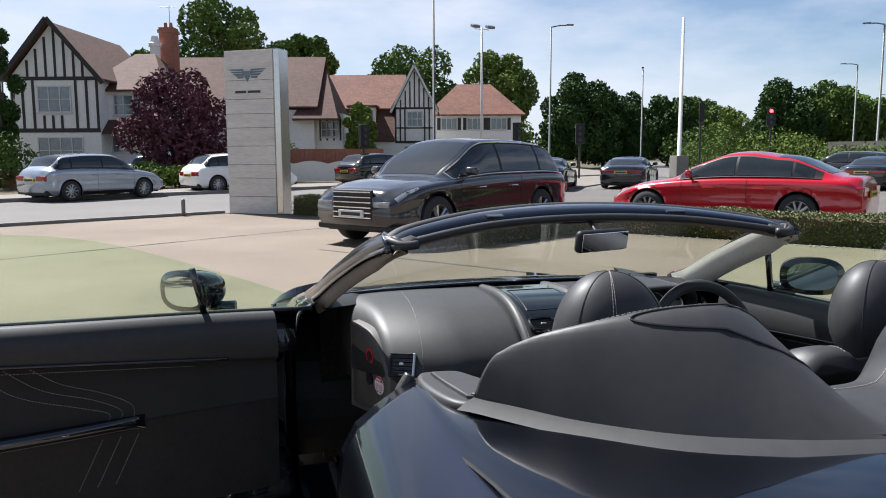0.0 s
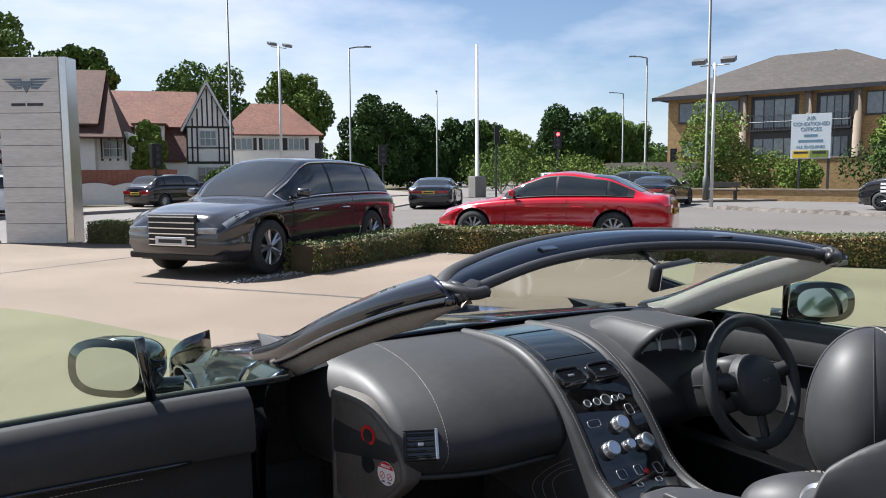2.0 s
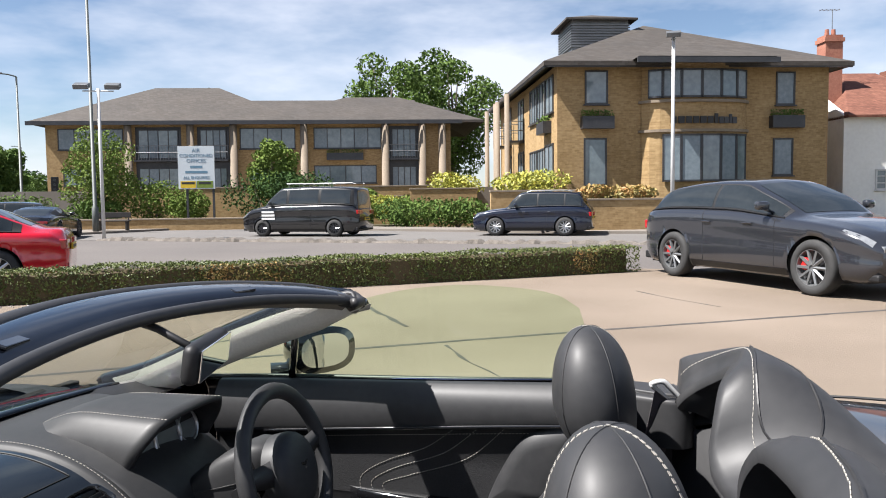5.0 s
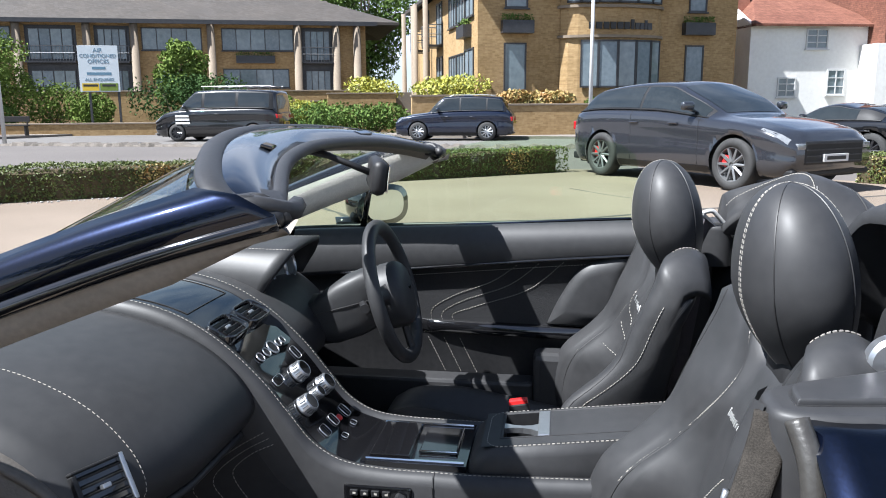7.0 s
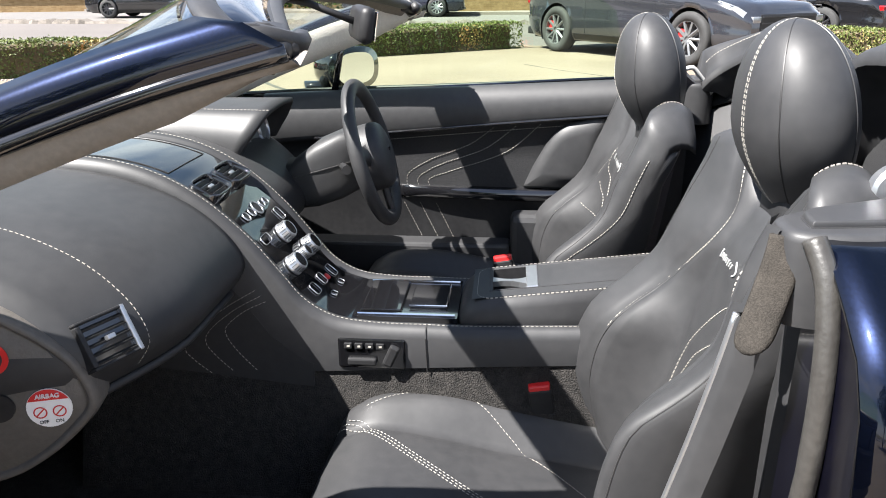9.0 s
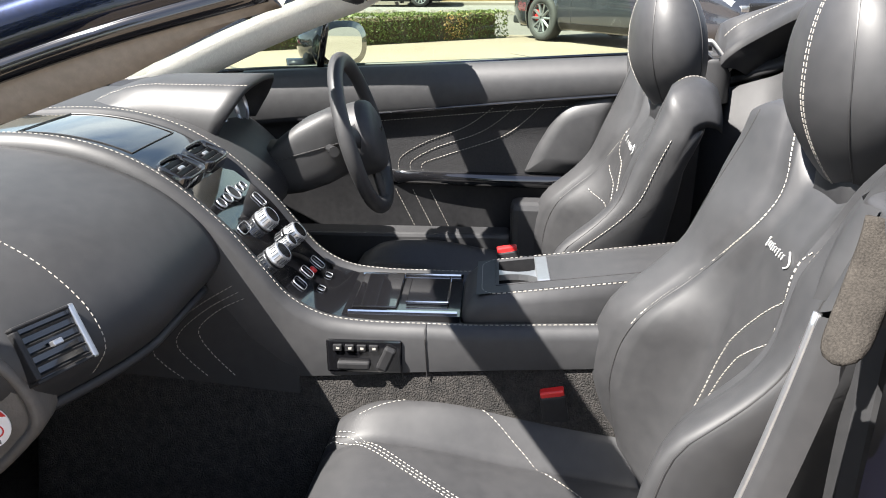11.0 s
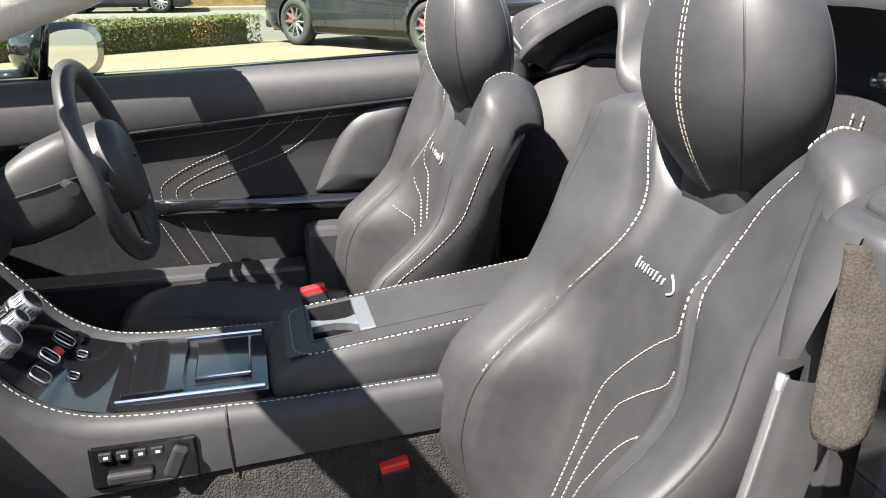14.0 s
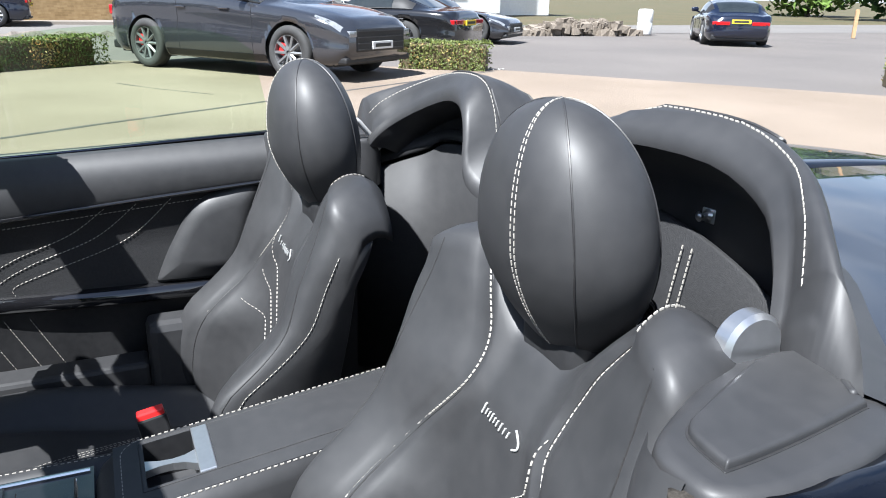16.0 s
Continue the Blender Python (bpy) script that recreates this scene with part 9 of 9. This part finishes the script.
    if s > 0:
        bm = bmesh.new()
        loop = [Vector(p) for p in BELT_LOOP]
        line = []
        for k in range(4):
            a, b, c = loop[k - 1], loop[k], loop[(k + 1) % 4]
            line += [b + (a - b).normalized() * .008, b + (a - b).normalized() * .002 + (c - b).normalized() * .002, b + (c - b).normalized() * .008]
        tube(bm, line + line[:2], .0062, 8)
        part("belt_frame", bm, BADGE, roadster, "silver belt frame", True)
        bm = bmesh.new()
        skin(bm, [[(.558, -.748, .972), (.582, -.812, .920)], [(.572, -.735, .90), (.597, -.795, .885)], [(.60, -.715, .80), (.612, -.765, .80)], [(.61, -.68, .45), (.625, -.72, .45)]])
        belt = part("seat_belt", bm, mat("belt_webbing", (0.060, 0.052, 0.056), 0.75, color2=(0.080, 0.070, 0.074), scale=60, bump=0.2, bump_scale=900), roadster, "black seat belt")
        md = belt.modifiers.new("thick", "SOLIDIFY")
        md.thickness = .002
    # moulded leather surround and the flat lid set in it
    def slab(name, outline, z0, z1, edge, material, label):
        c = sum((Vector((x, y)) for x, y in outline), Vector((0, 0))) / len(outline)
        rows = []
        for inset, z in ((0, z0), (0, z1 - edge), (edge * .13, z1 - edge * .5), (edge * .4, z1 - edge * .18), (edge, z1), (edge * 1.25, z1)):
            rows.append([(s * (x + (c.x - x) / (Vector((x, y)) - c).length * inset), y + (c.y - y) / (Vector((x, y)) - c).length * inset, z) for x, y in outline])
        bm = bmesh.new()
        g = skin(bm, rows, closed_u=True)
        bm.faces.new(g[-1])
        bmesh.ops.recalc_face_normals(bm, faces=bm.faces)
        return part(name, bm, material, roadster, label, True)
    ring = [(p.x, p.y) for p in spline([(.690, -.592, 0), (.660, -.598, 0), (.628, -.640, 0), (.588, -.715, 0), (.560, -.790, 0), (.585, -.830, 0), (.640, -.835, 0), (.705, -.800, 0), (.733, -.72, 0), (.738, -.640, 0), (.722, -.598, 0), (.690, -.592, 0)], 60)][:-1]
    slab("quarter_surround", ring, .84, .949, .012, LEATHER, "moulded black leather surround behind the door")
    lid = [(p.x, p.y) for p in spline([(.650, -.640, 0), (.620, -.700, 0), (.592, -.768, 0), (.5905, -.806, 0), (.604, -.812, 0), (.655, -.800, 0), (.680, -.792, 0), (.684, -.780, 0), (.698, -.700, 0), (.7055, -.632, 0), (.700, -.624, 0), (.665, -.628, 0), (.650, -.640, 0)], 70)][:-1]
    gap_ = [(.65 + (x - .65) * 1.04, -.72 + (y + .72) * 1.03) for x, y in lid]
    slab("lid_gap", gap_, .94, .9498, .0005, RUBBER, "dark gap round the lid")
    slab("shoulder_cap", lid, .94, .9565, .005, LEATHER, "flat black leather lid behind the door")
    inside = .57 if s < 0 else .635
    one_box("quarter_trim", (min(s * inside, s * .655), -.86, .30), (max(s * inside, s * .655), -.645, .89), LEATHER, roadster, "", .03)


# ---- far side of the forecourt ----
bm = bmesh.new()
prism(bm, [(-.06, 0), (.06, 0), (.06, .98), (.03, 1.02), (-.03, 1.02), (-.06, .98)], .12)
bmesh.ops.recalc_face_normals(bm, faces=bm.faces)
post = part("wooden_post", bm, mat("weathered_wood", (0.26, 0.16, 0.08), 0.85, color2=(0.36, 0.24, 0.13), scale=4, bump=0.4, stretch=(6, 6, 0.8)), None, "", False, heading(19.5, -25.9, 0.8, -0.6))
tagged(post, "short brown weathered wooden post in the car park", "post")
bm = bmesh.new()
lathe(bm, [(.001, 0), (.24, 0), (.26, .05), (.27, .40), (.25, .44), (.27, .48), (.26, .82), (.22, .88), (.001, .89)], 20)
tagged(part("barrel", bm, WHITEPAINT, None, "", True, pose(21.95, -18.31, 0)), "white plastic barrel beside the rubble", "barrel")
rng = np.random.default_rng(5)
verts, faces = [], []
for k in range(420):
    f = rng.uniform(0, 1)
    c = np.array([22.08 + (21.97 - 22.08) * f + rng.normal(0, .25), -13.55 + (-17.73 - -13.55) * f + rng.normal(0, .25), rng.uniform(0, .42) * (1 - abs(2 * f - 1) ** 3)])
    q = rng.uniform(.06, .20)
    base = len(verts)
    for sx, sy, sz in ((-1, -1, -1), (1, -1, -1), (1, 1, -1), (-1, 1, -1), (-1, -1, 1), (1, -1, 1), (1, 1, 1), (-1, 1, 1)):
        verts.append(tuple(c + np.array([sx, sy, sz]) * q * rng.uniform(.45, 1.0, 3)))
    faces += [tuple(base + i for i in f4) for f4 in ((0, 1, 2, 3), (4, 7, 6, 5), (0, 4, 5, 1), (1, 5, 6, 2), (2, 6, 7, 3), (3, 7, 4, 0))]
me = bpy.data.meshes.new("rubble")
me.from_pydata(verts, [], faces)
me.materials.append(mat("pale_rubble", (0.11, 0.09, 0.07), 0.95, color2=(0.19, 0.16, 0.13), scale=2, bump=0.5, bump_scale=20))
tagged(new("rubble", me), "low heap of broken pale stone and earth", "rubble", "", "stuff")
